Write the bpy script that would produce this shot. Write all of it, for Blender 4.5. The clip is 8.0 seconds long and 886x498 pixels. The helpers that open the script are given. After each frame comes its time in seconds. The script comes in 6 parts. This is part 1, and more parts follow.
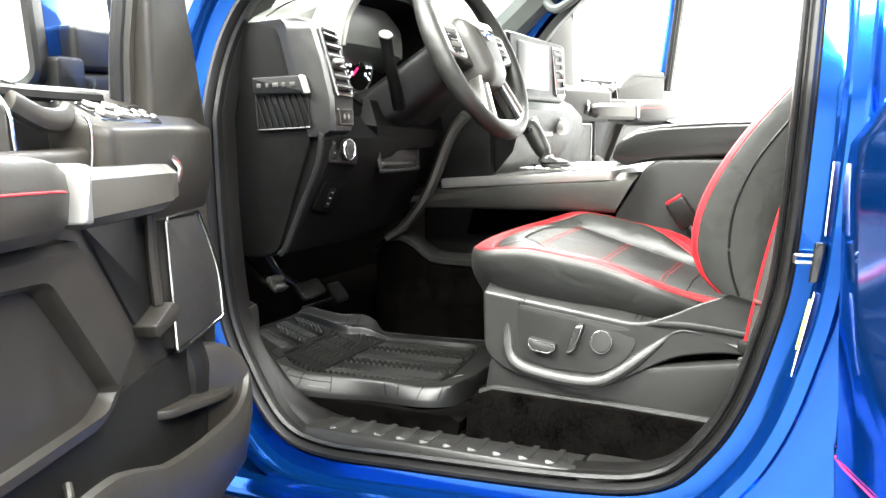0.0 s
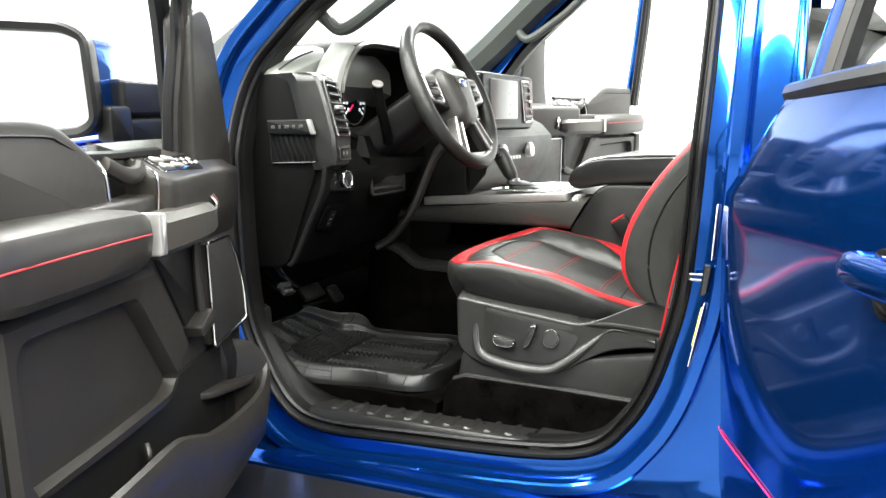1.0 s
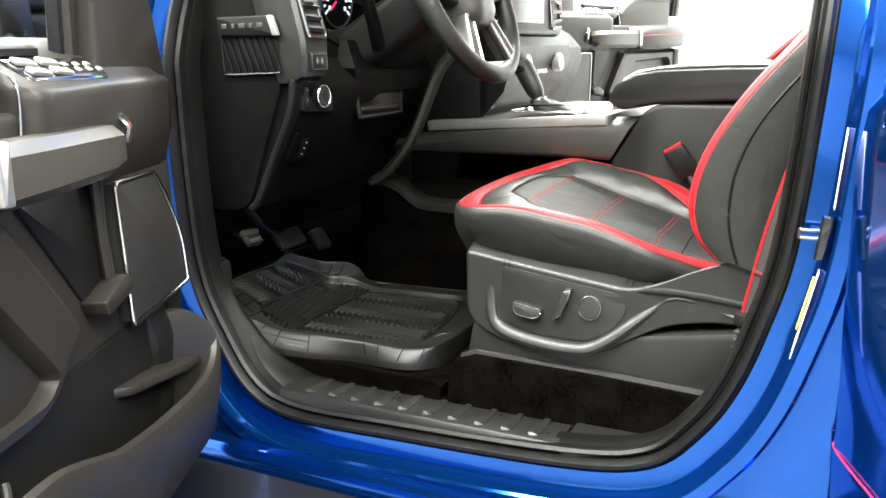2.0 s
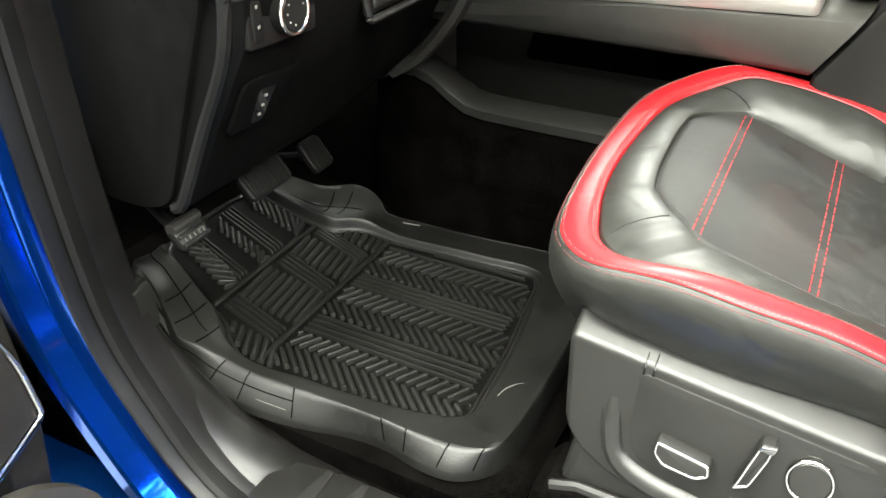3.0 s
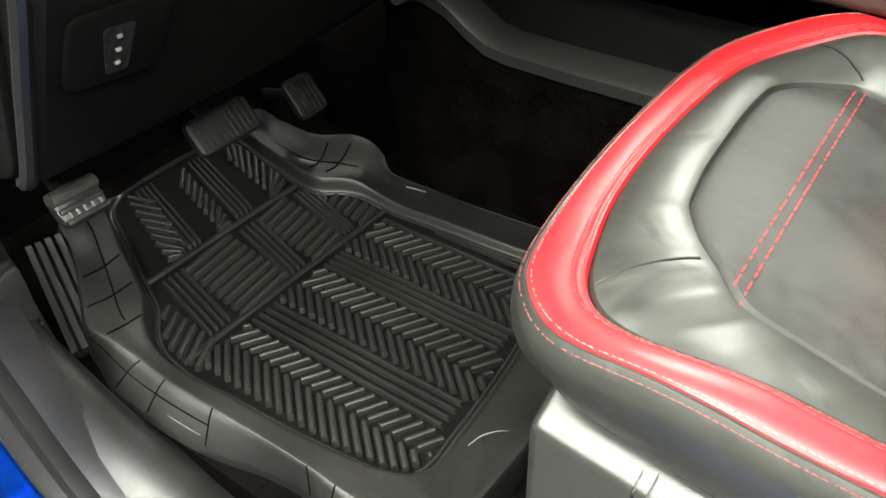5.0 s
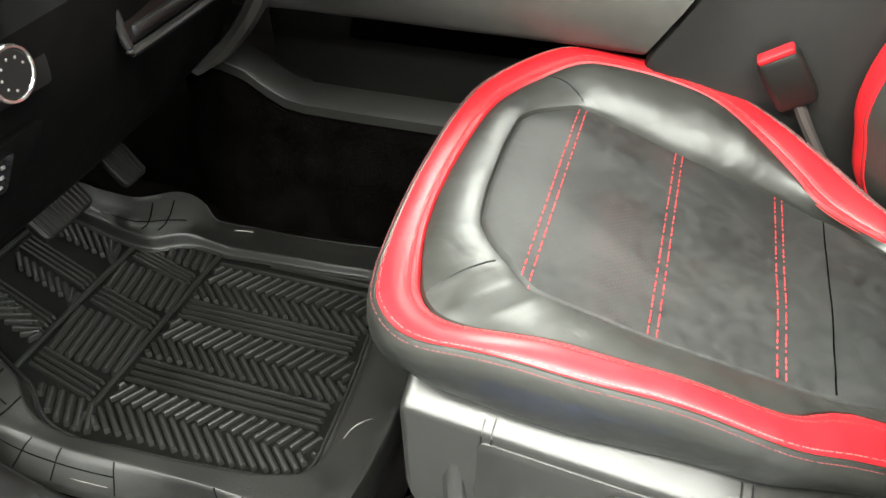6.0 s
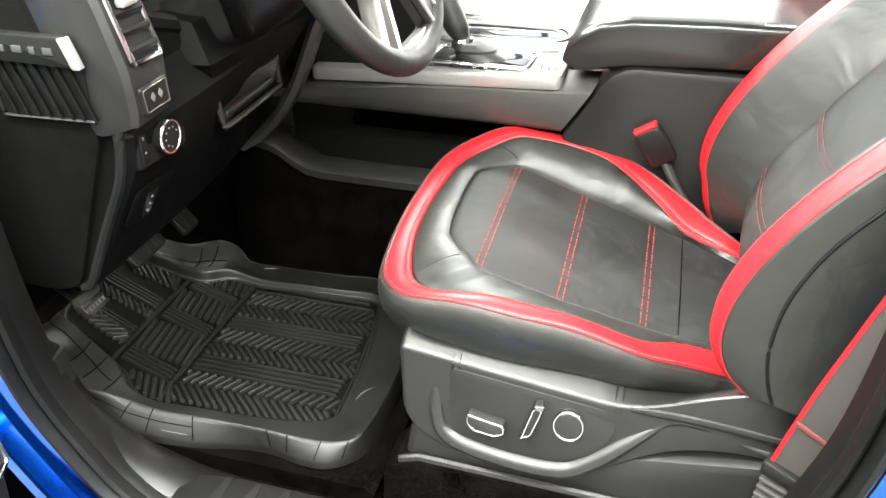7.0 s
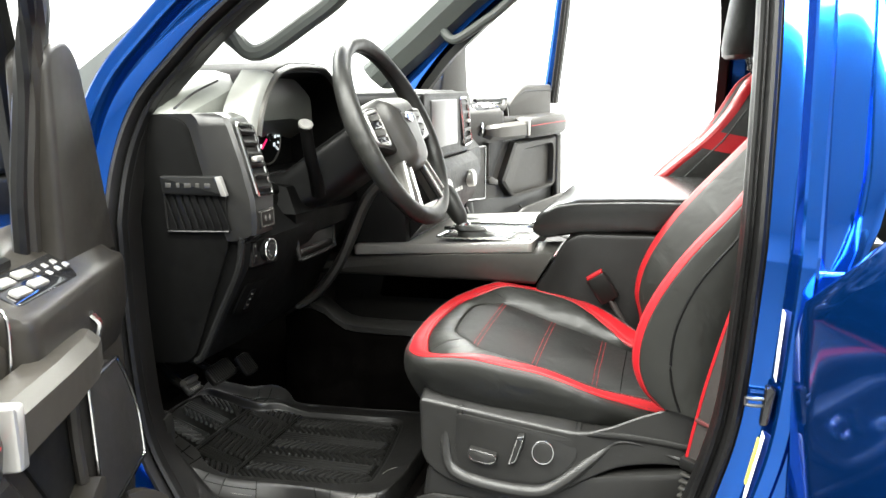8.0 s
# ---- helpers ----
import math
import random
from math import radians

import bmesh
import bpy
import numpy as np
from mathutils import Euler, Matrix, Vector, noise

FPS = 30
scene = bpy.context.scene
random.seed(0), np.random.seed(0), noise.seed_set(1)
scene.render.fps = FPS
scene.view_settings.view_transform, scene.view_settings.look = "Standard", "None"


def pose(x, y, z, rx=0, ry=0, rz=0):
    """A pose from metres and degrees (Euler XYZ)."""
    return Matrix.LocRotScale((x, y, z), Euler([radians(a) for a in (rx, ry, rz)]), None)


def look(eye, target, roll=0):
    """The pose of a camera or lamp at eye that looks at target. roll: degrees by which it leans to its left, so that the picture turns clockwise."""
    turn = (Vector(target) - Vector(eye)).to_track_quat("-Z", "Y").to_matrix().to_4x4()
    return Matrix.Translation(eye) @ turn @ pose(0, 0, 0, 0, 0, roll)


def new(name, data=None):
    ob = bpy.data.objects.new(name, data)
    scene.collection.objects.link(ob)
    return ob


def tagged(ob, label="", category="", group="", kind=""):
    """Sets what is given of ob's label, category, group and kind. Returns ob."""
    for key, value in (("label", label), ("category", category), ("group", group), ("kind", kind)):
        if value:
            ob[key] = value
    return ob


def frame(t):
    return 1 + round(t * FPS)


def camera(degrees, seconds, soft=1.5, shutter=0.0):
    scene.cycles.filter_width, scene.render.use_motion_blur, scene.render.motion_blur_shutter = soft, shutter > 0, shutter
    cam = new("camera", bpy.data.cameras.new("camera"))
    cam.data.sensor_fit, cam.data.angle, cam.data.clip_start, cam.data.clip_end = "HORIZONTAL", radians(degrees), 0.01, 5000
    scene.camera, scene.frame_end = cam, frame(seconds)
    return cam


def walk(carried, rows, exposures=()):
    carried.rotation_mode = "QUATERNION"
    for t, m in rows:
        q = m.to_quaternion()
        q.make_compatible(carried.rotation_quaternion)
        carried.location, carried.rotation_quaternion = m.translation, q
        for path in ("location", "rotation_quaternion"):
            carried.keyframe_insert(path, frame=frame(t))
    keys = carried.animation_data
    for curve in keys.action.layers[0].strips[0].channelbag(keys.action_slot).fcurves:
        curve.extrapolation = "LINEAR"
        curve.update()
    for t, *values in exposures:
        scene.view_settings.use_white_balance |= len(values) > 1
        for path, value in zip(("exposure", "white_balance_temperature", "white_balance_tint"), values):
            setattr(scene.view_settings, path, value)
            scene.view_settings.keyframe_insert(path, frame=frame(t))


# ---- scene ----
cam = camera(57.0, 8.0)
PATH = [
    (0, (0.216, -0.192, 1.109), (-0.655, 1.587, 0.834), -1.3),
    (0.5, (0.321, -0.376, 1.192), (-0.52, 1.416, 0.904), -1.2),
    (1, (0.361, -0.461, 1.2), (-0.479, 1.329, 0.901), -1.0),
    (1.2, (0.356, -0.458, 1.19), (-0.485, 1.329, 0.877), -1.0),
    (2.3, (0.092, 0.12, 1.156), (-0.778, 1.813, 0.543), -1.5),
    (2.5, (0.005, 0.251, 1.186), (-0.84, 1.903, 0.44), -1.0),
    (3, (-0.158, 0.532, 1.281), (-0.962, 2.011, 0.203), -1.0),
    (3.5, (-0.24, 0.685, 1.268), (-1.054, 2.042, 0.045), -0.1),
    (4, (-0.244, 0.746, 1.22), (-1.15, 2.03, -0.018), 0.1),
    (4.5, (-0.223, 0.773, 1.19), (-1.185, 2.014, -0.048), -0.4),
    (5, (-0.178, 0.794, 1.211), (-1.127, 2.045, -0.028), -1.8),
    (5.2, (-0.16, 0.797, 1.227), (-1.048, 2.093, -0.011), -2.4),
    (6.3, (-0.148, 0.607, 1.378), (-0.606, 2.1, 0.129), -1.3),
    (6.5, (-0.124, 0.546, 1.412), (-0.584, 2.057, 0.185), -1.2),
    (7, (-0.053, 0.351, 1.456), (-0.543, 1.973, 0.393), -1.0),
    (7.5, (0.0, 0.099, 1.431), (-0.522, 1.876, 0.677), -0.8),
    (8, (0.083, -0.146, 1.344), (-0.479, 1.736, 0.962), -1.2),
]
LIGHT = [(0, 1.0, 6300, 5), (0.5, 0.15, 6300, 5), (1.0, -0.05, 6300, 5), (1.2, -0.05, 6300, 5), (2.5, 0.65, 6400, 3), (3.5, 0.8, 6650, -1), (5.0, 0.85, 6650, -1), (6.5, 0.85, 6350, 3), (7.0, 0.8, 6350, 4), (7.5, 0.65, 6350, 5), (8.0, -0.1, 6350, 5)]
walk(cam, [(t, look(eye, target, roll)) for t, eye, target, roll in PATH], LIGHT)

# ---- world, lamps and exposure ----
world = bpy.data.worlds.new("world")
scene.world = world
world.use_nodes = True
world.node_tree.nodes["Background"].inputs[0].default_value = (0.9, 0.95, 1.0, 1)
world.node_tree.nodes["Background"].inputs[1].default_value = 0.3
scene.view_settings.exposure = 0.0


def area_lamp(name, eye, target, sx, sy, power, colour):
    lamp = bpy.data.lights.new(name, "AREA")
    lamp.shape, lamp.size, lamp.size_y, lamp.energy, lamp.color = "RECTANGLE", sx, sy, power, colour
    ob = new(name, lamp)
    ob.matrix_world = look(eye, target)
    return ob


def tube_lamp(x, y, sx, sy, power):
    """A long ceiling lamp: a white tray with the light under it."""
    light = area_lamp("tube_lamp_light", (x, y, 3.6), (x, y, 0), sx, sy, power, COOL)
    LAMPS.append((x, y, sx, sy))
    return light


LAMPS = []
COOL = (1.0, 0.965, 0.905)
tube_lamp(0.2, -1.6, 6.0, 0.5, 750)
tube_lamp(0.5, 0.0, 6.0, 0.35, 680)
tube_lamp(0.6, 4.4, 6.0, 0.5, 2200)
tube_lamp(-2.6, 1.7, 0.6, 7.0, 850)
# Unseen lamp, added to brighten the inner panels of the open doors.
tube_lamp(3.4, 1.7, 0.6, 7.0, 450)


# ---- materials ----
def material(name, colour, rough=0.5, metal=0.0, coat=0.0, grain=0.0, grain_size=400.0, blotch=0.15, blotch_size=6.0,
             sheen=0.0, kind="noise", spec=0.5, wear=0.0, folds=0.0):
    m = bpy.data.materials.new(name)
    m.use_nodes = True
    nt = m.node_tree
    b = nt.nodes["Principled BSDF"]
    tc = nt.nodes.new("ShaderNodeTexCoord")

    def tex(scale, detail=3.0):
        n = nt.nodes.new("ShaderNodeTexNoise")
        n.inputs["Scale"].default_value, n.inputs["Detail"].default_value = scale, detail
        nt.links.new(tc.outputs["Object"], n.inputs["Vector"])
        return n

    big, fine = tex(blotch_size), tex(blotch_size * 11, 5.0)
    add = nt.nodes.new("ShaderNodeMath")
    add.operation = "ADD"
    nt.links.new(big.outputs["Fac"], add.inputs[0])
    nt.links.new(fine.outputs["Fac"], add.inputs[1])
    half = nt.nodes.new("ShaderNodeMapRange")
    half.inputs["From Min"].default_value, half.inputs["From Max"].default_value = 0.7, 1.3
    nt.links.new(add.outputs[0], half.inputs["Value"])
    mix = nt.nodes.new("ShaderNodeMix")
    mix.data_type = "RGBA"
    lo = [c * (1 - blotch) for c in colour]
    hi = [min(1, c * (1 + blotch) + 0.002 * blotch) for c in colour]
    mix.inputs["A"].default_value, mix.inputs["B"].default_value = (*lo, 1), (*hi, 1)
    nt.links.new(half.outputs["Result"], mix.inputs["Factor"])
    nt.links.new(mix.outputs["Result"], b.inputs["Base Color"])
    rr = nt.nodes.new("ShaderNodeMapRange")
    rr.inputs["To Min"].default_value, rr.inputs["To Max"].default_value = max(0.02, rough * (1 - 0.12 - wear)), min(1, rough * (1.12 + wear))
    nt.links.new(half.outputs["Result"], rr.inputs["Value"])
    nt.links.new(rr.outputs["Result"], b.inputs["Roughness"])
    b.inputs["Metallic"].default_value = metal
    b.inputs["Specular IOR Level"].default_value = spec
    b.inputs["Coat Weight"].default_value = coat
    b.inputs["Coat Roughness"].default_value = 0.03
    b.inputs["Sheen Weight"].default_value = sheen
    if grain:
        if kind == "cells":
            g = nt.nodes.new("ShaderNodeTexVoronoi")
            g.feature = "DISTANCE_TO_EDGE"
            g.inputs["Scale"].default_value = grain_size
            nt.links.new(tc.outputs["Object"], g.inputs["Vector"])
            out = g.outputs["Distance"]
        else:
            g = tex(grain_size, 2.0)
            out = g.outputs["Fac"]
        bump = nt.nodes.new("ShaderNodeBump")
        bump.inputs["Strength"].default_value, bump.inputs["Distance"].default_value = grain, 0.001
        nt.links.new(out, bump.inputs["Height"])
        nt.links.new(bump.outputs["Normal"], b.inputs["Normal"])
        if folds:
            # soft hide creases under the fine grain
            soft = tex(16.0, 2.5)
            soft.inputs["Distortion"].default_value = 0.8
            wave = nt.nodes.new("ShaderNodeBump")
            wave.inputs["Strength"].default_value, wave.inputs["Distance"].default_value = folds, 0.006
            nt.links.new(soft.outputs["Fac"], wave.inputs["Height"])
            nt.links.new(wave.outputs["Normal"], bump.inputs["Normal"])
    return m


PAINT = material("blue_metallic_paint", (0.007, 0.086, 0.42), 0.09, 0.92, 0.5, blotch=0.02)
PAINT.node_tree.nodes["Principled BSDF"].inputs["Coat IOR"].default_value = 1.5
PAINT.node_tree.nodes["Principled BSDF"].inputs["Coat Roughness"].default_value = 0.03
PLASTIC = material("black_grained_plastic", (0.0065, 0.0063, 0.0058), 0.4, grain=0.12, grain_size=900, kind="cells", blotch=0.12, spec=0.3)
DASH = material("black_soft_dash_skin", (0.0052, 0.0053, 0.0051), 0.45, grain=0.15, grain_size=700, kind="cells", blotch=0.12, spec=0.17)
# Darker copy of the dash skin, with under-dash shade put into its colour.
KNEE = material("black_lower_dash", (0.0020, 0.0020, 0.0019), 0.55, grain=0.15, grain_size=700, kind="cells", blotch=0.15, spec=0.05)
GREY = material("charcoal_door_skin", (0.0165, 0.0147, 0.0122), 0.42, grain=0.12, grain_size=800, kind="cells", spec=0.30)
LEATHER = material("black_leather", (0.0112, 0.0114, 0.0099), 0.46, spec=0.40, folds=0.45, grain=0.07, grain_size=700, blotch=0.1)
RED = material("red_leather", (0.28, 0.005, 0.009), 0.45, spec=0.38, folds=0.22, grain=0.07, grain_size=700, blotch=0.10)
SHIELD = material("charcoal_shield_plastic", (0.0095, 0.0093, 0.0087), 0.38, grain=0.14, grain_size=800, kind="cells", blotch=0.12, spec=0.4)
SUEDE = material("charcoal_suede", (0.0105, 0.0107, 0.0102), 0.62, spec=0.27, folds=0.4, grain=0.3, grain_size=1800, blotch=0.55, blotch_size=9)
THREAD = material("pale_thread", (0.12, 0.055, 0.05), 0.75)
DARKTHREAD = material("dark_red_thread", (0.07, 0.010, 0.010), 0.8)
REDTHREAD = material("red_thread", (0.30, 0.012, 0.017), 0.65)
# Near-black: the darkness of the footwell is put into this carpet colour.
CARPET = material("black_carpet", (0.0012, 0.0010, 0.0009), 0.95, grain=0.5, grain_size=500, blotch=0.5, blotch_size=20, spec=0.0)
# Same rubber as the ribs, darkened to paint in the shade between them.
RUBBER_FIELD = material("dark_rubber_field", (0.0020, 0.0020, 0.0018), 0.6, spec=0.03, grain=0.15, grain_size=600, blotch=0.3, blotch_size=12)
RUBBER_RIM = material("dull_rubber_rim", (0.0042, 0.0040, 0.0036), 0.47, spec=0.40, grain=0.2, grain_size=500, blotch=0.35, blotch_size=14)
RUBBER = material("black_rubber_mat", (0.0050, 0.0049, 0.0044), 0.50, spec=0.26, grain=0.15, grain_size=600, blotch=0.25, blotch_size=12)
SEAL = material("black_rubber_seal", (0.0036, 0.0035, 0.0034), 0.42, blotch=0.2, spec=0.25)
SCUFF = material("black_scuff_plastic", (0.0105, 0.0102, 0.0096), 0.30, grain=0.3, grain_size=900, kind="cells")
CHROME = material("satin_chrome", (0.75, 0.75, 0.74), 0.16, 1.0, blotch=0.04)
SILVER = material("silver_trim_paint", (0.42, 0.41, 0.39), 0.32, 0.7, blotch=0.06)
GUNMETAL = material("dark_metallic_trim", (0.06, 0.058, 0.053), 0.38, 0.5, blotch=0.08)
GLOSS = material("gloss_black", (0.008, 0.008, 0.009), 0.08, coat=0.6, blotch=0.1)
WHITEMARK = material("white_print", (0.75, 0.76, 0.76), 0.5, blotch=0.03)
REDMARK = material("red_print", (0.7, 0.01, 0.06), 0.5, blotch=0.03)
YELLOW = material("yellow_print", (0.75, 0.6, 0.08), 0.5, blotch=0.05)
STEEL = material("bare_steel", (0.26, 0.255, 0.24), 0.3, 1.0, blotch=0.15, blotch_size=30)
WALL = material("white_wall_paint", (0.86, 0.87, 0.88), 0.7, blotch=0.03, blotch_size=2)
LID = material("smooth_lid_leather", (0.012, 0.012, 0.0115), 0.2, grain=0.04, grain_size=420, kind="cells", blotch=0.1)
HUB = material("dark_hub_skin", (0.030, 0.029, 0.026), 0.4, 0.1, grain=0.1, grain_size=700, kind="cells")
TRIM = material("black_satin_trim", (0.0030, 0.0028, 0.0026), 0.36, grain=0.1, grain_size=900, kind="cells", spec=0.36)
HANDLE = material("warm_metallic_handle", (0.040, 0.036, 0.030), 0.36, 0.2, blotch=0.1)
PALEPANEL = material("pale_lip_paint", (0.26, 0.265, 0.245), 0.4, 0.3, blotch=0.08)
# Black skin whose base colour is paled to carry the windscreen's reflection.
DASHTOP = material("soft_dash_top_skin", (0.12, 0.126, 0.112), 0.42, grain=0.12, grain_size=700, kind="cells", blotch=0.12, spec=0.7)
FLOOR = material("grey_epoxy_floor", (0.17, 0.17, 0.168), 0.35, blotch=0.25, blotch_size=2)
WEB = material("black_webbing", (0.02, 0.016, 0.014), 0.8, grain=0.6, grain_size=1200)
HEADLINER = material("grey_headliner", (0.16, 0.16, 0.15), 0.9, grain=0.3, grain_size=900)
PILLAR = material("dark_pillar_trim", (0.03, 0.034, 0.031), 0.6, grain=0.3, grain_size=900)
MIRROR = material("mirror_glass", (0.92, 0.93, 0.93), 0.02, 1.0, blotch=0.0)
SPEAKER = material("dark_speaker_mesh", (0.017, 0.0155, 0.0138), 0.5, spec=0.3, grain=0.9, grain_size=700, kind="cells")
CONSOLE = material("warm_dark_metallic", (0.06, 0.058, 0.053), 0.36, 0.45, blotch=0.1)
BADGE = material("blue_badge", (0.02, 0.06, 0.2), 0.25, coat=0.6, blotch=0.05)
PALEWEAR = material("worn_pale_plastic", (0.09, 0.087, 0.08), 0.6, blotch=0.4, blotch_size=60)
SCREEN = material("grey_screen", (0.12, 0.12, 0.118), 0.3, coat=0.2, blotch=0.05)


def perforated(m, backing):
    """Rows of small punched holes through which the backing shows, clearer in some patches."""
    nt = m.node_tree
    b = nt.nodes["Principled BSDF"]
    base = b.inputs["Base Color"].links[0].from_socket
    tc = nt.nodes.new("ShaderNodeTexCoord")
    turn = nt.nodes.new("ShaderNodeMapping")
    turn.inputs["Rotation"].default_value = (0, 0, radians(45))
    turn.inputs["Scale"].default_value = (1.0, 1.0, 0.0)
    nt.links.new(tc.outputs["Object"], turn.inputs["Vector"])
    holes = nt.nodes.new("ShaderNodeTexVoronoi")
    holes.voronoi_dimensions = "2D"
    holes.inputs["Scale"].default_value, holes.inputs["Randomness"].default_value = 260.0, 0.0
    nt.links.new(turn.outputs["Vector"], holes.inputs["Vector"])
    dot = nt.nodes.new("ShaderNodeMapRange")
    dot.inputs["From Min"].default_value, dot.inputs["From Max"].default_value = 0.20, 0.10
    nt.links.new(holes.outputs["Distance"], dot.inputs["Value"])
    patch = nt.nodes.new("ShaderNodeTexNoise")
    patch.inputs["Scale"].default_value = 7.0
    nt.links.new(tc.outputs["Object"], patch.inputs["Vector"])
    clear = nt.nodes.new("ShaderNodeMapRange")
    clear.inputs["From Min"].default_value, clear.inputs["From Max"].default_value = 0.52, 0.68
    nt.links.new(patch.outputs["Fac"], clear.inputs["Value"])
    fac = nt.nodes.new("ShaderNodeMath")
    fac.operation = "MULTIPLY"
    nt.links.new(dot.outputs["Result"], fac.inputs[0])
    nt.links.new(clear.outputs["Result"], fac.inputs[1])
    mix = nt.nodes.new("ShaderNodeMix")
    mix.data_type = "RGBA"
    mix.inputs["B"].default_value = (*backing, 1)
    nt.links.new(fac.outputs[0], mix.inputs["Factor"])
    nt.links.new(base, mix.inputs["A"])
    nt.links.new(mix.outputs["Result"], b.inputs["Base Color"])


perforated(SUEDE, (0.055, 0.008, 0.009))
GLASS = bpy.data.materials.new("clear_glass")
GLASS.use_nodes = True
gnt = GLASS.node_tree
gnt.nodes.clear()
go = gnt.nodes.new("ShaderNodeOutputMaterial")
gm, gt, gg = gnt.nodes.new("ShaderNodeMixShader"), gnt.nodes.new("ShaderNodeBsdfTransparent"), gnt.nodes.new("ShaderNodeBsdfGlossy")
gg.inputs["Roughness"].default_value = 0.02
gt.inputs["Color"].default_value = (0.93, 0.96, 0.95, 1)
gm.inputs[0].default_value = 0.05
gnt.links.new(gt.outputs[0], gm.inputs[1])
gnt.links.new(gg.outputs[0], gm.inputs[2])
gnt.links.new(gm.outputs[0], go.inputs[0])


def glowing(name, colour, strength):
    m = bpy.data.materials.new(name)
    m.use_nodes = True
    b = m.node_tree.nodes["Principled BSDF"]
    b.inputs["Base Color"].default_value = (*colour, 1)
    b.inputs["Emission Color"].default_value = (*colour, 1)
    b.inputs["Emission Strength"].default_value = strength
    return m


LITMARK = glowing("lit_gauge_print", (0.85, 0.9, 0.95), 0.8)
LITRED = glowing("lit_red_needle", (0.9, 0.02, 0.15), 0.8)
SCREENDIM = glowing("dim_blue_display", (0.03, 0.06, 0.12), 0.3)


# ---- mesh helpers ----
def part(name, bm, mat, parent=None, label="", sharp=32):
    """One mesh object from a bmesh, smooth but for edges sharper than that angle."""
    bmesh.ops.recalc_face_normals(bm, faces=bm.faces)
    for f in bm.faces:
        f.smooth = True
    for e in bm.edges:
        if len(e.link_faces) == 2:
            e.smooth = e.calc_face_angle(0) < radians(sharp)
    me = bpy.data.meshes.new(name)
    bm.to_mesh(me)
    bm.free()
    me.materials.append(mat)
    ob = new(name, me)
    if parent:
        ob.parent = parent
    if label:
        tagged(ob, label)
    return ob


def thing(name, at, label, category, group="", kind=""):
    ob = new(name)
    ob.empty_display_size = 0.05
    ob.matrix_world = Matrix.Translation(at) if not isinstance(at, Matrix) else at
    bpy.context.view_layer.update()
    tagged(ob, label, category, group, kind)
    return ob


def put(bm, at):
    """Moves a mesh drawn in world places into the frame of a thing that stands at that place."""
    bmesh.ops.translate(bm, verts=bm.verts, vec=-Vector(at))
    return bm


def rounded(poly, r, seg=4):
    """A 2D outline with its corners rounded; r is one radius or one for each corner."""
    out, n = [], len(poly)
    for i, p in enumerate(poly):
        p, a, b = Vector(p), Vector(poly[i - 1]), Vector(poly[(i + 1) % n])
        ri = r[i] if isinstance(r, (list, tuple)) else r
        ua, ub = (a - p), (b - p)
        d = min(ri, 0.48 * ua.length, 0.48 * ub.length)
        if d < 1e-5:
            out.append(tuple(p))
            continue
        s, e = p + ua.normalized() * d, p + ub.normalized() * d
        for k in range(seg + 1):
            t = k / seg
            q = s * (1 - t) ** 2 + p * 2 * t * (1 - t) + e * t * t
            out.append(tuple(q))
    return out


def loft(rings, closed=True, caps=True, bm=None):
    bm = bm or bmesh.new()
    rows = [[bm.verts.new(p) for p in ring] for ring in rings]
    n = len(rows[0])
    for a, b in zip(rows, rows[1:]):
        for i in range(n if closed else n - 1):
            j = (i + 1) % n
            bm.faces.new((a[i], a[j], b[j], b[i]))
    if caps and closed:
        bm.faces.new(rows[0][::-1])
        bm.faces.new(rows[-1])
    return bm


def inset_poly(poly, d):
    """A 2D outline moved inwards by d (outwards: minus)."""
    n, out = len(poly), []
    area = sum(poly[i - 1][0] * poly[i][1] - poly[i][0] * poly[i - 1][1] for i in range(n))
    sgn = 1 if area > 0 else -1
    for i, p in enumerate(poly):
        p, a, b = Vector(p), Vector(poly[i - 1]), Vector(poly[(i + 1) % n])
        e1, e2 = p - a, b - p
        if e1.length < 1e-7:
            e1 = e2
        if e2.length < 1e-7:
            e2 = e1
        n1, n2 = Vector((-e1.y, e1.x)).normalized(), Vector((-e2.y, e2.x)).normalized()
        m = n1 + n2
        m = m / max(0.35, m.length_squared / 2) if m.length > 1e-6 else n1
        out.append(tuple(p + m * d * sgn))
    for _ in range(6):      # edges that would turn over shrink to a point
        for i in range(n):
            j = (i + 1) % n
            eo = (poly[j][0] - poly[i][0], poly[j][1] - poly[i][1])
            en = (out[j][0] - out[i][0], out[j][1] - out[i][1])
            if eo[0] * en[0] + eo[1] * en[1] < 0:
                out[i] = out[j] = ((out[i][0] + out[j][0]) / 2, (out[i][1] + out[j][1]) / 2)
    return out


def prism(poly, c0, c1, to3, edge=0.0, steps=2, bm=None):
    """An outline with depth from c0 to c1 along the third axis; edge rounds the rim at c0 and c1."""
    rings = []
    if edge:
        sign = 1 if c1 > c0 else -1
        prof = [(edge * (1 - math.sin(radians(90 * k / steps))), c0 + sign * edge * (1 - math.cos(radians(90 * k / steps)))) for k in range(steps + 1)]
        prof += [(d, c1 - (c - c0)) for d, c in prof[::-1]]
    else:
        prof = [(0, c0), (0, c1)]
    for d, c in prof:
        ring = inset_poly(poly, d) if d else poly
        rings.append([to3(a, b, c) for a, b in ring])
    return loft(rings, bm=bm)


XZ = lambda a, b, c: (a, c, b)
YZ = lambda a, b, c: (c, a, b)
XY = lambda a, b, c: (a, b, c)


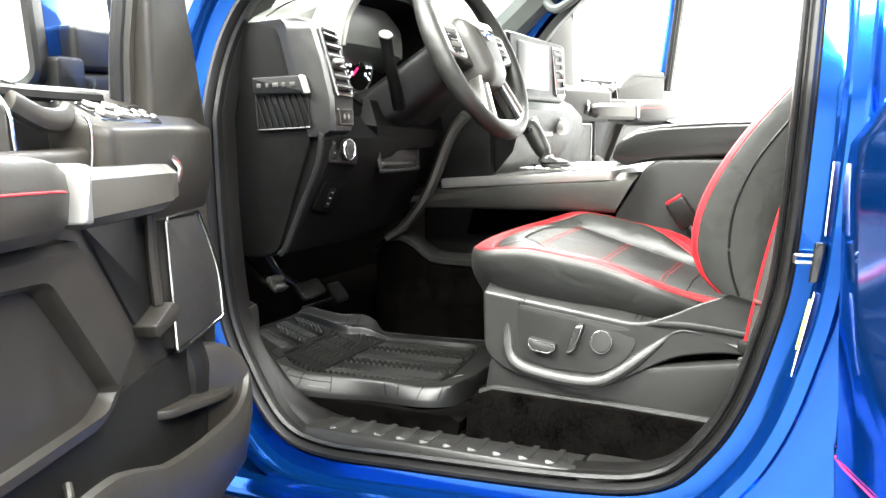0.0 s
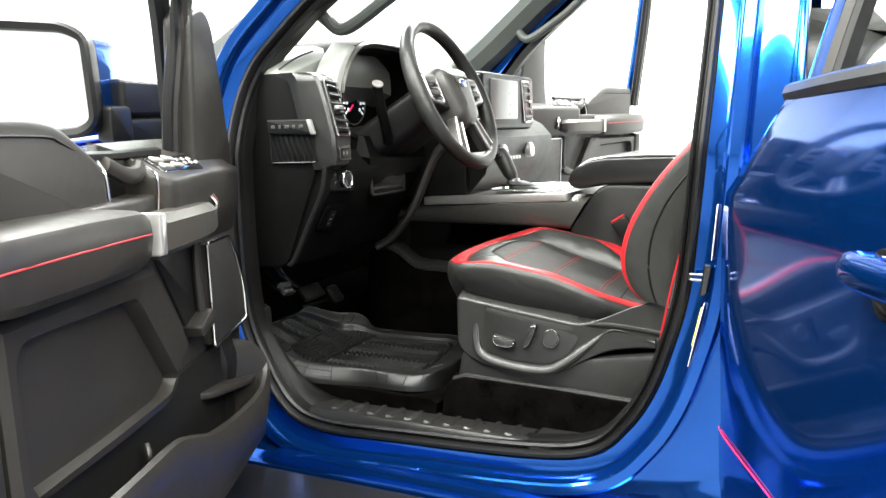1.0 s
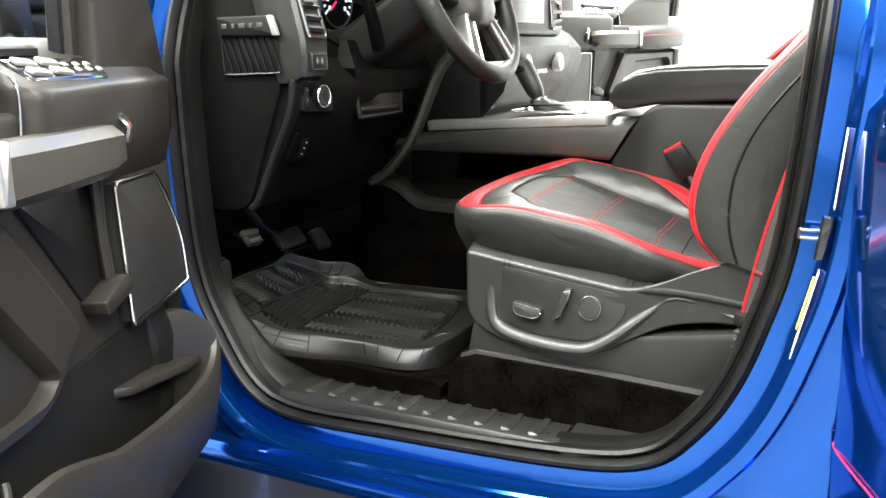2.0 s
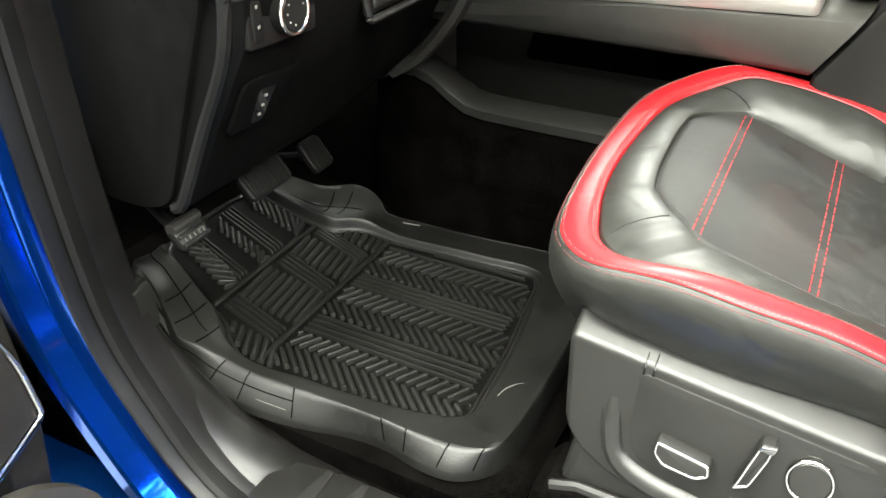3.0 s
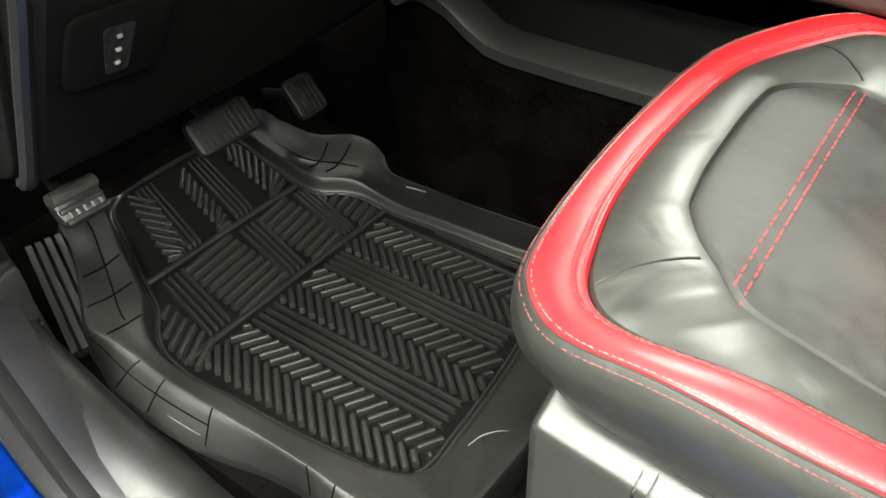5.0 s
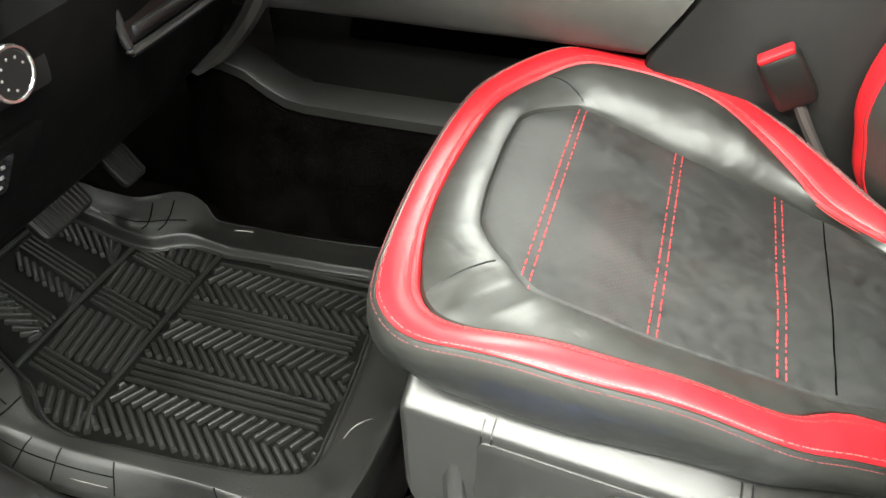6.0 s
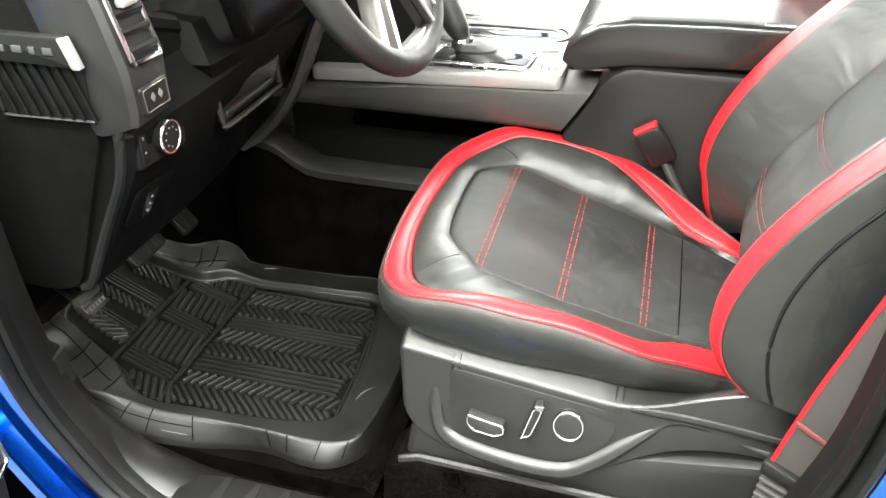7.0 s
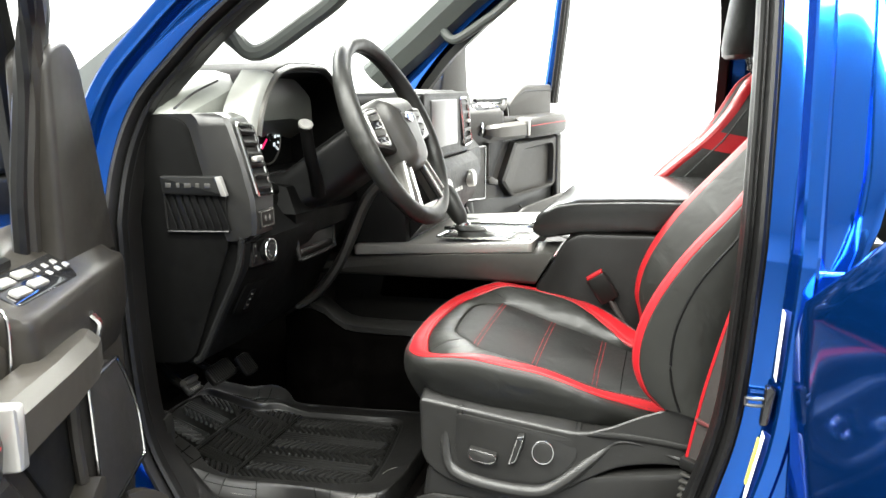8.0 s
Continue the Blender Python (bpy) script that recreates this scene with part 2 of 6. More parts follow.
def box(c, s, edge=0.004, turn=None, bm=None):
    """A block with rounded edges, its middle at c, of size s, turned by a matrix about its middle."""
    hx, hy = s[0] / 2, s[1] / 2
    own = bmesh.new()
    prism(rounded([(-hx, -hy), (hx, -hy), (hx, hy), (-hx, hy)], edge * 1.5, 3), -s[2] / 2, s[2] / 2, XY, min(edge, s[2] * 0.4), bm=own)
    m = Matrix.Translation(c) @ (turn.to_4x4() if turn else Matrix())
    bmesh.ops.transform(own, matrix=m, verts=own.verts)
    if bm is None:
        return own
    me = bpy.data.meshes.new("tmp")
    own.to_mesh(me)
    own.free()
    bm.from_mesh(me)
    bpy.data.meshes.remove(me)
    return bm


def smooth_path(pts, per=6, closed=False):
    """A Catmull-Rom curve through points of any dimension."""
    n, out = len(pts), []
    P = [Vector(p) for p in pts]
    for i in range(n if closed else n - 1):
        p0 = P[i - 1] if (closed or i) else P[0] * 2 - P[1]
        p1, p2 = P[i], P[(i + 1) % n]
        p3 = P[(i + 2) % n] if (closed or i + 2 < n) else P[-1] * 2 - P[-2]
        for k in range(per):
            t = k / per
            out.append(0.5 * (2 * p1 + (p2 - p0) * t + (2 * p0 - 5 * p1 + 4 * p2 - p3) * t * t + (3 * p1 - p0 - 3 * p2 + p3) * t ** 3))
    if not closed:
        out.append(P[-1].copy())
    return out


def tube(path, r, n=8, closed=False, flat=1.0, up=(0, 0, 1), bm=None):
    """A round or flattened bar along a path; r is a radius or one for each point."""
    P = [Vector(p) for p in path]
    rings = []
    for i, p in enumerate(P):
        a = P[i - 1] if (i or closed) else p
        b = P[(i + 1) % len(P)] if (i + 1 < len(P) or closed) else p
        t = (b - a).normalized()
        s = t.cross(Vector(up))
        s = s.normalized() if s.length > 1e-4 else t.orthogonal().normalized()
        w = s.cross(t).normalized()
        ri = r[i] if isinstance(r, (list, tuple)) else r
        rings.append([p + s * math.cos(2 * math.pi * k / n) * ri + w * math.sin(2 * math.pi * k / n) * ri * flat for k in range(n)])
    if closed:
        rings.append(rings[0])
        out = loft(rings, caps=False, bm=bm)
        bmesh.ops.remove_doubles(out, verts=out.verts, dist=1e-6)
        return out
    return loft(rings, bm=bm)


def disc(c, axis, r, h, n=28, edge=0.0, bm=None):
    """A round plate at c whose axis points that way."""
    z = Vector(axis).normalized()
    x = z.orthogonal().normalized()
    y = z.cross(x)
    C = Vector(c)
    prof = [(r - edge, 0), (r, edge), (r, h - edge), (r - edge, h)] if edge else [(r, 0), (r, h)]
    return loft([[C + z * k + (x * math.cos(2 * math.pi * i / n) + y * math.sin(2 * math.pi * i / n)) * q for i in range(n)] for q, k in prof], bm=bm)


def ring_round(c, axis, r, thick, n=36, bm=None):
    z = Vector(axis).normalized()
    x = z.orthogonal().normalized()
    y = z.cross(x)
    return tube([Vector(c) + (x * math.cos(2 * math.pi * i / n) + y * math.sin(2 * math.pi * i / n)) * r for i in range(n)], thick, 6, True, up=tuple(z), bm=bm)


# ---- the hall ----
def hall():
    X0, X1, Y0, Y1, Z1 = -6.0, 9.0, -9.0, 7.5, 3.8
    for name, c, s in (("wall_north", ((X0 + X1) / 2, Y1 + 0.1, Z1 / 2), (X1 - X0 + 0.4, 0.2, Z1)), ("wall_south", ((X0 + X1) / 2, Y0 - 0.1, Z1 / 2), (X1 - X0 + 0.4, 0.2, Z1)),
                       ("wall_west", (X0 - 0.1, (Y0 + Y1) / 2, Z1 / 2), (0.2, Y1 - Y0, Z1)), ("wall_east", (X1 + 0.1, (Y0 + Y1) / 2, Z1 / 2), (0.2, Y1 - Y0, Z1))):
        tagged(part(name, box(c, s, 0.0005), WALL), "plain painted wall of the photo hall", "wall", kind="structure")
    tagged(part("ceiling", box(((X0 + X1) / 2, (Y0 + Y1) / 2, Z1 + 0.1), (X1 - X0 + 0.4, Y1 - Y0 + 0.4, 0.2), 0.0005), WALL), "plain white ceiling of the photo hall", "ceiling", kind="structure")
    tagged(part("floor", box(((X0 + X1) / 2, (Y0 + Y1) / 2, -0.1), (X1 - X0 + 0.4, Y1 - Y0 + 0.4, 0.2), 0.0005), FLOOR), "grey sealed concrete floor of the photo hall", "floor", kind="structure")


def ceiling_lamps():
    for x, y, sx, sy in LAMPS:
        at = (x, y, 3.8)
        t = thing("ceiling_light", at, "long white ceiling lamp tray under the plain ceiling", "ceiling lamp", "hall lamps")
        part("housing", put(box((x, y, 3.74), (sx + 0.06, sy + 0.06, 0.12), 0.01), at), WALL, t)
        for k in (-1, 1):
            along = sx > sy
            c = (x, y + k * (sy / 2 + 0.02), 3.66) if along else (x + k * (sx / 2 + 0.02), y, 3.66)
            part("side_rail", put(box(c, (sx, 0.02, 0.06) if along else (0.02, sy, 0.06), 0.004), at), SILVER, t)


hall()
ceiling_lamps()

# ---- the truck's cab ----
MID = 1.73            # the cab's middle line, in y
flip = lambda p: (p[0], 2 * MID - p[1], p[2])


def side_y(z):
    """The plane of the door opening: upright up to the belt line, leaning inwards above it."""
    return 0.93 + 0.3 * max(0.0, z - 1.15)


OPENING = [(-0.735, 0.70), (-0.775, 0.80), (-0.788, 0.95), (-0.788, 1.12), (-0.784, 1.24), (-0.757, 1.33), (-0.70, 1.40), (-0.61, 1.485), (-0.40, 1.64),
           (-0.2, 1.745), (-0.02, 1.78), (0.11, 1.765), (0.165, 1.70), (0.185, 1.55), (0.187, 1.42), (0.178, 1.2), (0.17, 1.07), (0.156, 0.92), (0.133, 0.823),
           (0.104, 0.739), (0.064, 0.671), (0.002, 0.613), (-0.12, 0.588), (-0.4, 0.575), (-0.58, 0.572), (-0.67, 0.605)]
RING = [tuple(p) for p in smooth_path(OPENING, 5, True)]


def band(profile, mirror=False, only=None):
    """A strip swept round the door opening; profile rows are (way outwards, shift in y)."""
    rings = []
    for d, dy in profile:
        out = inset_poly(RING, -d)
        ring = [(x, side_y(z0[1]) + dy, z) for (x, z), z0 in zip(out, RING)]
        rings.append([flip(p) for p in ring] if mirror else ring)
    return loft(rings, True, False)


def cab():
    at = (-0.3, MID, 0.3)
    cabt = thing("truck_cab", at, "bright metallic blue crew cab pickup body with open doors", "pickup truck")
    for mirror in (False, True):
        f = flip if mirror else (lambda p: p)
        part("door_jamb", put(band([(0.006, 0.03), (0.008, 0.0), (0.011, -0.005), (0.033, -0.0075), (0.038, -0.0095), (0.0445, -0.033), (0.048, -0.036), (0.064, -0.037), (0.068, -0.034), (0.070, -0.028), (0.072, 0.03), (0.02, 0.05)], mirror), at), PAINT, cabt, "glossy metallic blue painted door jamb")
        part("door_seal", put(band([(0.008, 0.03), (-0.014, 0.03), (-0.0185, 0.016), (-0.0175, 0.004), (-0.0135, -0.001), (-0.0105, 0.001), (-0.0095, 0.009), (-0.007, 0.009), (-0.0055, -0.005), (-0.002, -0.012), (0.003, -0.0125), (0.007, -0.008), (0.0075, -0.003), (0.0085, -0.003), (0.0105, -0.005), (0.0125, -0.002), (0.011, 0.004), (0.008, 0.03)], mirror), at), SEAL, cabt, "black rubber door seal")
        part("seal_lip", put(band([(-0.012, 0.016), (-0.0185, 0.018), (-0.0205, 0.028), (-0.02, 0.05), (0.004, 0.05), (0.004, 0.02)], mirror), at), TRIM, cabt, "black plastic inner trim round the opening")
        # rocker panel below the opening
        prof = [(0.876, 0.522), (0.866, 0.50), (0.868, 0.46), (0.87, 0.42), (0.95, 0.41), (0.95, 0.53)]
        part("rocker_panel", put(prism(prof, -1.0, 1.5, lambda a, b, c: f((c, a, b)), 0.004), at), PAINT, cabt)
        # the pillar between the doors, outside
        pil = []
        for k in range(15):
            z = 1.0 + 0.80 * k / 14
            y = side_y(z) - 0.012
            x0, x1 = 0.240, 0.262 + 0.065 * min(1.0, max(0.0, (z - 1.03) / 0.18))
            pil.append([f(p) for p in ((x0, y + 0.05, z), (x0, y + 0.008, z), (x0 + 0.004, y + 0.001, z), (x0 + 0.012, y - 0.002, z), ((x0 + x1) / 2, y - 0.004, z), (x1 - 0.01, y - 0.002, z), (x1 - 0.003, y + 0.002, z), (x1, y + 0.010, z), (x1, y + 0.05, z))])
        part("middle_pillar", put(loft(pil), at), PAINT, cabt, "blue painted pillar between the doors")
        foot = rounded([(-0.1, 0.43), (0.62, 0.43), (0.62, 0.555), (0.42, 0.585), (0.33, 0.66), (0.305, 0.80), (0.30, 1.12), (0.222, 1.12), (0.212, 0.95), (0.197, 0.86), (0.172, 0.765), (0.138, 0.69), (0.088, 0.625), (0.0, 0.562), (-0.1, 0.53)], 0.012)
        part("pillar_foot", put(prism(foot, 0.912, 0.97, lambda a, b, c: f((a, c, b)), 0.008, 3), at), PAINT, cabt, "glossy blue foot of the middle pillar")
        part("jamb_plug", put(disc(f((0.252, 0.914, 0.713)), (0, 1 if mirror else -1, 0), 0.014, 0.004, 20, 0.0015), at), PAINT, cabt)
        # rear body behind the rear opening
        part("rear_body_side", put(prism([(1.15, 0.42), (1.6, 0.42), (1.6, 1.78), (1.28, 1.78), (1.2, 1.2)], 0.90, 0.98, lambda a, b, c: f((a, c, b)), 0.01), at), PAINT, cabt)
        if mirror:
            # unseen panel, added to cut the light entering the cab from behind
            part("rear_side_wall", put(prism(rounded([(0.32, 0.5), (1.3, 0.5), (1.3, 1.14), (0.33, 1.14)], 0.03), 0.96, 0.99, lambda a, b, c: f((a, c, b)), 0.004), at), PLASTIC, cabt)
        # front wing ahead of the door
        part("front_wing", put(prism(rounded([(-2.3, 0.62), (-0.9, 0.45), (-0.86, 1.15), (-1.0, 1.19), (-2.3, 1.12)], 0.04), 0.79, 0.90, lambda a, b, c: f((a, c, b)), 0.03, 3), at), PAINT, cabt)
        # windscreen pillar trim seen from inside
        inner = [(-0.93, 1.335), (-0.78, 1.44), (-0.6, 1.575), (-0.4, 1.7), (-0.2, 1.79)]
        rings = []
        for x, z in inner:
            y = side_y(z) + 0.03
            z += 0.07 if mirror else 0.0
            rings.append([f((x - 0.02, y + 0.0, z + 0.02)), f((x - 0.015, y + 0.03, z + 0.02)), f((x, y + 0.055, z + 0.008)), f((x + 0.022, y + 0.06, z - 0.018)), f((x + 0.05, y + 0.04, z - 0.048)), f((x + 0.065, y + 0.005, z - 0.06)), f((x + 0.06, y - 0.01, z - 0.06))])
        part("pillar_trim", put(loft(rings), at), PILLAR, cabt, "dark grained windscreen pillar cover")
        g = smooth_path([f(p) for p in ((-0.66, 1.06, 1.47), (-0.645, 1.10, 1.435), (-0.606, 1.112, 1.412), (-0.52, 1.118, 1.458), (-0.45, 1.12, 1.505), (-0.36, 1.115, 1.595), (-0.345, 1.09, 1.64))], 5)
        if mirror:
            g = [p + Vector((0, 0, 0.085)) for p in g]
        part("grab_handle", put(tube(g, 0.0145, 10), at), PILLAR, cabt, "black curved grab handle")
    part("roof", put(prism(rounded([(-0.35, 1.2), (-0.35, 2.26), (1.55, 2.3), (1.55, 1.16)], 0.08), 1.83, 1.88, XY, 0.02), at), PAINT, cabt)
    part("roof_lining", put(prism(rounded([(-0.33, 1.15), (-0.33, 2.31), (1.5, 2.31), (1.5, 1.15)], 0.05), 1.795, 1.828, XY, 0.008), at), HEADLINER, cabt, "grey cloth roof lining")
    part("rear_wall", put(prism(rounded([(1.0, 0.5), (2.46, 0.5), (2.4, 1.75), (1.06, 1.75)], 0.05), 1.52, 1.58, YZ, 0.01), at), PLASTIC, cabt)
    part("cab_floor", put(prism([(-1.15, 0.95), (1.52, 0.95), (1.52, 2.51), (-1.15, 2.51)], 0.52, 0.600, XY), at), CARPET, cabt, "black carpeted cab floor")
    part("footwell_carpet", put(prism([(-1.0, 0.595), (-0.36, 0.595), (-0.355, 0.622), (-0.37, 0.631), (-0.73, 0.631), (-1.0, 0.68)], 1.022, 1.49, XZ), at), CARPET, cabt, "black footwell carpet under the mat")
    fw = [(-1.12, 0.58), (-1.0, 0.585), (-0.96, 0.62), (-1.02, 0.72), (-1.1, 0.95), (-1.12, 1.3), (-1.16, 1.3), (-1.18, 0.58)]
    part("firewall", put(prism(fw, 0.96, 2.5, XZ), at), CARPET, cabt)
    # windscreen
    w = [[(-1.0, 1.05, 1.30), (-1.0, 2.41, 1.30)], [(-0.3, 1.17, 1.81), (-0.3, 2.29, 1.81)]]
    bm = bmesh.new()
    rows = []
    for i in range(9):
        t = i / 8
        row = []
        for j in range(13):
            s = j / 12
            a = Vector(w[0][0]).lerp(Vector(w[0][1]), s).lerp(Vector(w[1][0]).lerp(Vector(w[1][1]), s), t)
            row.append(bm.verts.new((a.x - 0.1 * (1 - (2 * s - 1) ** 2), a.y, a.z + 0.02 * math.sin(math.pi * t))))
        rows.append(row)
    for a, b in zip(rows, rows[1:]):
        for i in range(12):
            bm.faces.new((a[i], a[i + 1], b[i + 1], b[i]))
    g = part("windscreen", put(bm, at), GLASS, cabt, "clear curved windscreen glass")
    g.visible_shadow = False
    # sill cover plate with raised ribs
    prof = [(0.936, 0.578), (0.938, 0.598), (0.943, 0.605), (0.952, 0.6075), (1.005, 0.606), (1.018, 0.600), (1.024, 0.58)]
    sill = part("sill_plate", put(prism(prof, -0.62, -0.128, YZ, 0.002), at), SCUFF, cabt, "black plastic step plate with raised ribs")
    for i in range(10):
        x = -0.569 + i * 0.0438
        rows = []
        for y, w, h in ((0.948, 0.002, 0.0), (0.951, 0.0055, 0.0036), (0.957, 0.0065, 0.0042), (0.985, 0.005, 0.0024), (1.010, 0.003, 0.0006)):
            q = x + 0.1 * (y - 0.945)
            rows.append([(q - w, y, 0.606), (q - w * 0.4, y, 0.6075 + h), (q + w * 0.5, y, 0.6075 + h), (q + w * 2.2, y, 0.6073 + h * 0.3), (q + w * 2.4, y, 0.606)])
        r = part("rib", loft(rows), SCUFF, None)
        r.data.transform(Matrix.Translation(-Vector(at)))
        r.parent = sill
    part("sill_end_cap", put(prism(rounded([(-0.126, 0.930), (0.01, 0.945), (0.062, 0.985), (0.075, 1.03), (-0.126, 1.03)], 0.014), 0.575, 0.6045, XY, 0.005), at), SCUFF, cabt)
    part("sill_carpet", put(prism([(1.02, 0.585), (1.025, 0.597), (1.06, 0.598), (1.09, 0.59), (1.1, 0.583)], -0.7, 0.12, YZ), at), CARPET, cabt)
    # trim that runs from the step plate up round the front of the footwell
    idx = list(range(119, 130)) + list(range(0, 17))
    rows = []
    for d, dy in ((0.010, 0.012), (0.016, 0.020), (0.020, 0.030), (0.027, 0.045), (0.030, 0.062), (0.031, 0.085), (0.027, 0.100), (0.018, 0.108), (0.0, 0.112)):
        ins, far = inset_poly(RING, d), inset_poly(RING, d * 0.5)
        row = []
        for q in idx:
            w = max(0.0, min(1.0, (RING[q][0] + 0.76) / 0.12))
            row.append((far[q][0] + (ins[q][0] - far[q][0]) * w, side_y(RING[q][1]) + dy * (0.55 + 0.45 * w), far[q][1] + (ins[q][1] - far[q][1]) * w))
        rows.append(row)
    part("kick_trim", put(loft(rows, False, False), at), TRIM, cabt, "black grained footwell trim", 60)
    part("kick_panel", put(prism(rounded([(-0.68, 0.58), (-0.70, 0.605), (-0.755, 0.66), (-0.79, 0.78), (-0.80, 0.95), (-1.0, 0.95), (-1.0, 0.58)], 0.03), 0.965, 1.005, XZ, 0.006), at), PLASTIC, cabt)
    # door striker and the stickers on the jamb
    for z in (0.943, 0.952):
        part("striker_bar", put(tube(smooth_path([(0.198, 0.905, z), (0.178, 0.902, z), (0.168, 0.904, z)], 3), 0.0024, 8), at), STEEL, cabt, "bare steel latch striker bar")
    part("striker_end", put(tube([(0.168, 0.904, 0.942), (0.168, 0.904, 0.953)], 0.0026, 8), at), STEEL, cabt)
    part("striker_plate", put(prism(rounded([(0.184, 0.918), (0.195, 0.920), (0.203, 0.968), (0.190, 0.971)], 0.004), 0.893, 0.912, XZ, 0.003), at), GLOSS, cabt)
    slope = Euler((0, 0, radians(-88))).to_matrix()
    part("white_sticker", put(box((0.2042, 0.909, 1.022), (0.021, 0.0012, 0.090), 0.0004, Euler((0, radians(4), 0)).to_matrix() @ slope), at), WHITEMARK, cabt, "white paper sticker")
    part("tyre_sticker", put(box((0.1800, 0.9085, 0.85), (0.019, 0.0012, 0.11), 0.0004, Euler((0, radians(12), 0)).to_matrix() @ slope), at), WHITEMARK, cabt, "white and yellow paper sticker")
    part("yellow_stripe", put(box((0.1795, 0.9150, 0.862), (0.009, 0.0018, 0.066), 0.0004, Euler((0, radians(12), 0)).to_matrix() @ slope), at), YELLOW, cabt, "yellow printed stripe")
    return cabt


cab()


def running_board():
    at = (0.0, 0.72, 0.40)
    b = thing("running_board", at, "black plastic side step under the blue sill", "side step")
    part("board", put(prism([(0.60, 0.43), (0.61, 0.452), (0.64, 0.462), (0.80, 0.468), (0.845, 0.492), (0.858, 0.494), (0.862, 0.46), (0.66, 0.40)], -0.86, 1.3, YZ, 0.003), at), PLASTIC, b)
    for i in range(10):
        part("tread_pad", put(box((-0.7 + i * 0.2, 0.72, 0.468), (0.12, 0.09, 0.008), 0.003), at), RUBBER, b)
    for x in (-0.55, 0.9):
        part("bracket", put(box((x, 0.85, 0.41), (0.05, 0.1, 0.03), 0.004), at), STEEL, b)
    return b


running_board()


# ---- front seats ----
def border_z(x):
    return 0.905 - 0.19 * (x + 0.36)


CUSHION = [(0.10, 1.135), (0.045, 1.124), (0.0, 1.112), (-0.05, 1.092), (-0.12, 1.082), (-0.2, 1.071), (-0.27, 1.069), (-0.312, 1.073), (-0.340, 1.094), (-0.354, 1.124), (-0.364, 1.19), (-0.370, 1.28), (-0.369, 1.39), (-0.354, 1.452), (-0.315, 1.492), (-0.26, 1.516), (-0.19, 1.527), (-0.125, 1.512), (-0.072, 1.476), (-0.012, 1.448), (0.045, 1.405), (0.10, 1.375), (0.11, 1.25)]
INSERT = rounded([(-0.302, 1.206), (-0.309, 1.25), (-0.314, 1.33), (-0.313, 1.386), (-0.297, 1.405), (-0.252, 1.426), (-0.16, 1.415), (-0.05, 1.412), (0.0, 1.402), (0.085, 1.358), (0.085, 1.178), (-0.005, 1.166), (-0.096, 1.154), (-0.15, 1.147), (-0.247, 1.143), (-0.283, 1.178)], 0.010, 3)
SEAM = [tuple(p) for p in smooth_path([(0.095, 1.165), (0.0, 1.152), (-0.05, 1.119), (-0.12, 1.104), (-0.2, 1.096), (-0.255, 1.093), (-0.298, 1.098), (-0.321, 1.116), (-0.333, 1.145), (-0.346, 1.20), (-0.352, 1.28), (-0.348, 1.38), (-0.334, 1.428), (-0.302, 1.460), (-0.25, 1.486), (-0.185, 1.495), (-0.132, 1.483), (-0.085, 1.455), (-0.045, 1.428), (-0.018, 1.405), (0.04, 1.385), (0.095, 1.362), (0.105, 1.25)], 4, True)]


def bump(v, a, b):
    t = max(0.0, min(1.0, (v - a) / (b - a)))
    return t * t * (3 - 2 * t)


def raised(x, y):
    """The two wings of the cushion stand higher than its front."""
    inner = 0.040 * bump(y, 1.30, 1.46) * bump(x, -0.40, -0.28) * (1 - bump(x, -0.15, 0.06))
    outer = 0.031 * (1 - bump(y, 1.09, 1.22)) * bump(x, -0.385, -0.22) * (1 - bump(x, -0.15, 0.06))
    return inner + outer


def towards(poly, c, d):
    """How far from c along d the outline lies."""
    best = 1e9
    for i in range(len(poly)):
        a, b = Vector(poly[i - 1]), Vector(poly[i])
        e = b - a
        den = d[0] * e.y - d[1] * e.x
        if abs(den) < 1e-9:
            continue
        k = ((a.x - c[0]) * e.y - (a.y - c[1]) * e.x) / den
        s = ((a.x - c[0]) * d[1] - (a.y - c[1]) * d[0]) / den
        if k > 0 and -1e-6 <= s <= 1 + 1e-6:
            best = min(best, k)
    return best


def insert_z(x, y):
    return 0.914 - 0.31 * max(x + 0.25, -0.012) + 0.15 * max(0.0, x + 0.02) + 0.003 * math.cos((y - 1.28) * 9)


def stitches(path, r, closed=False, step=0.0062, gap=0.3):
    """A row of short thread stitches along a path."""
    P3 = [Vector(p) for p in path] + ([Vector(path[0])] if closed else [])
    bm = bmesh.new()
    rest = 0.0
    for a, b in zip(P3, P3[1:]):
        L = (b - a).length
        while rest < L:
            s0, s1 = rest / L, min(1.0, (rest + step * (1 - gap)) / L)
            if s1 - s0 > 0.05 * step / L:
                tube([a.lerp(b, s0), a.lerp(b, (s0 + s1) / 2) + Vector((0, 0, r * 0.4)), a.lerp(b, s1)], [r * 0.6, r, r * 0.6], 4, bm=bm)
            rest += step
        rest -= L
    return bm


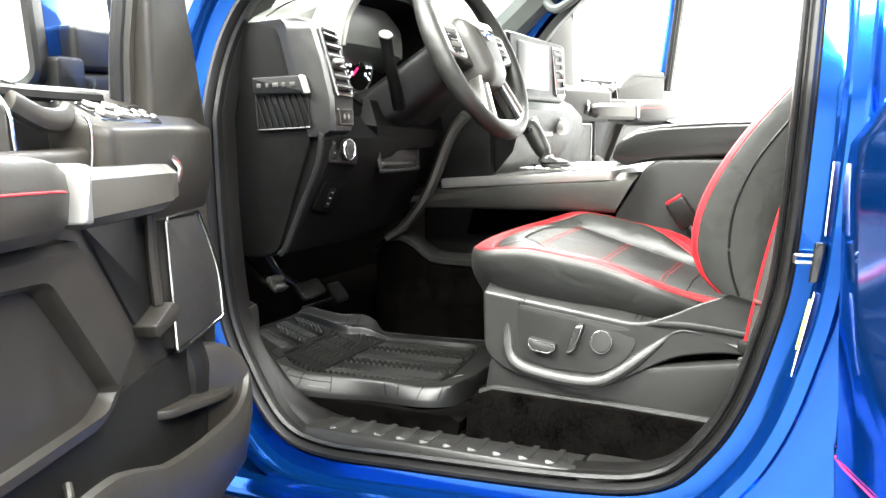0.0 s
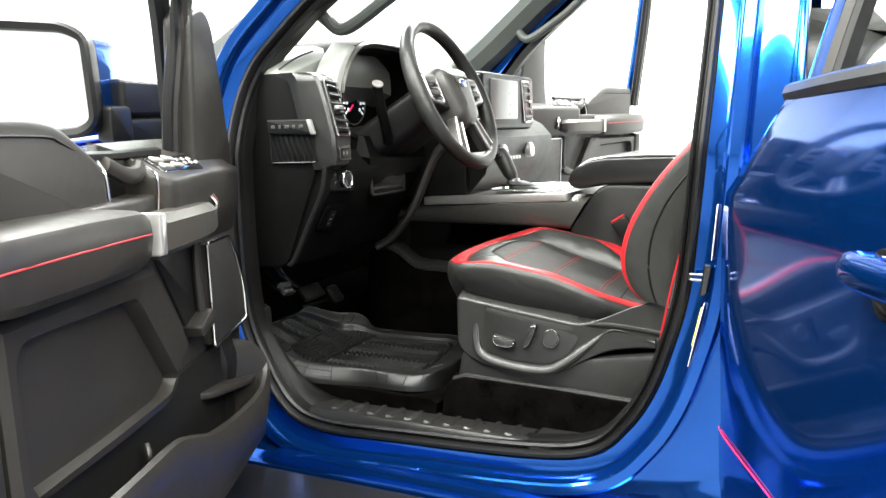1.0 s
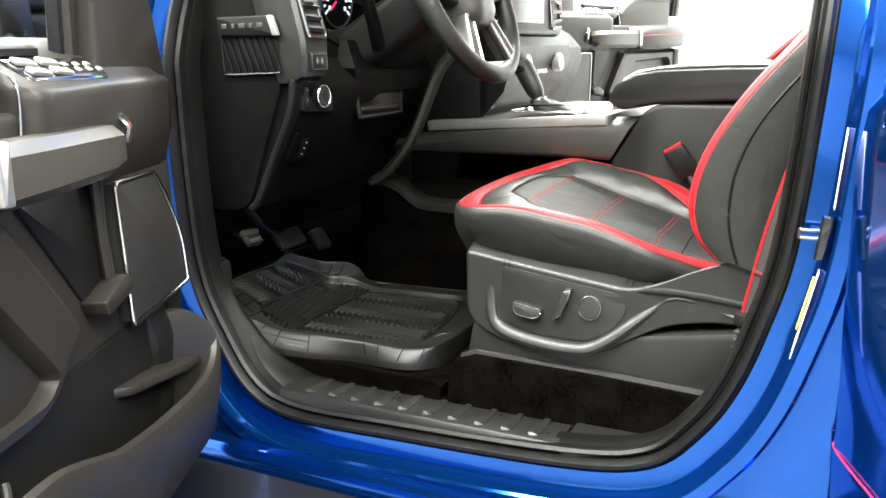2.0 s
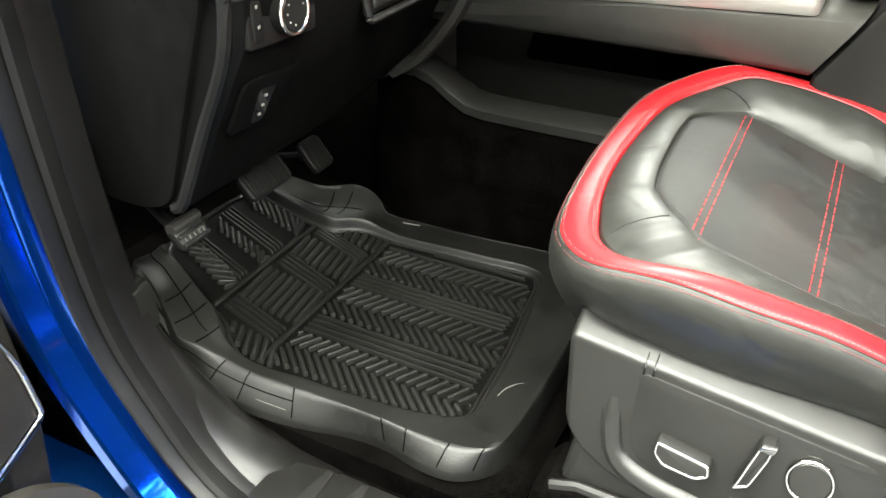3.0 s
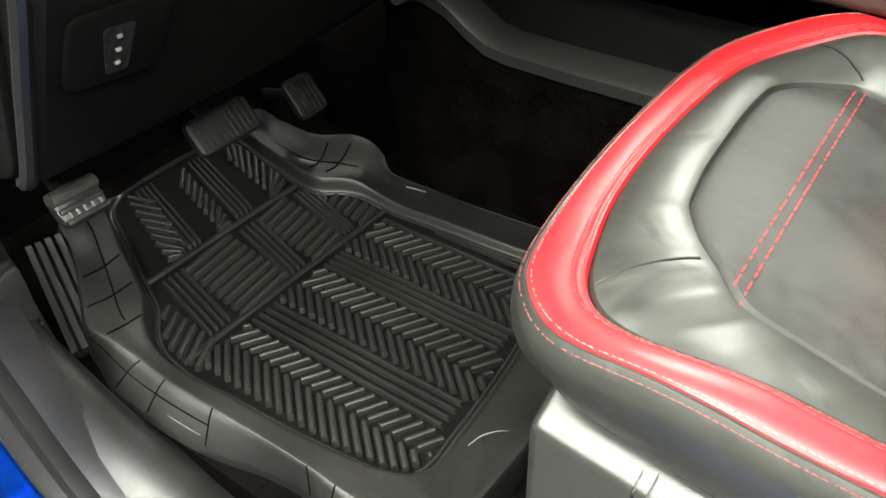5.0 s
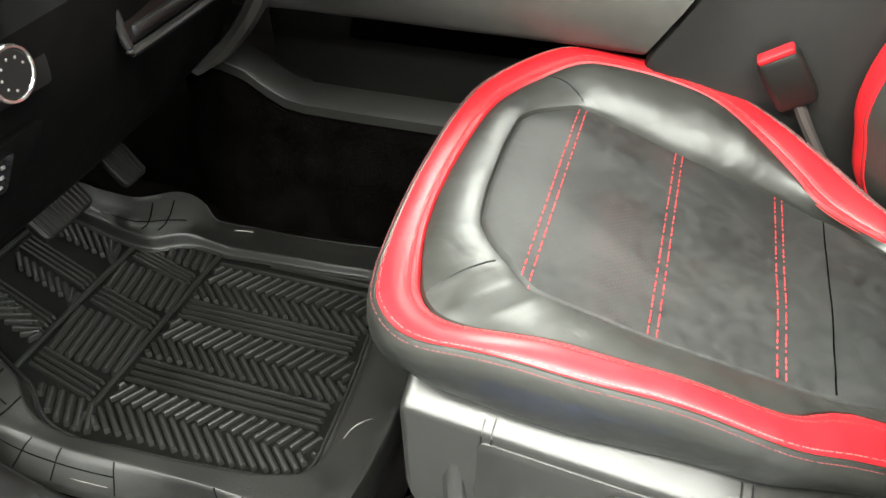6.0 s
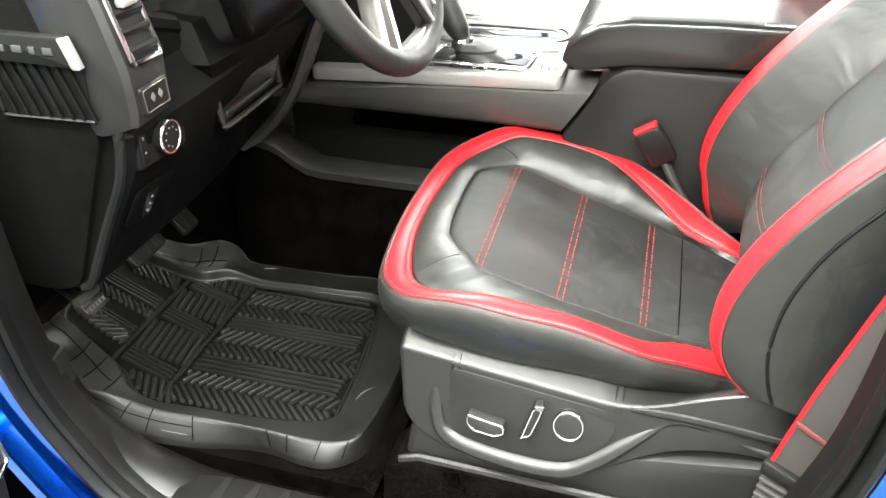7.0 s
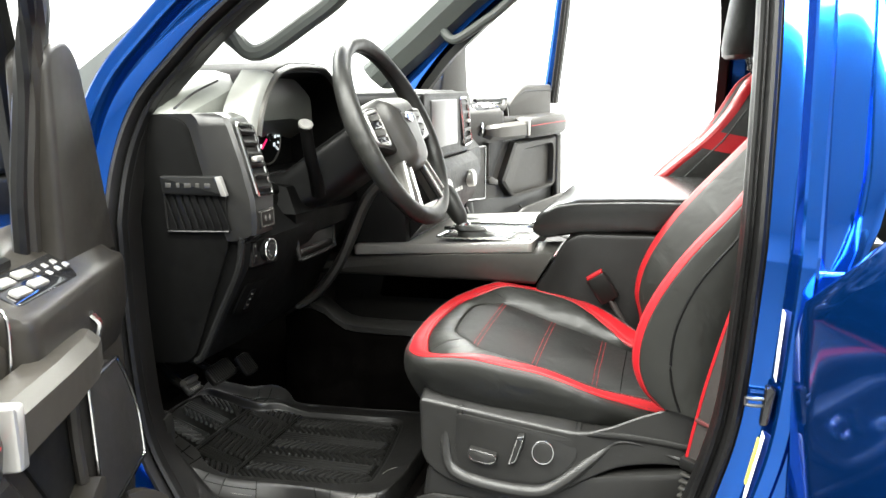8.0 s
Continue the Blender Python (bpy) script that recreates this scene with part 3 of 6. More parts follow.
def seat(mirror=False, name="driver_seat", label=""):
    f = (lambda p: flip(p)) if mirror else (lambda p: p)
    at = f((-0.1, 1.27, 0.60)) if not mirror else (-0.185, 2 * MID - 1.27, 0.60)
    s = thing(name, at, label, "car seat", "front seats")

    def own(nm, bm, mat, parent=None, lab="", sharp=32):
        if mirror:
            for v in bm.verts:
                # the passenger's backrest leans further back
                v.co = Vector(flip(v.co)) - Vector((0.085 - 0.25 * max(0.0, min(v.co.z, 1.21) - 1.05), 0, 0))
        return part(nm, put(bm, at), mat, parent or s, lab, sharp)

    def lean(bm):
        """The side shield leans inwards towards its top."""
        for v in bm.verts:
            if v.co.y < 1.10:
                v.co.y += 0.015 + 0.30 * (min(v.co.z, 0.795) - 0.78) - 0.10 * max(0.0, v.co.z - 0.795)
        return bm

    out = inset_poly([tuple(p) for p in smooth_path(CUSHION, 6, True)], -0.011)
    C = (-0.12, 1.27)

    inner = []
    for x, y in out:
        v = Vector((x - C[0], y - C[1])).normalized()
        k = towards(INSERT, C, v)
        inner.append((C[0] + v.x * k, C[1] + v.y * k))

    seams = []
    for x, y in out:
        v = Vector((x - C[0], y - C[1])).normalized()
        k = towards(SEAM, C, v)
        seams.append((C[0] + v.x * k, C[1] + v.y * k))

    def ring(d, k):
        """The outline moved inwards by d; 0.036 is the seam where the border ends."""
        rows = []
        for (x, y), (u, v), (p, q) in zip(inset_poly(out, d) if d else out, out, seams):
            if d > 0.006:
                x, y = u + (p - u) * d / 0.036, v + (q - v) * d / 0.036
            lift = 0.020 * bump(u, -0.15, -0.05) * (1 - bump(u, 0.05, 0.11)) * bump(v, 1.36, 1.42) * (1 - max(0.0, d) / 0.036)
            crown = (1 - bump(v, 1.075, 1.14)) * (0.0025 * math.sin(math.pi * max(0.0, d) / 0.036) - 0.006 * (max(0.0, d) / 0.036) ** 2)
            rows.append((x, y, border_z(x) + k + raised(u, v) + lift + crown))
        return rows

    seam = [(p[0], p[1]) for p in ring(0.036, 0)]

    def between(k, dz):
        rows = []
        for i, ((ax, ay), (bx, by)) in enumerate(zip(seam, inner)):
            x, y = ax + (bx - ax) * k, ay + (by - ay) * k
            e = k ** (1 + 2.2 * bump(out[i][1], 1.42, 1.50) * bump(out[i][0], -0.35, -0.25) * (1 - bump(out[i][0], -0.06, 0.04)))
            z = (border_z(ax) + 0.0125 - 0.006 * (1 - bump(out[i][1], 1.075, 1.14)) + raised(*out[i])) * (1 - e) + insert_z(bx, by) * e + (dz * 0.55 * min(1.0, math.hypot(bx - ax, by - ay) / 0.05) if dz > 0 else dz)
            z += (0.0009 * math.sin(i * 0.9) + 0.0006 * math.sin(i * 2.3)) * math.sin(math.pi * k)
            rows.append((x, y, z))
        return rows

    def flank(d, k, up):
        """The side below the border: moved inwards by d, k below the border, up of the wings' height kept."""
        return [(x, y, border_z(x) + k + raised(u, v) * up) for (x, y), (u, v) in zip(inset_poly(out, d), out)]

    def tucked(d0, k0, up0, d1, k1, up1):
        """The same, but the outer side tucks in (d1, k1, up1) sooner than the front and the inner side do."""
        rows = []
        for a, b, (u, v) in zip(flank(d0, k0, up0), flank(d1, k1, up1), out):
            w = (1 - bump(v, 1.085, 1.15)) * bump(u, -0.36, -0.325)
            rows.append(tuple(Vector(a).lerp(Vector(b), w)))
        return rows

    side = loft([tucked(0.030, -0.085, 0.0, 0.045, -0.062, 0.0), tucked(0.016, -0.066, 0.1, 0.029, -0.048, 0.0), tucked(0.008, -0.053, 0.25, 0.020, -0.040, 0.05), tucked(0.001, -0.040, 0.45, 0.011, -0.031, 0.25), tucked(-0.003, -0.028, 0.65, 0.004, -0.021, 0.5), tucked(-0.004, -0.015, 0.85, -0.001, -0.011, 0.8), flank(-0.003, -0.004, 1.0), ring(-0.0015, 0.0015), ring(0.0005, 0.0052), ring(0.0030, 0.0080), ring(0.0050, 0.0078), ring(0.0062, 0.002)], True, False)
    cush = own("cushion", side, LEATHER, None, "black leather cushion sides")
    own("red_border", loft([ring(0.0046, 0.003), ring(0.0050, 0.0088), ring(0.0062, 0.0098), ring(0.009, 0.0112), ring(0.016, 0.0130), ring(0.023, 0.0140), ring(0.0285, 0.0143), ring(0.0297, 0.0136), ring(0.0310, 0.0142), ring(0.0345, 0.0138), ring(0.0362, 0.010)], True, False), RED, cush, "bright red leather border band")
    bolster = own("bolster", loft([between(0, -0.004), between(0.04, 0.002), between(0.12, 0.0055), between(0.3, 0.0095), between(0.55, 0.0105), between(0.8, 0.0085), between(0.93, 0.005), between(0.975, 0.0025), between(1.0, -0.004)], True, False), LEATHER, cush, "black leather bolster ring")
    mx = lambda k: [(x + (C[0] - x) * k, y + (C[1] - y) * k) for x, y in inner]
    ins = loft([[(x, y, insert_z(x, y) - 0.004 + 0.0045 * min(1, k * 40)) for x, y in mx(k)] for k in (0, 0.008, 0.016, 0.03, 0.07, 0.12, 0.18, 0.24, 0.3, 0.36, 0.42, 0.48, 0.55, 0.63, 0.72, 0.8, 0.9, 0.99)])
    pad = own("insert", ins, SUEDE, cush, "charcoal suede seat insert")
    bpy.context.view_layer.update()

    def laid(mesh, a, b, steps, bend, up):
        """A line from a to b laid on a part's upper face."""
        pts = []
        for k in range(steps + 1):
            q = f((a[0] + (b[0] - a[0]) * k / steps, a[1] + (b[1] - a[1]) * k / steps + bend * math.sin(math.pi * k / steps), 1.05))
            hit, spot, _, _ = mesh.ray_cast(Vector(q) - Vector(at), Vector((0, 0, -1)))
            if hit:
                pts.append(f(spot + Vector(at) + Vector((0, 0, up))))
        return pts

    # seams: twin red lines over the insert, thread along the border, creases at the corners
    for x0, y0, y1 in () if mirror else ((-0.25, 1.146, 1.420), (-0.15, 1.151, 1.411), (-0.05, 1.165, 1.408)):
        for dx in (-0.0035, 0.0035):
            own("stitch_line", stitches(laid(pad, (x0 + dx, y0), (x0 + dx - 0.006, y1), 30, 0.0, 0.0005), 0.0007, False, 0.0060, 0.06), REDTHREAD, cush)
    if not mirror:
        own("insert_seam", tube(laid(pad, (-0.008, 1.172), (-0.012, 1.398), 20, 0.0, 0.0001), 0.0008, 5), CARPET, cush)
    for d, k in ((0.0006, 0.0058), (0.0066, 0.0103), (0.0272, 0.0145), (0.0328, 0.0144)):
        own("thread_line", stitches(ring(d, k), 0.0006, True, 0.0042, 0.2), DARKTHREAD if d > 0.02 or d < 0.001 else THREAD, cush)
    for a, b in () if mirror else (((-0.276, 1.160), (-0.319, 1.120)), ((-0.258, 1.429), (-0.306, 1.457))):
        pts = laid(bolster, a, b, 8, 0.003, 0.0001)
        own("seam_crease", tube(pts, [0.0011 * (1 - 0.7 * k / len(pts)) for k in range(len(pts))], 5), SEAL, cush)
    # side shield with its switches
    poly = rounded([(-0.325, 0.848), (-0.255, 0.837), (-0.063, 0.809), (-0.015, 0.826), (0.03, 0.850), (0.10, 0.877), (0.165, 0.893), (0.165, 0.775), (0.06, 0.775), (0.0, 0.765), (-0.045, 0.742), (-0.105, 0.706), (-0.2, 0.703), (-0.275, 0.716), (-0.322, 0.745)],
                   [0.012, 0.03, 0.03, 0.03, 0.02, 0.03, 0.012, 0.012, 0.02, 0.03, 0.03, 0.03, 0.05, 0.04, 0.03])
    shield = prism(poly, 1.045, 1.118, XZ, 0.006, 3)
    for v in shield.verts:
        if v.co.z > 0.80:
            v.co.z += max(0.0, v.co.y - 1.047) * (0.36 - 0.9 * bump(v.co.x, -0.10, 0.03))
    sh = own("side_shield", lean(shield), SHIELD, None, "black grained plastic side shield")
    sw = smooth_path([(-0.270, 1.0500, 0.840), (-0.277, 1.0475, 0.815), (-0.279, 1.0465, 0.77), (-0.262, 1.0465, 0.733), (-0.2, 1.0455, 0.718), (-0.125, 1.0455, 0.716), (-0.085, 1.0455, 0.735), (-0.04, 1.0465, 0.772), (-0.005, 1.0455, 0.800), (0.025, 1.0455, 0.803), (0.08, 1.0455, 0.789), (0.14, 1.0455, 0.775)], 5)
    own("shield_ridge", lean(tube(sw, [0.010 * bump(k, -1, 9) * (1 - 0.6 * bump(sw[k][0], -0.07, 0.0)) for k in range(len(sw))], 10, flat=0.9, up=(0, 1, 0))), SHIELD, sh)
    cr = smooth_path([(-0.058, 1.0475, 0.806), (-0.03, 1.045, 0.812), (0.02, 1.044, 0.813), (0.076, 1.044, 0.808), (0.14, 1.044, 0.800)], 5)
    own("shield_ridge", lean(tube(cr, [0.006 * bump(k, -3, 8) for k in range(len(cr))], 10, flat=0.8, up=(0, 1, 0))), SHIELD, sh)
    own("shield_panel", lean(prism(rounded([(-0.262, 0.829), (-0.068, 0.801), (-0.062, 0.775), (-0.085, 0.745), (-0.12, 0.728), (-0.2, 0.729), (-0.252, 0.742), (-0.265, 0.775)], 0.012), 1.0425, 1.05, XZ, 0.002)), SHIELD, sh)
    for x, z in ((-0.258, 0.837), (-0.250, 0.836), (-0.068, 0.810), (-0.060, 0.810)):
        own("panel_seam", lean(tube(smooth_path([(x, 1.072, z + 0.0092), (x, 1.054, z + 0.0028), (x, 1.0475, z - 0.001), (x, 1.0445, z - 0.006), (x - 0.001, 1.0442, z - 0.03)], 3), 0.0009, 5)), SEAL, sh)
    slide = rounded([(-0.236, 0.778), (-0.19, 0.771), (-0.188, 0.760), (-0.20, 0.754), (-0.228, 0.757), (-0.237, 0.766)], 0.004)
    sl = own("slide_switch", lean(prism(slide, 1.027, 1.044, XZ, 0.003, 2)), SHIELD, sh)
    own("switch_rim", lean(tube([(a, 1.0275, b) for a, b in inset_poly(slide, 0.002)], 0.0011, 6, True, up=(0, 1, 0))), CHROME, sl, "thin chrome rim")
    lever = rounded([(-0.172, 0.756), (-0.158, 0.803), (-0.146, 0.805), (-0.148, 0.79), (-0.158, 0.762)], 0.004)
    lv = own("recline_lever", lean(prism(lever, 1.029, 1.044, XZ, 0.003, 2)), SHIELD, sh)
    own("switch_rim", lean(tube([(a, 1.0295, b) for a, b in inset_poly(lever, 0.002)], 0.0011, 6, True, up=(0, 1, 0))), CHROME, lv, "thin chrome rim")
    own("lever_cap", lean(prism(rounded([(-0.159, 0.797), (-0.157, 0.804), (-0.145, 0.806), (-0.147, 0.797)], 0.002), 1.027, 1.03, XZ, 0.001)), CHROME, lv)
    lk = own("lumbar_switch", lean(disc((-0.117, 1.044, 0.7785), (0, -1, 0), 0.0165, 0.008, 32, 0.002)), SHIELD, sh)
    own("switch_rim", lean(ring_round((-0.117, 1.0365, 0.7785), (0, 1, 0), 0.0168, 0.0011)), CHROME, lk, "thin chrome rim")
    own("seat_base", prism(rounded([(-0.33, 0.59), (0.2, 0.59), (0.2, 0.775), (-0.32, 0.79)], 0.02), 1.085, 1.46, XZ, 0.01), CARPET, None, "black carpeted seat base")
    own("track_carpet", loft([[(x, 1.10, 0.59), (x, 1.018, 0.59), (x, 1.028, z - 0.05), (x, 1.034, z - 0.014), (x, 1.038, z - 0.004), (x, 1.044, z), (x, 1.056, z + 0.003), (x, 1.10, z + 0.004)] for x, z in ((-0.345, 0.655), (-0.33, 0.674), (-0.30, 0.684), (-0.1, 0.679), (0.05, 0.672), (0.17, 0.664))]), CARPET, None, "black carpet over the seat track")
    own("track_cover", tube([(x, 1.046, z + 0.001) for x, z in ((-0.325, 0.672), (-0.30, 0.682), (-0.1, 0.678), (0.05, 0.671), (0.16, 0.664))], 0.006, 8), SHIELD)
    own("base_skirt", prism(rounded([(-0.335, 0.60), (0.17, 0.60), (0.17, 0.78), (-0.2, 0.72), (-0.31, 0.74)], 0.02), 1.052, 1.1, XZ, 0.01), SHIELD)
    # backrest, leaning back
    rows = [(0.06, 0.868, 0.0), (0.036, 0.895, 0.0), (0.024, 0.935, 0.0), (0.03, 0.985, 0.0), (0.053, 1.04, 0.0), (0.095, 1.104, 0.0), (0.155, 1.175, 0.0), (0.21, 1.25, 0.006), (0.245, 1.31, 0.02), (0.27, 1.35, 0.05), (0.30, 1.375, 0.11)]
    path = [tuple(p) for p in smooth_path(rows, 4)]
    W0, W1 = 1.05, 1.50

    def strip(edges):
        return loft([[(px - dx, y, pz + dz) for dx, y, dz in edges(px, pz, pin)] for px, pz, pin in path], False, False)

    def mir(rows_, y0, y1):
        return [(dx, y1 + y0 - y, dz) for dx, y, dz in rows_]

    def depth(pz):
        return 0.03 + 0.035 * min(1, max(0, (pz - 0.9) / 0.14))

    def on(side, fn):
        def edges(px, pz, pin):
            y0, y1 = W0 + pin, W1 - pin
            r = fn(y0, depth(pz))
            ahead = 0.02 * (1 - bump(pz, 1.15, 1.3)) * bump(pz, 0.86, 0.92)
            low = 1 - bump(pz, 0.868, 0.915)
            if side == 0:
                return r
            m = mir(r, y0, y1)
            ease = [1 - bump(y0 + y1 - y, y0 + 0.05, y0 + 0.108) for dx, y, dz in m]
            return [(dx + (ahead + 0.022 * low) * e, y, dz - 0.03 * low * e) for (dx, y, dz), e in zip(m, ease)]
        return edges

    leather = lambda y, d: [(-0.15, y + 0.03, -0.03), (-0.12, y + 0.008, -0.025), (-0.085, y - 0.002, -0.015), (-0.05, y - 0.004, -0.008), (-0.02, y - 0.003, 0), (-0.006, y + 0.001, 0), (-0.002, y + 0.006, 0), (-0.014, y + 0.012, 0)]
    redb = lambda y, d: [(-0.012, y + 0.004, 0), (-0.002, y + 0.004, 0), (0.005, y + 0.010, 0.001), (0.008, y + 0.02, 0.001), (0.006, y + 0.032, 0.001), (-0.001, y + 0.041, 0), (-0.012, y + 0.043, 0)]
    bols = lambda y, d: [(-0.012, y + 0.041, 0), (-0.001, y + 0.043, 0), (0.001, y + 0.05, 0), (-0.008, y + 0.065, 0), (-d * 0.7, y + 0.092, 0), (-d * 0.95, y + 0.108, 0), (-d - 0.01, y + 0.113, 0)]

    # the passenger's border turns further round the side
    wrapped = lambda y, d: [(-0.020, y - 0.0035, 0), (-0.010, y - 0.0055, 0), (0.0, y - 0.003, 0), (0.006, y + 0.004, 0), (0.009, y + 0.02, 0.001), (0.006, y + 0.04, 0.001), (-0.001, y + 0.053, 0), (-0.012, y + 0.055, 0)]
    across = lambda y, d: [(-0.125, y + 0.007, -0.025), (-0.085, y - 0.0035, -0.015), (-0.05, y - 0.0055, -0.008), (-0.012, y - 0.005, 0)]

    def mid(px, pz, pin):
        y0, y1, d = W0 + pin + 0.108, W1 - pin - 0.108, depth(pz)
        return [(-d - 0.003 + 0.012 * math.sin(math.pi * k / 8), y0 + (y1 - y0) * k / 8, 0) for k in range(9)]

    def rear(px, pz, pin):
        y0, y1 = W0 + pin, W1 - pin
        return [(-0.15, y0 + 0.03, -0.03), (-0.165, y0 + 0.08, -0.03), (-0.165, y1 - 0.08, -0.03), (-0.15, y1 - 0.03, -0.03)]

    back = own("backrest", strip(mid), SUEDE, None, "charcoal suede backrest middle")
    for k in (0, 1):
        own("backrest_side", strip(on(k, leather)), LEATHER, back, "black leather backrest side")
        own("backrest_border", strip(on(k, redb if k == 0 else wrapped if mirror else lambda y, d: [(dx, y + (v - y) * 1.3, dz) for dx, v, dz in redb(y, d)])), RED, back, "bright red leather border band")
        own("backrest_bolster", strip(on(k, bols)), LEATHER, back)
        yy = (lambda y, p: y + p) if k == 0 else (lambda y, p: W1 + W0 - y - p)
        own("thread_line", tube([(px - 0.0055, yy(W0 + pin, 0.036) if k == 0 else W1 - pin - 0.036, pz) for px, pz, pin in path], 0.0007, 5), REDTHREAD, back)
        # curved seam over the side
        sm = smooth_path([(0.088, 0, 0.868), (0.078, 0, 0.90), (0.073, 0, 0.94), (0.080, 0, 1.0), (0.108, 0, 1.065), (0.16, 0, 1.135), (0.225, 0, 1.225), (0.27, 0, 1.29)], 6)
        own("side_seam", tube([(p.x, (W0 - 0.0035 if k == 0 else W1 + 0.0035), p.z) for p in sm], 0.0022, 6), SEAL, back)
    for z0 in (0.97, 1.06, 1.15):
        i = min(range(len(path)), key=lambda q: abs(path[q][1] - z0))
        px, pz, pin = path[i]
        for dz in (-0.0035, 0.0035):
            own("stitch_line", stitches([(px + depth(pz) + 0.0015 - 0.012 * math.sin(math.pi * q / 8) + dz * 0.5, W0 + 0.11 + (W1 - W0 - 0.22) * q / 8, pz + dz) for q in range(9)], 0.0007, False, 0.0055, 0.14), DARKTHREAD, back)
    if mirror:
        edges = on(1, across)
        own("side_band", loft([[(px - dx, y, pz + dz) for dx, y, dz in edges(px, pz, pin)] for px, pz, pin in path if 1.185 < pz < 1.245], False, False), RED, back, "red leather band across the side")
    own("backrest_rear", strip(rear), PLASTIC, back)
    own("shoulder_patch", strip_patch(path, W0, W1), RED, back, "red leather shoulder band")
    own("backrest_top", loft([[(0.295, W0 + 0.10, 1.37), (0.295, W1 - 0.10, 1.37), (0.46, W1 - 0.12, 1.345), (0.46, W0 + 0.12, 1.345)], [(0.31, W0 + 0.13, 1.397), (0.31, W1 - 0.13, 1.397), (0.42, W1 - 0.13, 1.39), (0.42, W0 + 0.13, 1.39)]]), LEATHER, back)
    hr = []
    for z, w, tk in ((1.545, 0.78, 0.7), (1.552, 0.90, 0.9), (1.575, 0.98, 1.0), (1.63, 1.0, 1.0), (1.69, 0.97, 0.95), (1.725, 0.9, 0.8), (1.738, 0.75, 0.5)):
        ringp = []
        for k in range(24):
            a = 2 * math.pi * k / 24
            ca, sa = math.cos(a), math.sin(a)
            ringp.append((0.262 + tk * 0.05 * math.copysign(abs(ca) ** 0.85, ca) + (z - 1.6) * 0.12, 1.275 + 0.125 * w * math.copysign(abs(sa) ** 0.75, sa), z - 0.135))
        hr.append(ringp)
    h = own("headrest", loft(hr), LEATHER, None, "black leather headrest")
    for y in (1.22, 1.33):
        own("headrest_post", tube([(0.30, y, 1.36), (0.268, y, 1.435)], 0.006, 8), CHROME, h)
        own("post_collar", disc((0.292, y, 1.38), (0, 0, 1), 0.013, 0.012, 16, 0.002), PLASTIC, h)
    return s


def strip_patch(path, W0, W1):
    """The coloured band across the shoulders of a backrest."""
    rows = []
    for px, pz, pin in path:
        if 1.18 < pz < 1.235:
            d = 0.065
            y0, y1 = W0 + pin, W1 - pin
            rows.append([(px - 0.006, y0 + 0.036, pz), (px - 0.004, y0 + 0.052, pz), (px + d * 0.7 - 0.006, y0 + 0.092, pz), (px + d - 0.009, y0 + 0.15, pz), (px + d - 0.012, (y0 + y1) / 2, pz), (px + d - 0.009, y1 - 0.15, pz), (px + d * 0.7 - 0.006, y1 - 0.092, pz), (px - 0.004, y1 - 0.052, pz), (px - 0.006, y1 - 0.036, pz)])
    return loft(rows, False, False)


seat(label="black leather driver's seat with red borders and suede insert")
seat(True, "passenger_seat", "black leather passenger seat with red borders and headrest")


def seat_belt():
    at = (0.12, 1.03, 0.74)
    b = thing("seat_belt", at, "black seat belt webbing with red edges in a ribbed guide", "seat belt")
    line = [(0.116, 1.022, 0.795), (0.126, 1.018, 0.85), (0.140, 1.012, 0.92), (0.160, 1.008, 1.0), (0.187, 1.012, 1.10), (0.225, 1.035, 1.3), (0.25, 1.09, 1.5)]
    path = smooth_path(line, 5)
    w = Vector((0.85, -0.50, -0.16)).normalized() * 0.021

    def ribbon(a, c, lift):
        rows = [[p + w * a + Vector((0, -lift, 0)), p + w * c + Vector((0, -lift, 0)), p + w * c + Vector((0, -lift + 0.0016, 0)), p + w * a + Vector((0, -lift + 0.0016, 0))] for p in path]
        return loft(rows)

    part("webbing", put(ribbon(-1, 1, 0), at), WEB, b, "black woven webbing")
    part("red_edge", put(ribbon(-1.06, -0.86, 0.0008), at), RED, b, "red woven edge")
    part("red_edge", put(ribbon(0.84, 1.06, 0.0008), at), RED, b, "red woven edge")
    part("stop_fold", put(box((0.130, 1.015, 0.862), (0.046, 0.004, 0.006), 0.0015, Euler((0, radians(12), radians(-30))).to_matrix()), at), DARKTHREAD, b)
    part("guide_collar", put(box((0.117, 1.024, 0.795), (0.052, 0.022, 0.018), 0.003, Euler((0, radians(4), radians(-30))).to_matrix()), at), PLASTIC, b)
    for i in range(8):
        part("guide_rib", put(box((0.117 - 0.001 * i, 1.024, 0.778 - i * 0.0115), (0.05, 0.02, 0.005), 0.002, Euler((0, 0, radians(-30))).to_matrix()), at), GUNMETAL, b)
    part("guide_back", put(box((0.116, 1.031, 0.735), (0.046, 0.012, 0.12), 0.003, Euler((0, 0, radians(-30))).to_matrix()), at), SEAL, b)
    return b


seat_belt()


def buckle():
    at = (-0.05, 1.49, 0.87)
    b = thing("seat_belt_buckle", at, "black seat belt buckle with a red release button", "buckle")
    turn = Euler((radians(8), radians(-32), 0)).to_matrix()
    c = Vector((-0.068, 1.485, 0.945))
    part("casing", put(box(tuple(c), (0.042, 0.022, 0.062), 0.006, turn), at), PLASTIC, b)
    part("release_button", put(box(tuple(c + turn @ Vector((0, 0, 0.032))), (0.036, 0.016, 0.006), 0.002, turn), at), RED, b, "red release button")
    part("stalk", put(tube(smooth_path([tuple(c - turn @ Vector((0, 0, 0.03))), (-0.035, 1.487, 0.89), (-0.01, 1.488, 0.85), (0.02, 1.489, 0.80)], 4), 0.010, 8, flat=0.6), at), WEB, b)
    return b


buckle()

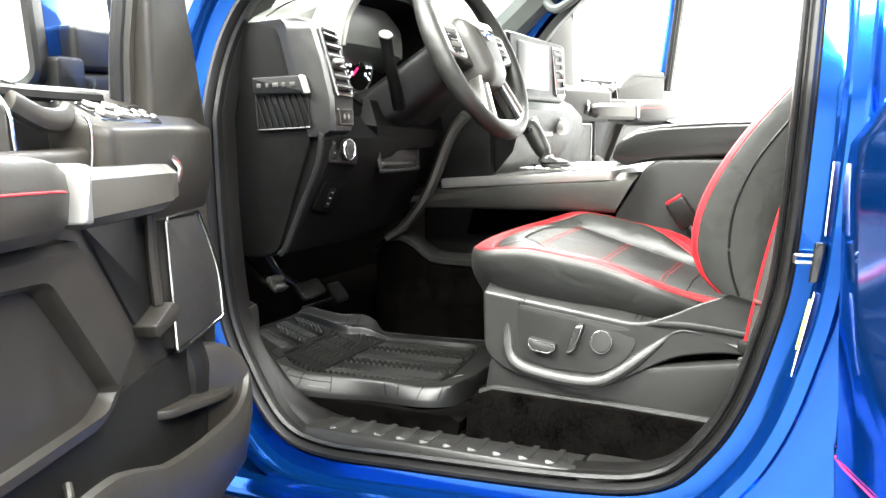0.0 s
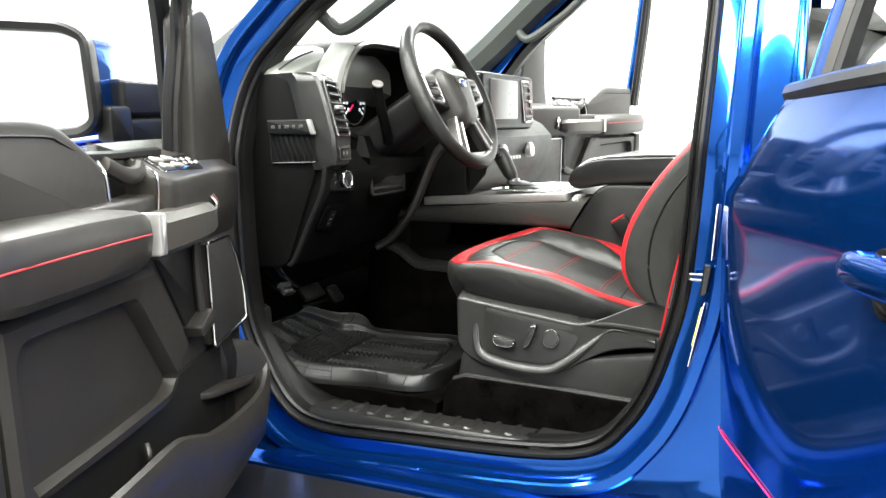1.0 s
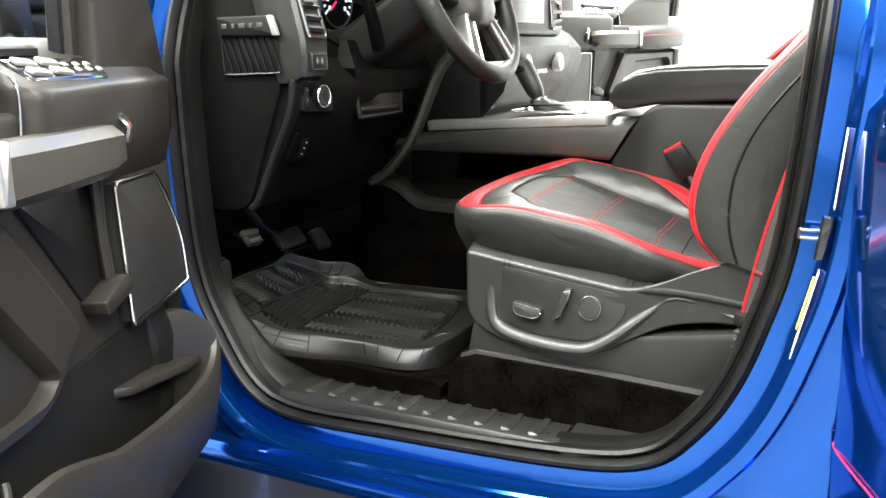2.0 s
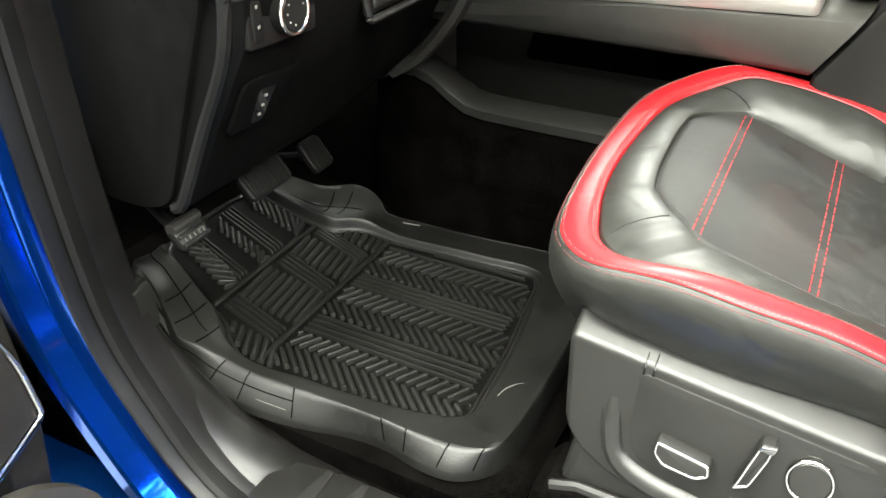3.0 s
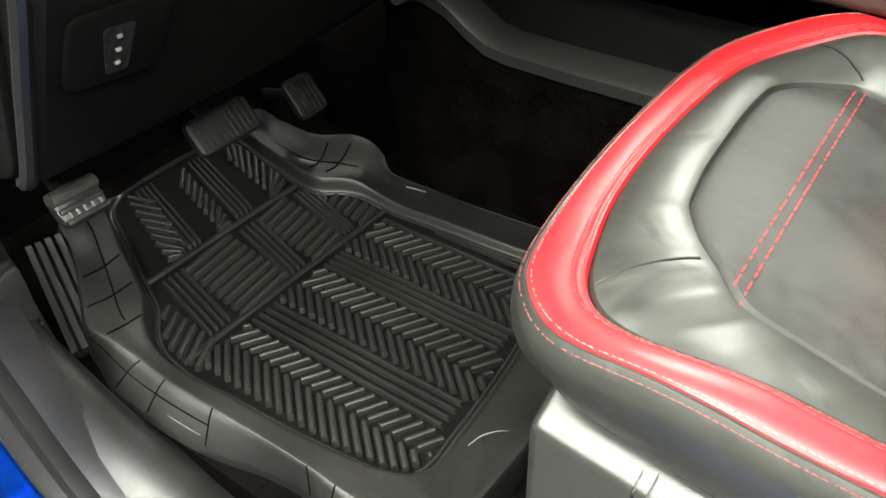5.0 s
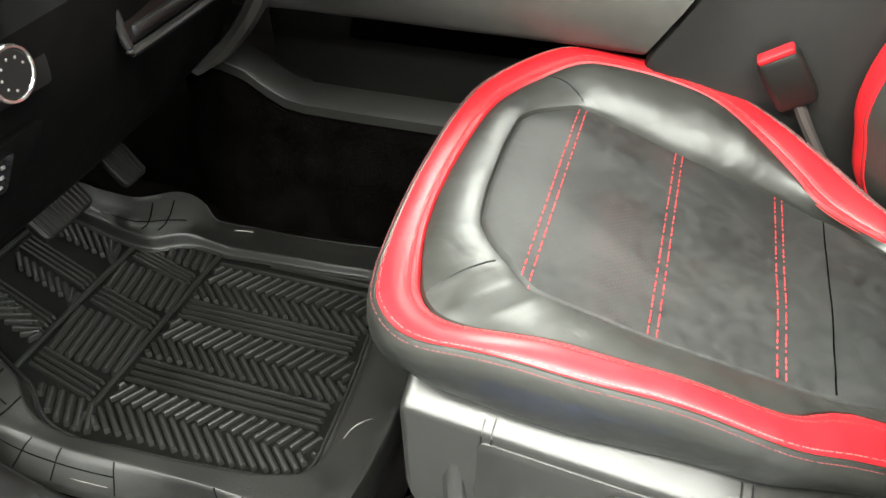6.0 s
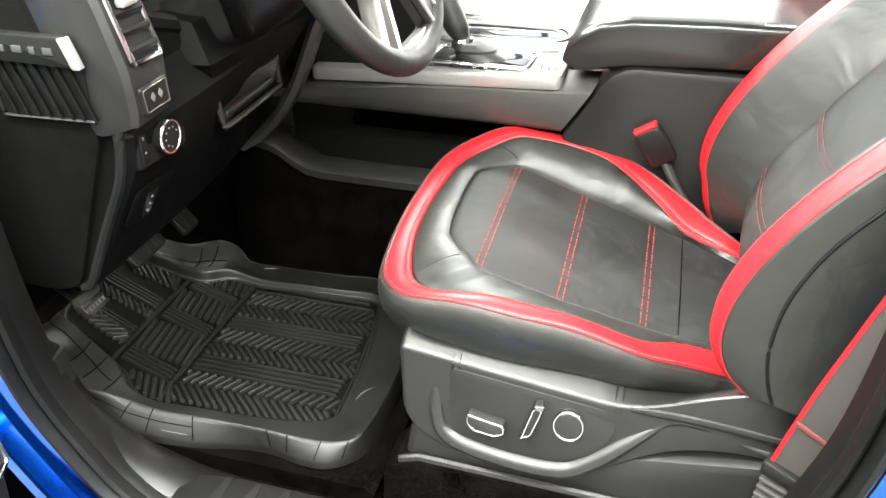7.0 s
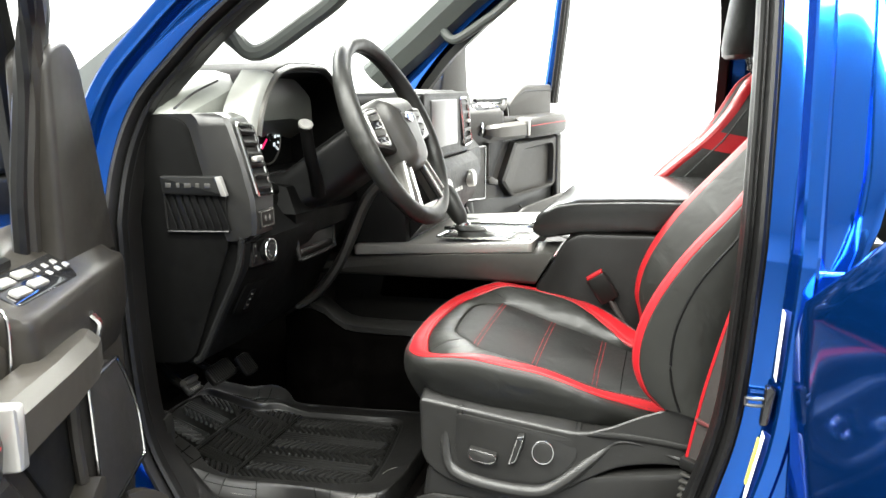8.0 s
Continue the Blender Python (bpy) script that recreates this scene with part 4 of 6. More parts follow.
# ---- dashboard ----
def loop(pts, r, n=6):
    return tube(pts, r, n, True, up=(1, 0.01, 0.02))


def vent(d, at, quad, slats, parent_name="air_vent", knob=True):
    """An air vent in a four-cornered bright frame: corners from upper left round to lower left."""
    q = [Vector(p) for p in quad]
    nrm = (q[1] - q[0]).cross(q[3] - q[0]).normalized()
    if nrm.x < 0:
        nrm = -nrm
    v = part(parent_name, put(loft([[p - nrm * 0.004 for p in q], [p - nrm * 0.03 for p in q]]), at), SEAL, d, "black air vent")
    part("vent_rim", put(loop([q[0].lerp(q[1], t) for t in (0.04, 0.5, 0.96)] + [q[1].lerp(q[2], t) for t in (0.03, 0.35, 0.65, 0.97)] + [q[2].lerp(q[3], t) for t in (0.04, 0.5, 0.96)] + [q[3].lerp(q[0], t) for t in (0.03, 0.35, 0.65, 0.97)], 0.0032, 8), at), CHROME, v, "bright chrome rim")
    for i in range(slats):
        t = (i + 0.7) / (slats + 0.4)
        a, b = q[0].lerp(q[3], t), q[1].lerp(q[2], t)
        a, b = a.lerp(b, 0.04), b.lerp(a, 0.04)
        rows = [[p + nrm * 0.002 + Vector((0, 0, 0.004)), p + nrm * 0.004, p + nrm * 0.002 - Vector((0, 0, 0.004)), p - nrm * 0.016 - Vector((0, 0, 0.001)), p - nrm * 0.016 + Vector((0, 0, 0.003))] for p in (a, b)]
        part("slat", put(loft(rows), at), PLASTIC, v)
    if knob:
        c = (q[0] + q[1] + q[2] + q[3]) / 4 + nrm * 0.005
        part("vent_knob", put(box(tuple(c), (0.012, 0.026, 0.009), 0.003), at), SILVER, v, "silver slider knob")
    return v


def dashboard():
    at = (-0.8, MID, 0.95)
    d = thing("dashboard", at, "black soft-skinned dashboard with chrome-rimmed air vents", "dashboard")
    own = lambda nm, bm, mat, par=None, lab="", sharp=32: part(nm, put(bm, at), mat, par or d, lab, sharp)
    secs = []
    for y, top, rear in ((1.001, 1.322, -0.70), (1.008, 1.331, -0.692), (1.04, 1.348, -0.68), (1.09, 1.367, -0.668), (1.13, 1.383, -0.66), (1.2, 1.395, -0.66), (1.35, 1.395, -0.66), (1.46, 1.375, -0.66), (1.52, 1.36, -0.64), (1.58, 1.352, -0.57), (1.9, 1.352, -0.55), (1.97, 1.35, -0.58), (2.3, 1.35, -0.62), (2.45, 1.335, -0.66), (2.47, 1.322, -0.68)):
        secs.append([(-1.03, y, 1.30), (-1.0, y, top - 0.03), (-0.93, y, top - 0.008), (-0.85, y, top), (rear - 0.06, y, top - 0.002), (rear - 0.025, y, top - 0.008), (rear - 0.004, y, top - 0.024), (rear, y, top - 0.05), (rear - 0.012, y, top - 0.10), (-0.80, y, 1.2), (-1.03, y, 1.15)])
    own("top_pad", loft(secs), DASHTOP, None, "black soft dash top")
    own("seam_line", tube(smooth_path([(-0.705, 1.003, 1.324), (-0.69, 1.04, 1.3485), (-0.675, 1.09, 1.368)], 4), 0.002, 6), SEAL)
    # end panel by the door
    endp = rounded([(-0.83, 1.30), (-0.73, 1.318), (-0.68, 1.305), (-0.64, 1.15), (-0.615, 1.115), (-0.70, 0.905), (-0.74, 0.893), (-0.86, 0.9)], [0.03, 0.02, 0.02, 0.03, 0.02, 0.02, 0.02, 0.02])
    plain = own
    moved = lambda bm, v: (bmesh.ops.translate(bm, verts=bm.verts, vec=Vector(v)), bm)[1]
    own = lambda nm, bm, mat, par=None, lab="", sharp=32: plain(nm, moved(bm, (0.024, 0.012, -0.004)), mat, par, lab, sharp)
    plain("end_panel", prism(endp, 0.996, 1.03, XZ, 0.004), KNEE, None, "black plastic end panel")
    ev = own("end_vent", prism(rounded([(-0.752, 1.20), (-0.640, 1.20), (-0.641, 1.131), (-0.749, 1.131)], 0.006), 0.9815, 0.986, XZ, 0.002), SEAL)
    own("vent_tray_rim", tube(smooth_path([(-0.7525, 0.981, 1.195), (-0.7505, 0.9805, 1.135), (-0.746, 0.9805, 1.1305), (-0.70, 0.9805, 1.131), (-0.638, 0.9805, 1.1325)], 4), 0.0018, 6), PLASTIC, ev)
    vp = own("vent_plate", prism(rounded([(-0.754, 1.222), (-0.644, 1.222), (-0.634, 1.19), (-0.751, 1.193)], 0.003), 0.972, 0.984, XZ, 0.003), DASH, ev, "dark plate with worn marks")
    own("plate_end", prism(rounded([(-0.652, 1.221), (-0.643, 1.222), (-0.633, 1.1905), (-0.642, 1.1905)], 0.002), 0.9705, 0.98, XZ, 0.001), SILVER, vp)
    for i, w in enumerate((0.010, 0.006, 0.012, 0.007, 0.011)):
        own("worn_mark", box((-0.738 + i * 0.018, 0.9715, 1.207), (w, 0.0012, 0.0075), 0.0005), GUNMETAL, vp)
    for i in range(8):
        x = -0.748 + i * 0.0138
        own("slat", tube([(x - 0.002, 0.9800, 1.19), (x + 0.016, 0.9800, 1.134)], 0.0030, 6, flat=0.5), KNEE, ev)
    own = plain
    # outer pod that carries the driver's side vent
    pod = []
    for z, xl, vl, vr in ((1.112, -0.625, (-0.594, 1.008), (-0.60, 1.064)), (1.122, -0.63, (-0.573, 1.005), (-0.575, 1.062)), (1.14, -0.634, (-0.569, 1.004), (-0.571, 1.062)), (1.178, -0.640, (-0.573, 1.008), (-0.573, 1.068)), (1.24, -0.652, (-0.588, 1.009), (-0.588, 1.067)), (1.295, -0.666, (-0.606, 1.010), (-0.606, 1.065)), (1.308, -0.672, (-0.614, 1.012), (-0.614, 1.064)), (1.316, -0.68, (-0.634, 1.014), (-0.634, 1.062))):
        pod.append([(xl, 0.998, z), (xl + 0.012, 0.9945, z), (vl[0] - 0.006, vl[1] - 0.006, z), (vl[0], vl[1], z), (vr[0], vr[1], z), (vr[0] - 0.02, vr[1] + 0.015, z), (-0.74, 1.09, z), (-0.74, 1.002, z)])
    own("vent_pod", loft(pod), SHIELD, None, "dark soft vent pod")
    vent(d, at, ((-0.602, 1.016, 1.299), (-0.600, 1.060, 1.294), (-0.570, 1.062, 1.183), (-0.570, 1.014, 1.185)), 6)
    pp = own("dimmer_panel", prism(rounded([(1.012, 1.160), (1.060, 1.161), (1.060, 1.130), (1.014, 1.130)], 0.004), -0.575, -0.5675, YZ, 0.002), PLASTIC)
    own("panel_rim", loop([(-0.5675, a, b) for a, b in rounded([(1.015, 1.157), (1.057, 1.158), (1.057, 1.133), (1.017, 1.133)], 0.003)], 0.0008), GUNMETAL, pp)
    for y in (1.03, 1.043):
        own("print_mark", prism(rounded([(y - 0.004, 1.146), (y, 1.1515), (y + 0.004, 1.146), (y, 1.1405)], 0.001), -0.5680, -0.5668, YZ), PALEWEAR, pp)
    # lower knee panel
    knee = []
    for y, dx in ((1.003, 0.0), (1.010, 0.006), (1.06, 0.008), (1.2, 0.008), (1.33, 0.0), (1.47, -0.02), (1.50, -0.04)):
        knee.append([(-0.60 + dx, y, 1.118), (-0.592 + dx, y, 1.108), (-0.598 + dx, y, 1.07), (-0.64 + dx, y, 0.995), (-0.682 + dx, y, 0.917), (-0.695 + dx, y, 0.903), (-0.74, y, 0.893), (-0.95, y, 0.93), (-0.95, y, 1.2), (-0.66, y, 1.2)])
    # under-dash shade is painted in by the darker skin
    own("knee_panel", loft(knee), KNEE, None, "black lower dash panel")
    own("knee_edge", tube(smooth_path([(-0.60, 1.004, 1.128), (-0.598, 1.001, 1.108), (-0.608, 1.000, 1.06), (-0.645, 1.000, 0.99), (-0.684, 1.000, 0.915), (-0.70, 1.002, 0.902)], 4), 0.006, 8), DASH)
    # light switch
    ls = own("light_panel", prism(rounded([(1.012, 1.119), (1.105, 1.108), (1.10, 1.060), (1.010, 1.066)], 0.006), -0.602, -0.588, YZ, 0.003), DASH)
    kn = own("light_knob", disc((-0.592, 1.058, 1.0885), (1, 0, 0), 0.0185, 0.016, 32, 0.003), DASH, ls)
    own("knob_rim", ring_round((-0.577, 1.058, 1.0885), (1, 0, 0), 0.0180, 0.0017), CHROME, kn, "bright chrome ring")
    for a in range(7):
        t = radians(40 * a + 20)
        own("print_mark", box((-0.5755, 1.058 + 0.011 * math.cos(t), 1.0885 + 0.011 * math.sin(t)), (0.0012, 0.0018, 0.0018), 0.0004), PALEWEAR, kn)
    own("small_key", box((-0.588, 1.0225, 1.091), (0.004, 0.012, 0.036), 0.001), DASH, ls)
    for z in (1.084, 1.100):
        own("print_mark", box((-0.5855, 1.0225, z), (0.001, 0.003, 0.003), 0.0004), PALEWEAR, ls)
    # small hatch with its slot, on the slope of the knee panel
    sl = lambda y, z, o: (-0.592 + 0.008 - (1.07 - z) * 0.545 - 0.006 + o, y, z)
    hatch = rounded([(1.02, 1.034), (1.10, 1.029), (1.088, 0.971), (1.018, 0.981)], 0.010)
    own("hatch", loft([[sl(a, b, 0.0) for a, b in hatch], [sl(a, b, 0.004) for a, b in hatch], [sl(a, b, 0.005) for a, b in inset_poly(hatch, 0.003)]]), KNEE)
    own("hatch_slot", loft([[sl(a, b, 0.004) for a, b in rounded([(1.042, 1.020), (1.066, 1.018), (1.063, 0.982), (1.046, 0.984)], 0.004)], [sl(a, b, 0.006) for a, b in rounded([(1.042, 1.020), (1.066, 1.018), (1.063, 0.982), (1.046, 0.984)], 0.004)]]), GLOSS)
    for z in (1.011, 1.001, 0.991):
        own("print_mark", box(sl(1.054, z, 0.0065), (0.0015, 0.004, 0.0026), 0.0005), PALEWEAR)
    # instrument hood
    arch = [(1.088, 1.19), (1.086, 1.29), (1.108, 1.342), (1.155, 1.388), (1.22, 1.402), (1.36, 1.402), (1.43, 1.36), (1.465, 1.30), (1.475, 1.16), (1.4, 1.13), (1.2, 1.15)]
    o = rounded(arch, 0.028, 4)
    hx = lambda a, b, x: (x - 0.055 * (1.4 - b), a, b)
    hood = [[hx(a, b, -0.80) for a, b in o], [hx(a, b, -0.62) for a, b in o], [hx(a, b, -0.607) for a, b in inset_poly(o, 0.003)], [hx(a, b, -0.602) for a, b in inset_poly(o, 0.010)], [hx(a, b, -0.604) for a, b in inset_poly(o, 0.020)], [hx(a, b, -0.615) for a, b in inset_poly(o, 0.026)], [hx(a, b, -0.755) for a, b in inset_poly(o, 0.036)]]
    own("instrument_hood", loft(hood, True, False), KNEE, None, "black instrument hood with a grey lip")
    own("hood_lip", tube([hx(a, b, -0.6025) for a, b in inset_poly(o, 0.011)][6:32], 0.008, 8, flat=0.7), GUNMETAL)
    own("hood_cheek", loft([[hx(y, z, -0.604 - dx) for y, z in smooth_path([(1.088 - dy, 1.225), (1.086 - dy, 1.295), (1.108 - dy, 1.342), (1.148 - dy * 0.6, 1.380 + dy * 0.3)], 4)] for dy, dx in ((-0.012, -0.002), (0.002, 0.0), (0.010, 0.004), (0.017, 0.014), (0.020, 0.05))], False, False), PALEPANEL, None, "pale grey side of the instrument hood")
    cl = own("instrument_panel", prism(inset_poly(o, 0.03), -0.775, -0.722, YZ), KNEE, None, "black instrument panel")
    for y in (1.185, 1.325):
        own("gauge_face", disc((-0.722, y, 1.262), (1, 0, 0), 0.056, 0.004, 40), KNEE, cl)
        own("gauge_ring", ring_round((-0.717, y, 1.262), (1, 0, 0), 0.056, 0.0022), GUNMETAL, cl)
        for k in range(17):
            a = radians(215 - k * 15.6)
            own("gauge_tick", box((-0.7165, y + 0.047 * math.cos(a), 1.262 + 0.047 * math.sin(a)), (0.0015, 0.0115 if k % 2 == 0 else 0.006, 0.0042), 0.0005, Euler((a, 0, 0)).to_matrix()), LITMARK, cl)
            if k % 2 == 0:
                own("gauge_numeral", box((-0.7165, y + 0.033 * math.cos(a), 1.262 + 0.033 * math.sin(a)), (0.0012, 0.0075, 0.008), 0.0005), LITMARK, cl)
        own("gauge_needle", box((-0.714, y - 0.014, 1.262 - 0.012), (0.0015, 0.036, 0.0045), 0.0006, Euler((radians(38), 0, 0)).to_matrix()), LITRED, cl, "lit red needle")
        own("needle_hub", disc((-0.718, y, 1.262), (1, 0, 0), 0.010, 0.008, 20, 0.002), GLOSS, cl)
    own("trip_screen", prism(rounded([(1.243, 1.295), (1.268, 1.295), (1.268, 1.225), (1.243, 1.225)], 0.004), -0.722, -0.7165, YZ), SCREENDIM, cl)
    # column cowl with stalk and start button
    cowl = []
    for x, y0, y1, z0, z1 in ((-0.47, 1.245, 1.375, 1.205, 1.29), (-0.50, 1.228, 1.39, 1.18, 1.29), (-0.56, 1.215, 1.40, 1.14, 1.25), (-0.62, 1.19, 1.42, 1.115, 1.205), (-0.70, 1.18, 1.44, 1.10, 1.19)):
        cowl.append([(x, a, b) for a, b in rounded([(y0, z1), (y1, z1), (y1, z0 + 0.02), (y1 - 0.03, z0), (y0 + 0.03, z0), (y0, z0 + 0.02)], 0.025, 4)])
    own("column_cowl", loft(cowl), DASH, None, "black steering column cowl")
    own("cowl_apron", loft([[(-0.60, 1.17, 1.18), (-0.60, 1.47, 1.17), (-0.66, 1.47, 1.18), (-0.66, 1.17, 1.19)], [(-0.585, 1.17, 1.13), (-0.575, 1.44, 1.12), (-0.66, 1.44, 1.13), (-0.66, 1.13, 1.14)], [(-0.59, 1.18, 1.085), (-0.59, 1.41, 1.085), (-0.66, 1.41, 1.09), (-0.66, 1.18, 1.09)]]), KNEE)
    own("start_button", disc((-0.572, 1.278, 1.165), (1, -0.2, 0.2), 0.014, 0.008, 28, 0.002), GLOSS)
    stk = own("turn_stalk", tube(smooth_path([(-0.552, 1.20, 1.165), (-0.545, 1.175, 1.20), (-0.541, 1.148, 1.245), (-0.537, 1.129, 1.29)], 5), [0.013] * 3 + [0.0125] * 3 + [0.0115] * 5 + [0.0112] * 4 + [0.0125], 12), KNEE, None, "black stalk with a pale tip")
    own("stalk_tip", disc((-0.5365, 1.1285, 1.29), (0.45, -0.45, 0.75), 0.0128, 0.006, 24, 0.002), PALEWEAR, stk, "pale grey stalk tip")
    own("shift_paddle", tube([(-0.50, 1.40, 1.27), (-0.47, 1.49, 1.26)], 0.008, 8), PLASTIC)
    # open tray under the column
    tr = own("coin_tray", prism(rounded([(1.185, 1.085), (1.36, 1.082), (1.35, 1.045), (1.19, 1.045)], 0.008), -0.64, -0.592, YZ, 0.004), SEAL, None, "shallow open tray")
    own("tray_lip", tube(smooth_path([(-0.592, 1.183, 1.080), (-0.590, 1.186, 1.048), (-0.588, 1.20, 1.043), (-0.588, 1.325, 1.043), (-0.590, 1.342, 1.049), (-0.598, 1.352, 1.09)], 5), 0.004, 8), PLASTIC, tr)
    own("tray_front", box((-0.594, 1.262, 1.056), (0.010, 0.13, 0.010), 0.003), PLASTIC, tr)
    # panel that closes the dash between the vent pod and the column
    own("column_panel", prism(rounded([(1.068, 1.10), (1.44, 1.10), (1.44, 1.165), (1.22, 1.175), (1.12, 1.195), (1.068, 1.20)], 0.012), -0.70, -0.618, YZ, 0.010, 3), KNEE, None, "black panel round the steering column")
    # middle of the dash
    own("centre_core", prism(rounded([(1.52, 1.345), (1.99, 1.345), (2.0, 1.10), (1.95, 0.99), (1.53, 0.99)], 0.03), -0.78, -0.50, YZ, 0.012), DASH)
    own("screen_surround", prism(rounded([(1.55, 1.34), (1.96, 1.34), (1.975, 1.20), (1.94, 1.185), (1.55, 1.185)], 0.018), -0.53, -0.462, YZ, 0.010, 3), DASH, None, "dark screen surround")
    own("touch_screen", prism(rounded([(1.605, 1.323), (1.815, 1.323), (1.815, 1.215), (1.605, 1.215)], 0.006), -0.464, -0.4585, YZ, 0.002), SCREEN, None, "grey touch screen switched off")
    vent(d, at, ((-0.462, 1.855, 1.325), (-0.462, 1.915, 1.325), (-0.458, 1.945, 1.21), (-0.458, 1.875, 1.205)), 5)
    vent(d, at, ((-0.475, 1.52, 1.33), (-0.470, 1.57, 1.33), (-0.466, 1.565, 1.215), (-0.470, 1.525, 1.215)), 5)
    led = [[(-0.56, y, 1.19), (-0.46, y, 1.185), (-0.44, y, 1.165), (-0.435, y, 1.14), (-0.455, y, 1.07), (-0.50, y, 1.02), (-0.60, y, 1.0)] for y in (1.55, 1.60, 1.9, 1.95)]
    own("control_bank", loft(led), DASH)
    for i in range(2):
        own("dial", disc((-0.442, 1.62 + 0.22 * i, 1.125), (1, 0, 0.1), 0.021, 0.02, 28, 0.003), SILVER, None, "silver rotary dial")
    for i in range(6):
        own("key", box((-0.444, 1.665 + i * 0.024, 1.14), (0.012, 0.019, 0.012), 0.002, Euler((0, radians(-8), 0)).to_matrix()), SILVER if i % 2 else GLOSS)
        own("key", box((-0.448, 1.665 + i * 0.024, 1.108), (0.012, 0.019, 0.012), 0.002, Euler((0, radians(-12), 0)).to_matrix()), SILVER)
    part_r = [[(-0.70, y, 1.25), (-0.60, y, 1.20), (-0.565, y, 1.16), (-0.56, y, 1.12), (-0.60, y, 1.02), (-0.66, y, 0.93), (-0.90, y, 0.92), (-0.90, y, 1.25)] for y in (1.93, 1.97, 2.42, 2.47)]
    own("glove_box", loft(part_r), DASH, None, "dark glove box front")
    own("brace", tube(smooth_path([(-0.535, 1.475, 1.155), (-0.575, 1.48, 1.11), (-0.64, 1.485, 0.98), (-0.70, 1.48, 0.905), (-0.745, 1.47, 0.875)], 5), 0.017, 8, flat=0.7), GUNMETAL, None, "grey side brace by the console")
    own("sensor_pod", box((-0.90, 1.10, 1.352), (0.05, 0.06, 0.02), 0.006), PLASTIC)
    return d


dashboard()


def steering_wheel():
    c = Vector((-0.440, 1.307, 1.273))
    ax = Vector((math.cos(radians(24)), 0, math.sin(radians(24))))
    up = Vector((-math.sin(radians(24)), 0, math.cos(radians(24))))
    sd = Vector((0, 1, 0))
    w = thing("steering_wheel", tuple(c), "black leather steering wheel with silver spokes and hub", "steering wheel")
    P3 = lambda a, b, k: tuple(c + sd * a + up * b + ax * k)
    own = lambda nm, bm, mat, par=None, lab="": part(nm, put(bm, c), mat, par or w, lab)
    R = 0.172
    rim = [c + (sd * math.cos(2 * math.pi * k / 64) + up * math.sin(2 * math.pi * k / 64) * 1.01) * R for k in range(64)]
    rad = [0.0165 + 0.0025 * max(0, math.cos(4 * math.pi * k / 64)) for k in range(64)]
    rm = own("rim", tube(rim, rad, 14, True, up=tuple(ax)), LEATHER, None, "black leather rim")
    own("rim_seam", tube([p + (c - p).normalized() * 0.0165 for p in rim], 0.0012, 5, True, up=tuple(ax)), SEAL, rm)
    hub = rounded([(-0.07, 0.06), (0.07, 0.06), (0.078, 0.02), (0.055, -0.07), (0.03, -0.085), (-0.03, -0.085), (-0.055, -0.07), (-0.078, 0.02)], 0.025, 5)
    hb = own("hub", loft([[P3(a, b, -0.03) for a, b in hub], [P3(a, b, 0.005) for a, b in hub], [P3(a, b, 0.018) for a, b in inset_poly(hub, 0.004)], [P3(a, b, 0.028) for a, b in inset_poly(hub, 0.014)], [P3(a, b, 0.034) for a, b in inset_poly(hub, 0.03)], [P3(a, b, 0.036) for a, b in inset_poly(hub, 0.045)]]), HUB, None, "dark grey airbag hub")
    ov = [(0.019 * math.cos(2 * math.pi * k / 24), 0.008 * math.sin(2 * math.pi * k / 24) + 0.01) for k in range(24)]
    own("oval_badge", prism(ov, 0.030, 0.0385, P3, 0.001), BADGE, hb, "plain blue oval badge")
    own("badge_rim", tube([P3(a * 1.06, (b - 0.01) * 1.1 + 0.01, 0.038) for a, b in ov], 0.0012, 5, True, up=tuple(ax)), CHROME, hb)
    for s in (-1, 1):
        sp = rounded([(s * 0.055, 0.045), (s * 0.12, 0.042), (s * 0.168, 0.03), (s * 0.168, -0.028), (s * 0.12, -0.03), (s * 0.06, -0.045)], 0.008)
        k = own("spoke", prism(sp, -0.02, 0.010, P3, 0.004), PLASTIC)
        own("switch_frame", tube([P3(a, b, 0.011) for a, b in rounded([(s * 0.085, 0.036), (s * 0.142, 0.032), (s * 0.142, -0.022), (s * 0.085, -0.03)], 0.008)], 0.003, 6, True, up=tuple(ax)), SILVER, k, "silver switch frame")
        for i in range(4):
            own("wheel_button", prism(rounded([(s * 0.092, 0.03 - i * 0.0145), (s * 0.135, 0.027 - i * 0.0135), (s * 0.135, 0.016 - i * 0.0135), (s * 0.092, 0.018 - i * 0.0145)], 0.002), 0.006, 0.0155, P3, 0.0015), GLOSS if i % 2 else GUNMETAL, k)
        lo = rounded([(s * 0.03, -0.07), (s * 0.058, -0.06), (s * 0.098, -0.138), (s * 0.066, -0.160)], 0.006)
        ls = own("lower_spoke", prism(lo, -0.015, 0.010, P3, 0.004), GUNMETAL, None, "dark metallic lower spoke")
        own("spoke_trim", tube([P3(a, b, 0.0105) for a, b in inset_poly(lo, 0.003)], 0.0028, 6, True, up=tuple(ax)), SILVER, ls, "satin silver trim")
        own("spoke_edge", tube([P3(s * 0.026, -0.078, 0.006), P3(s * 0.06, -0.155, 0.006)], 0.004, 8), PLASTIC)
    own("spoke_foot", prism(rounded([(-0.06, -0.15), (0.06, -0.15), (0.05, -0.172), (-0.05, -0.172)], 0.008), -0.012, 0.006, P3, 0.003), SILVER, None, "satin silver spoke foot")
    return w


steering_wheel()


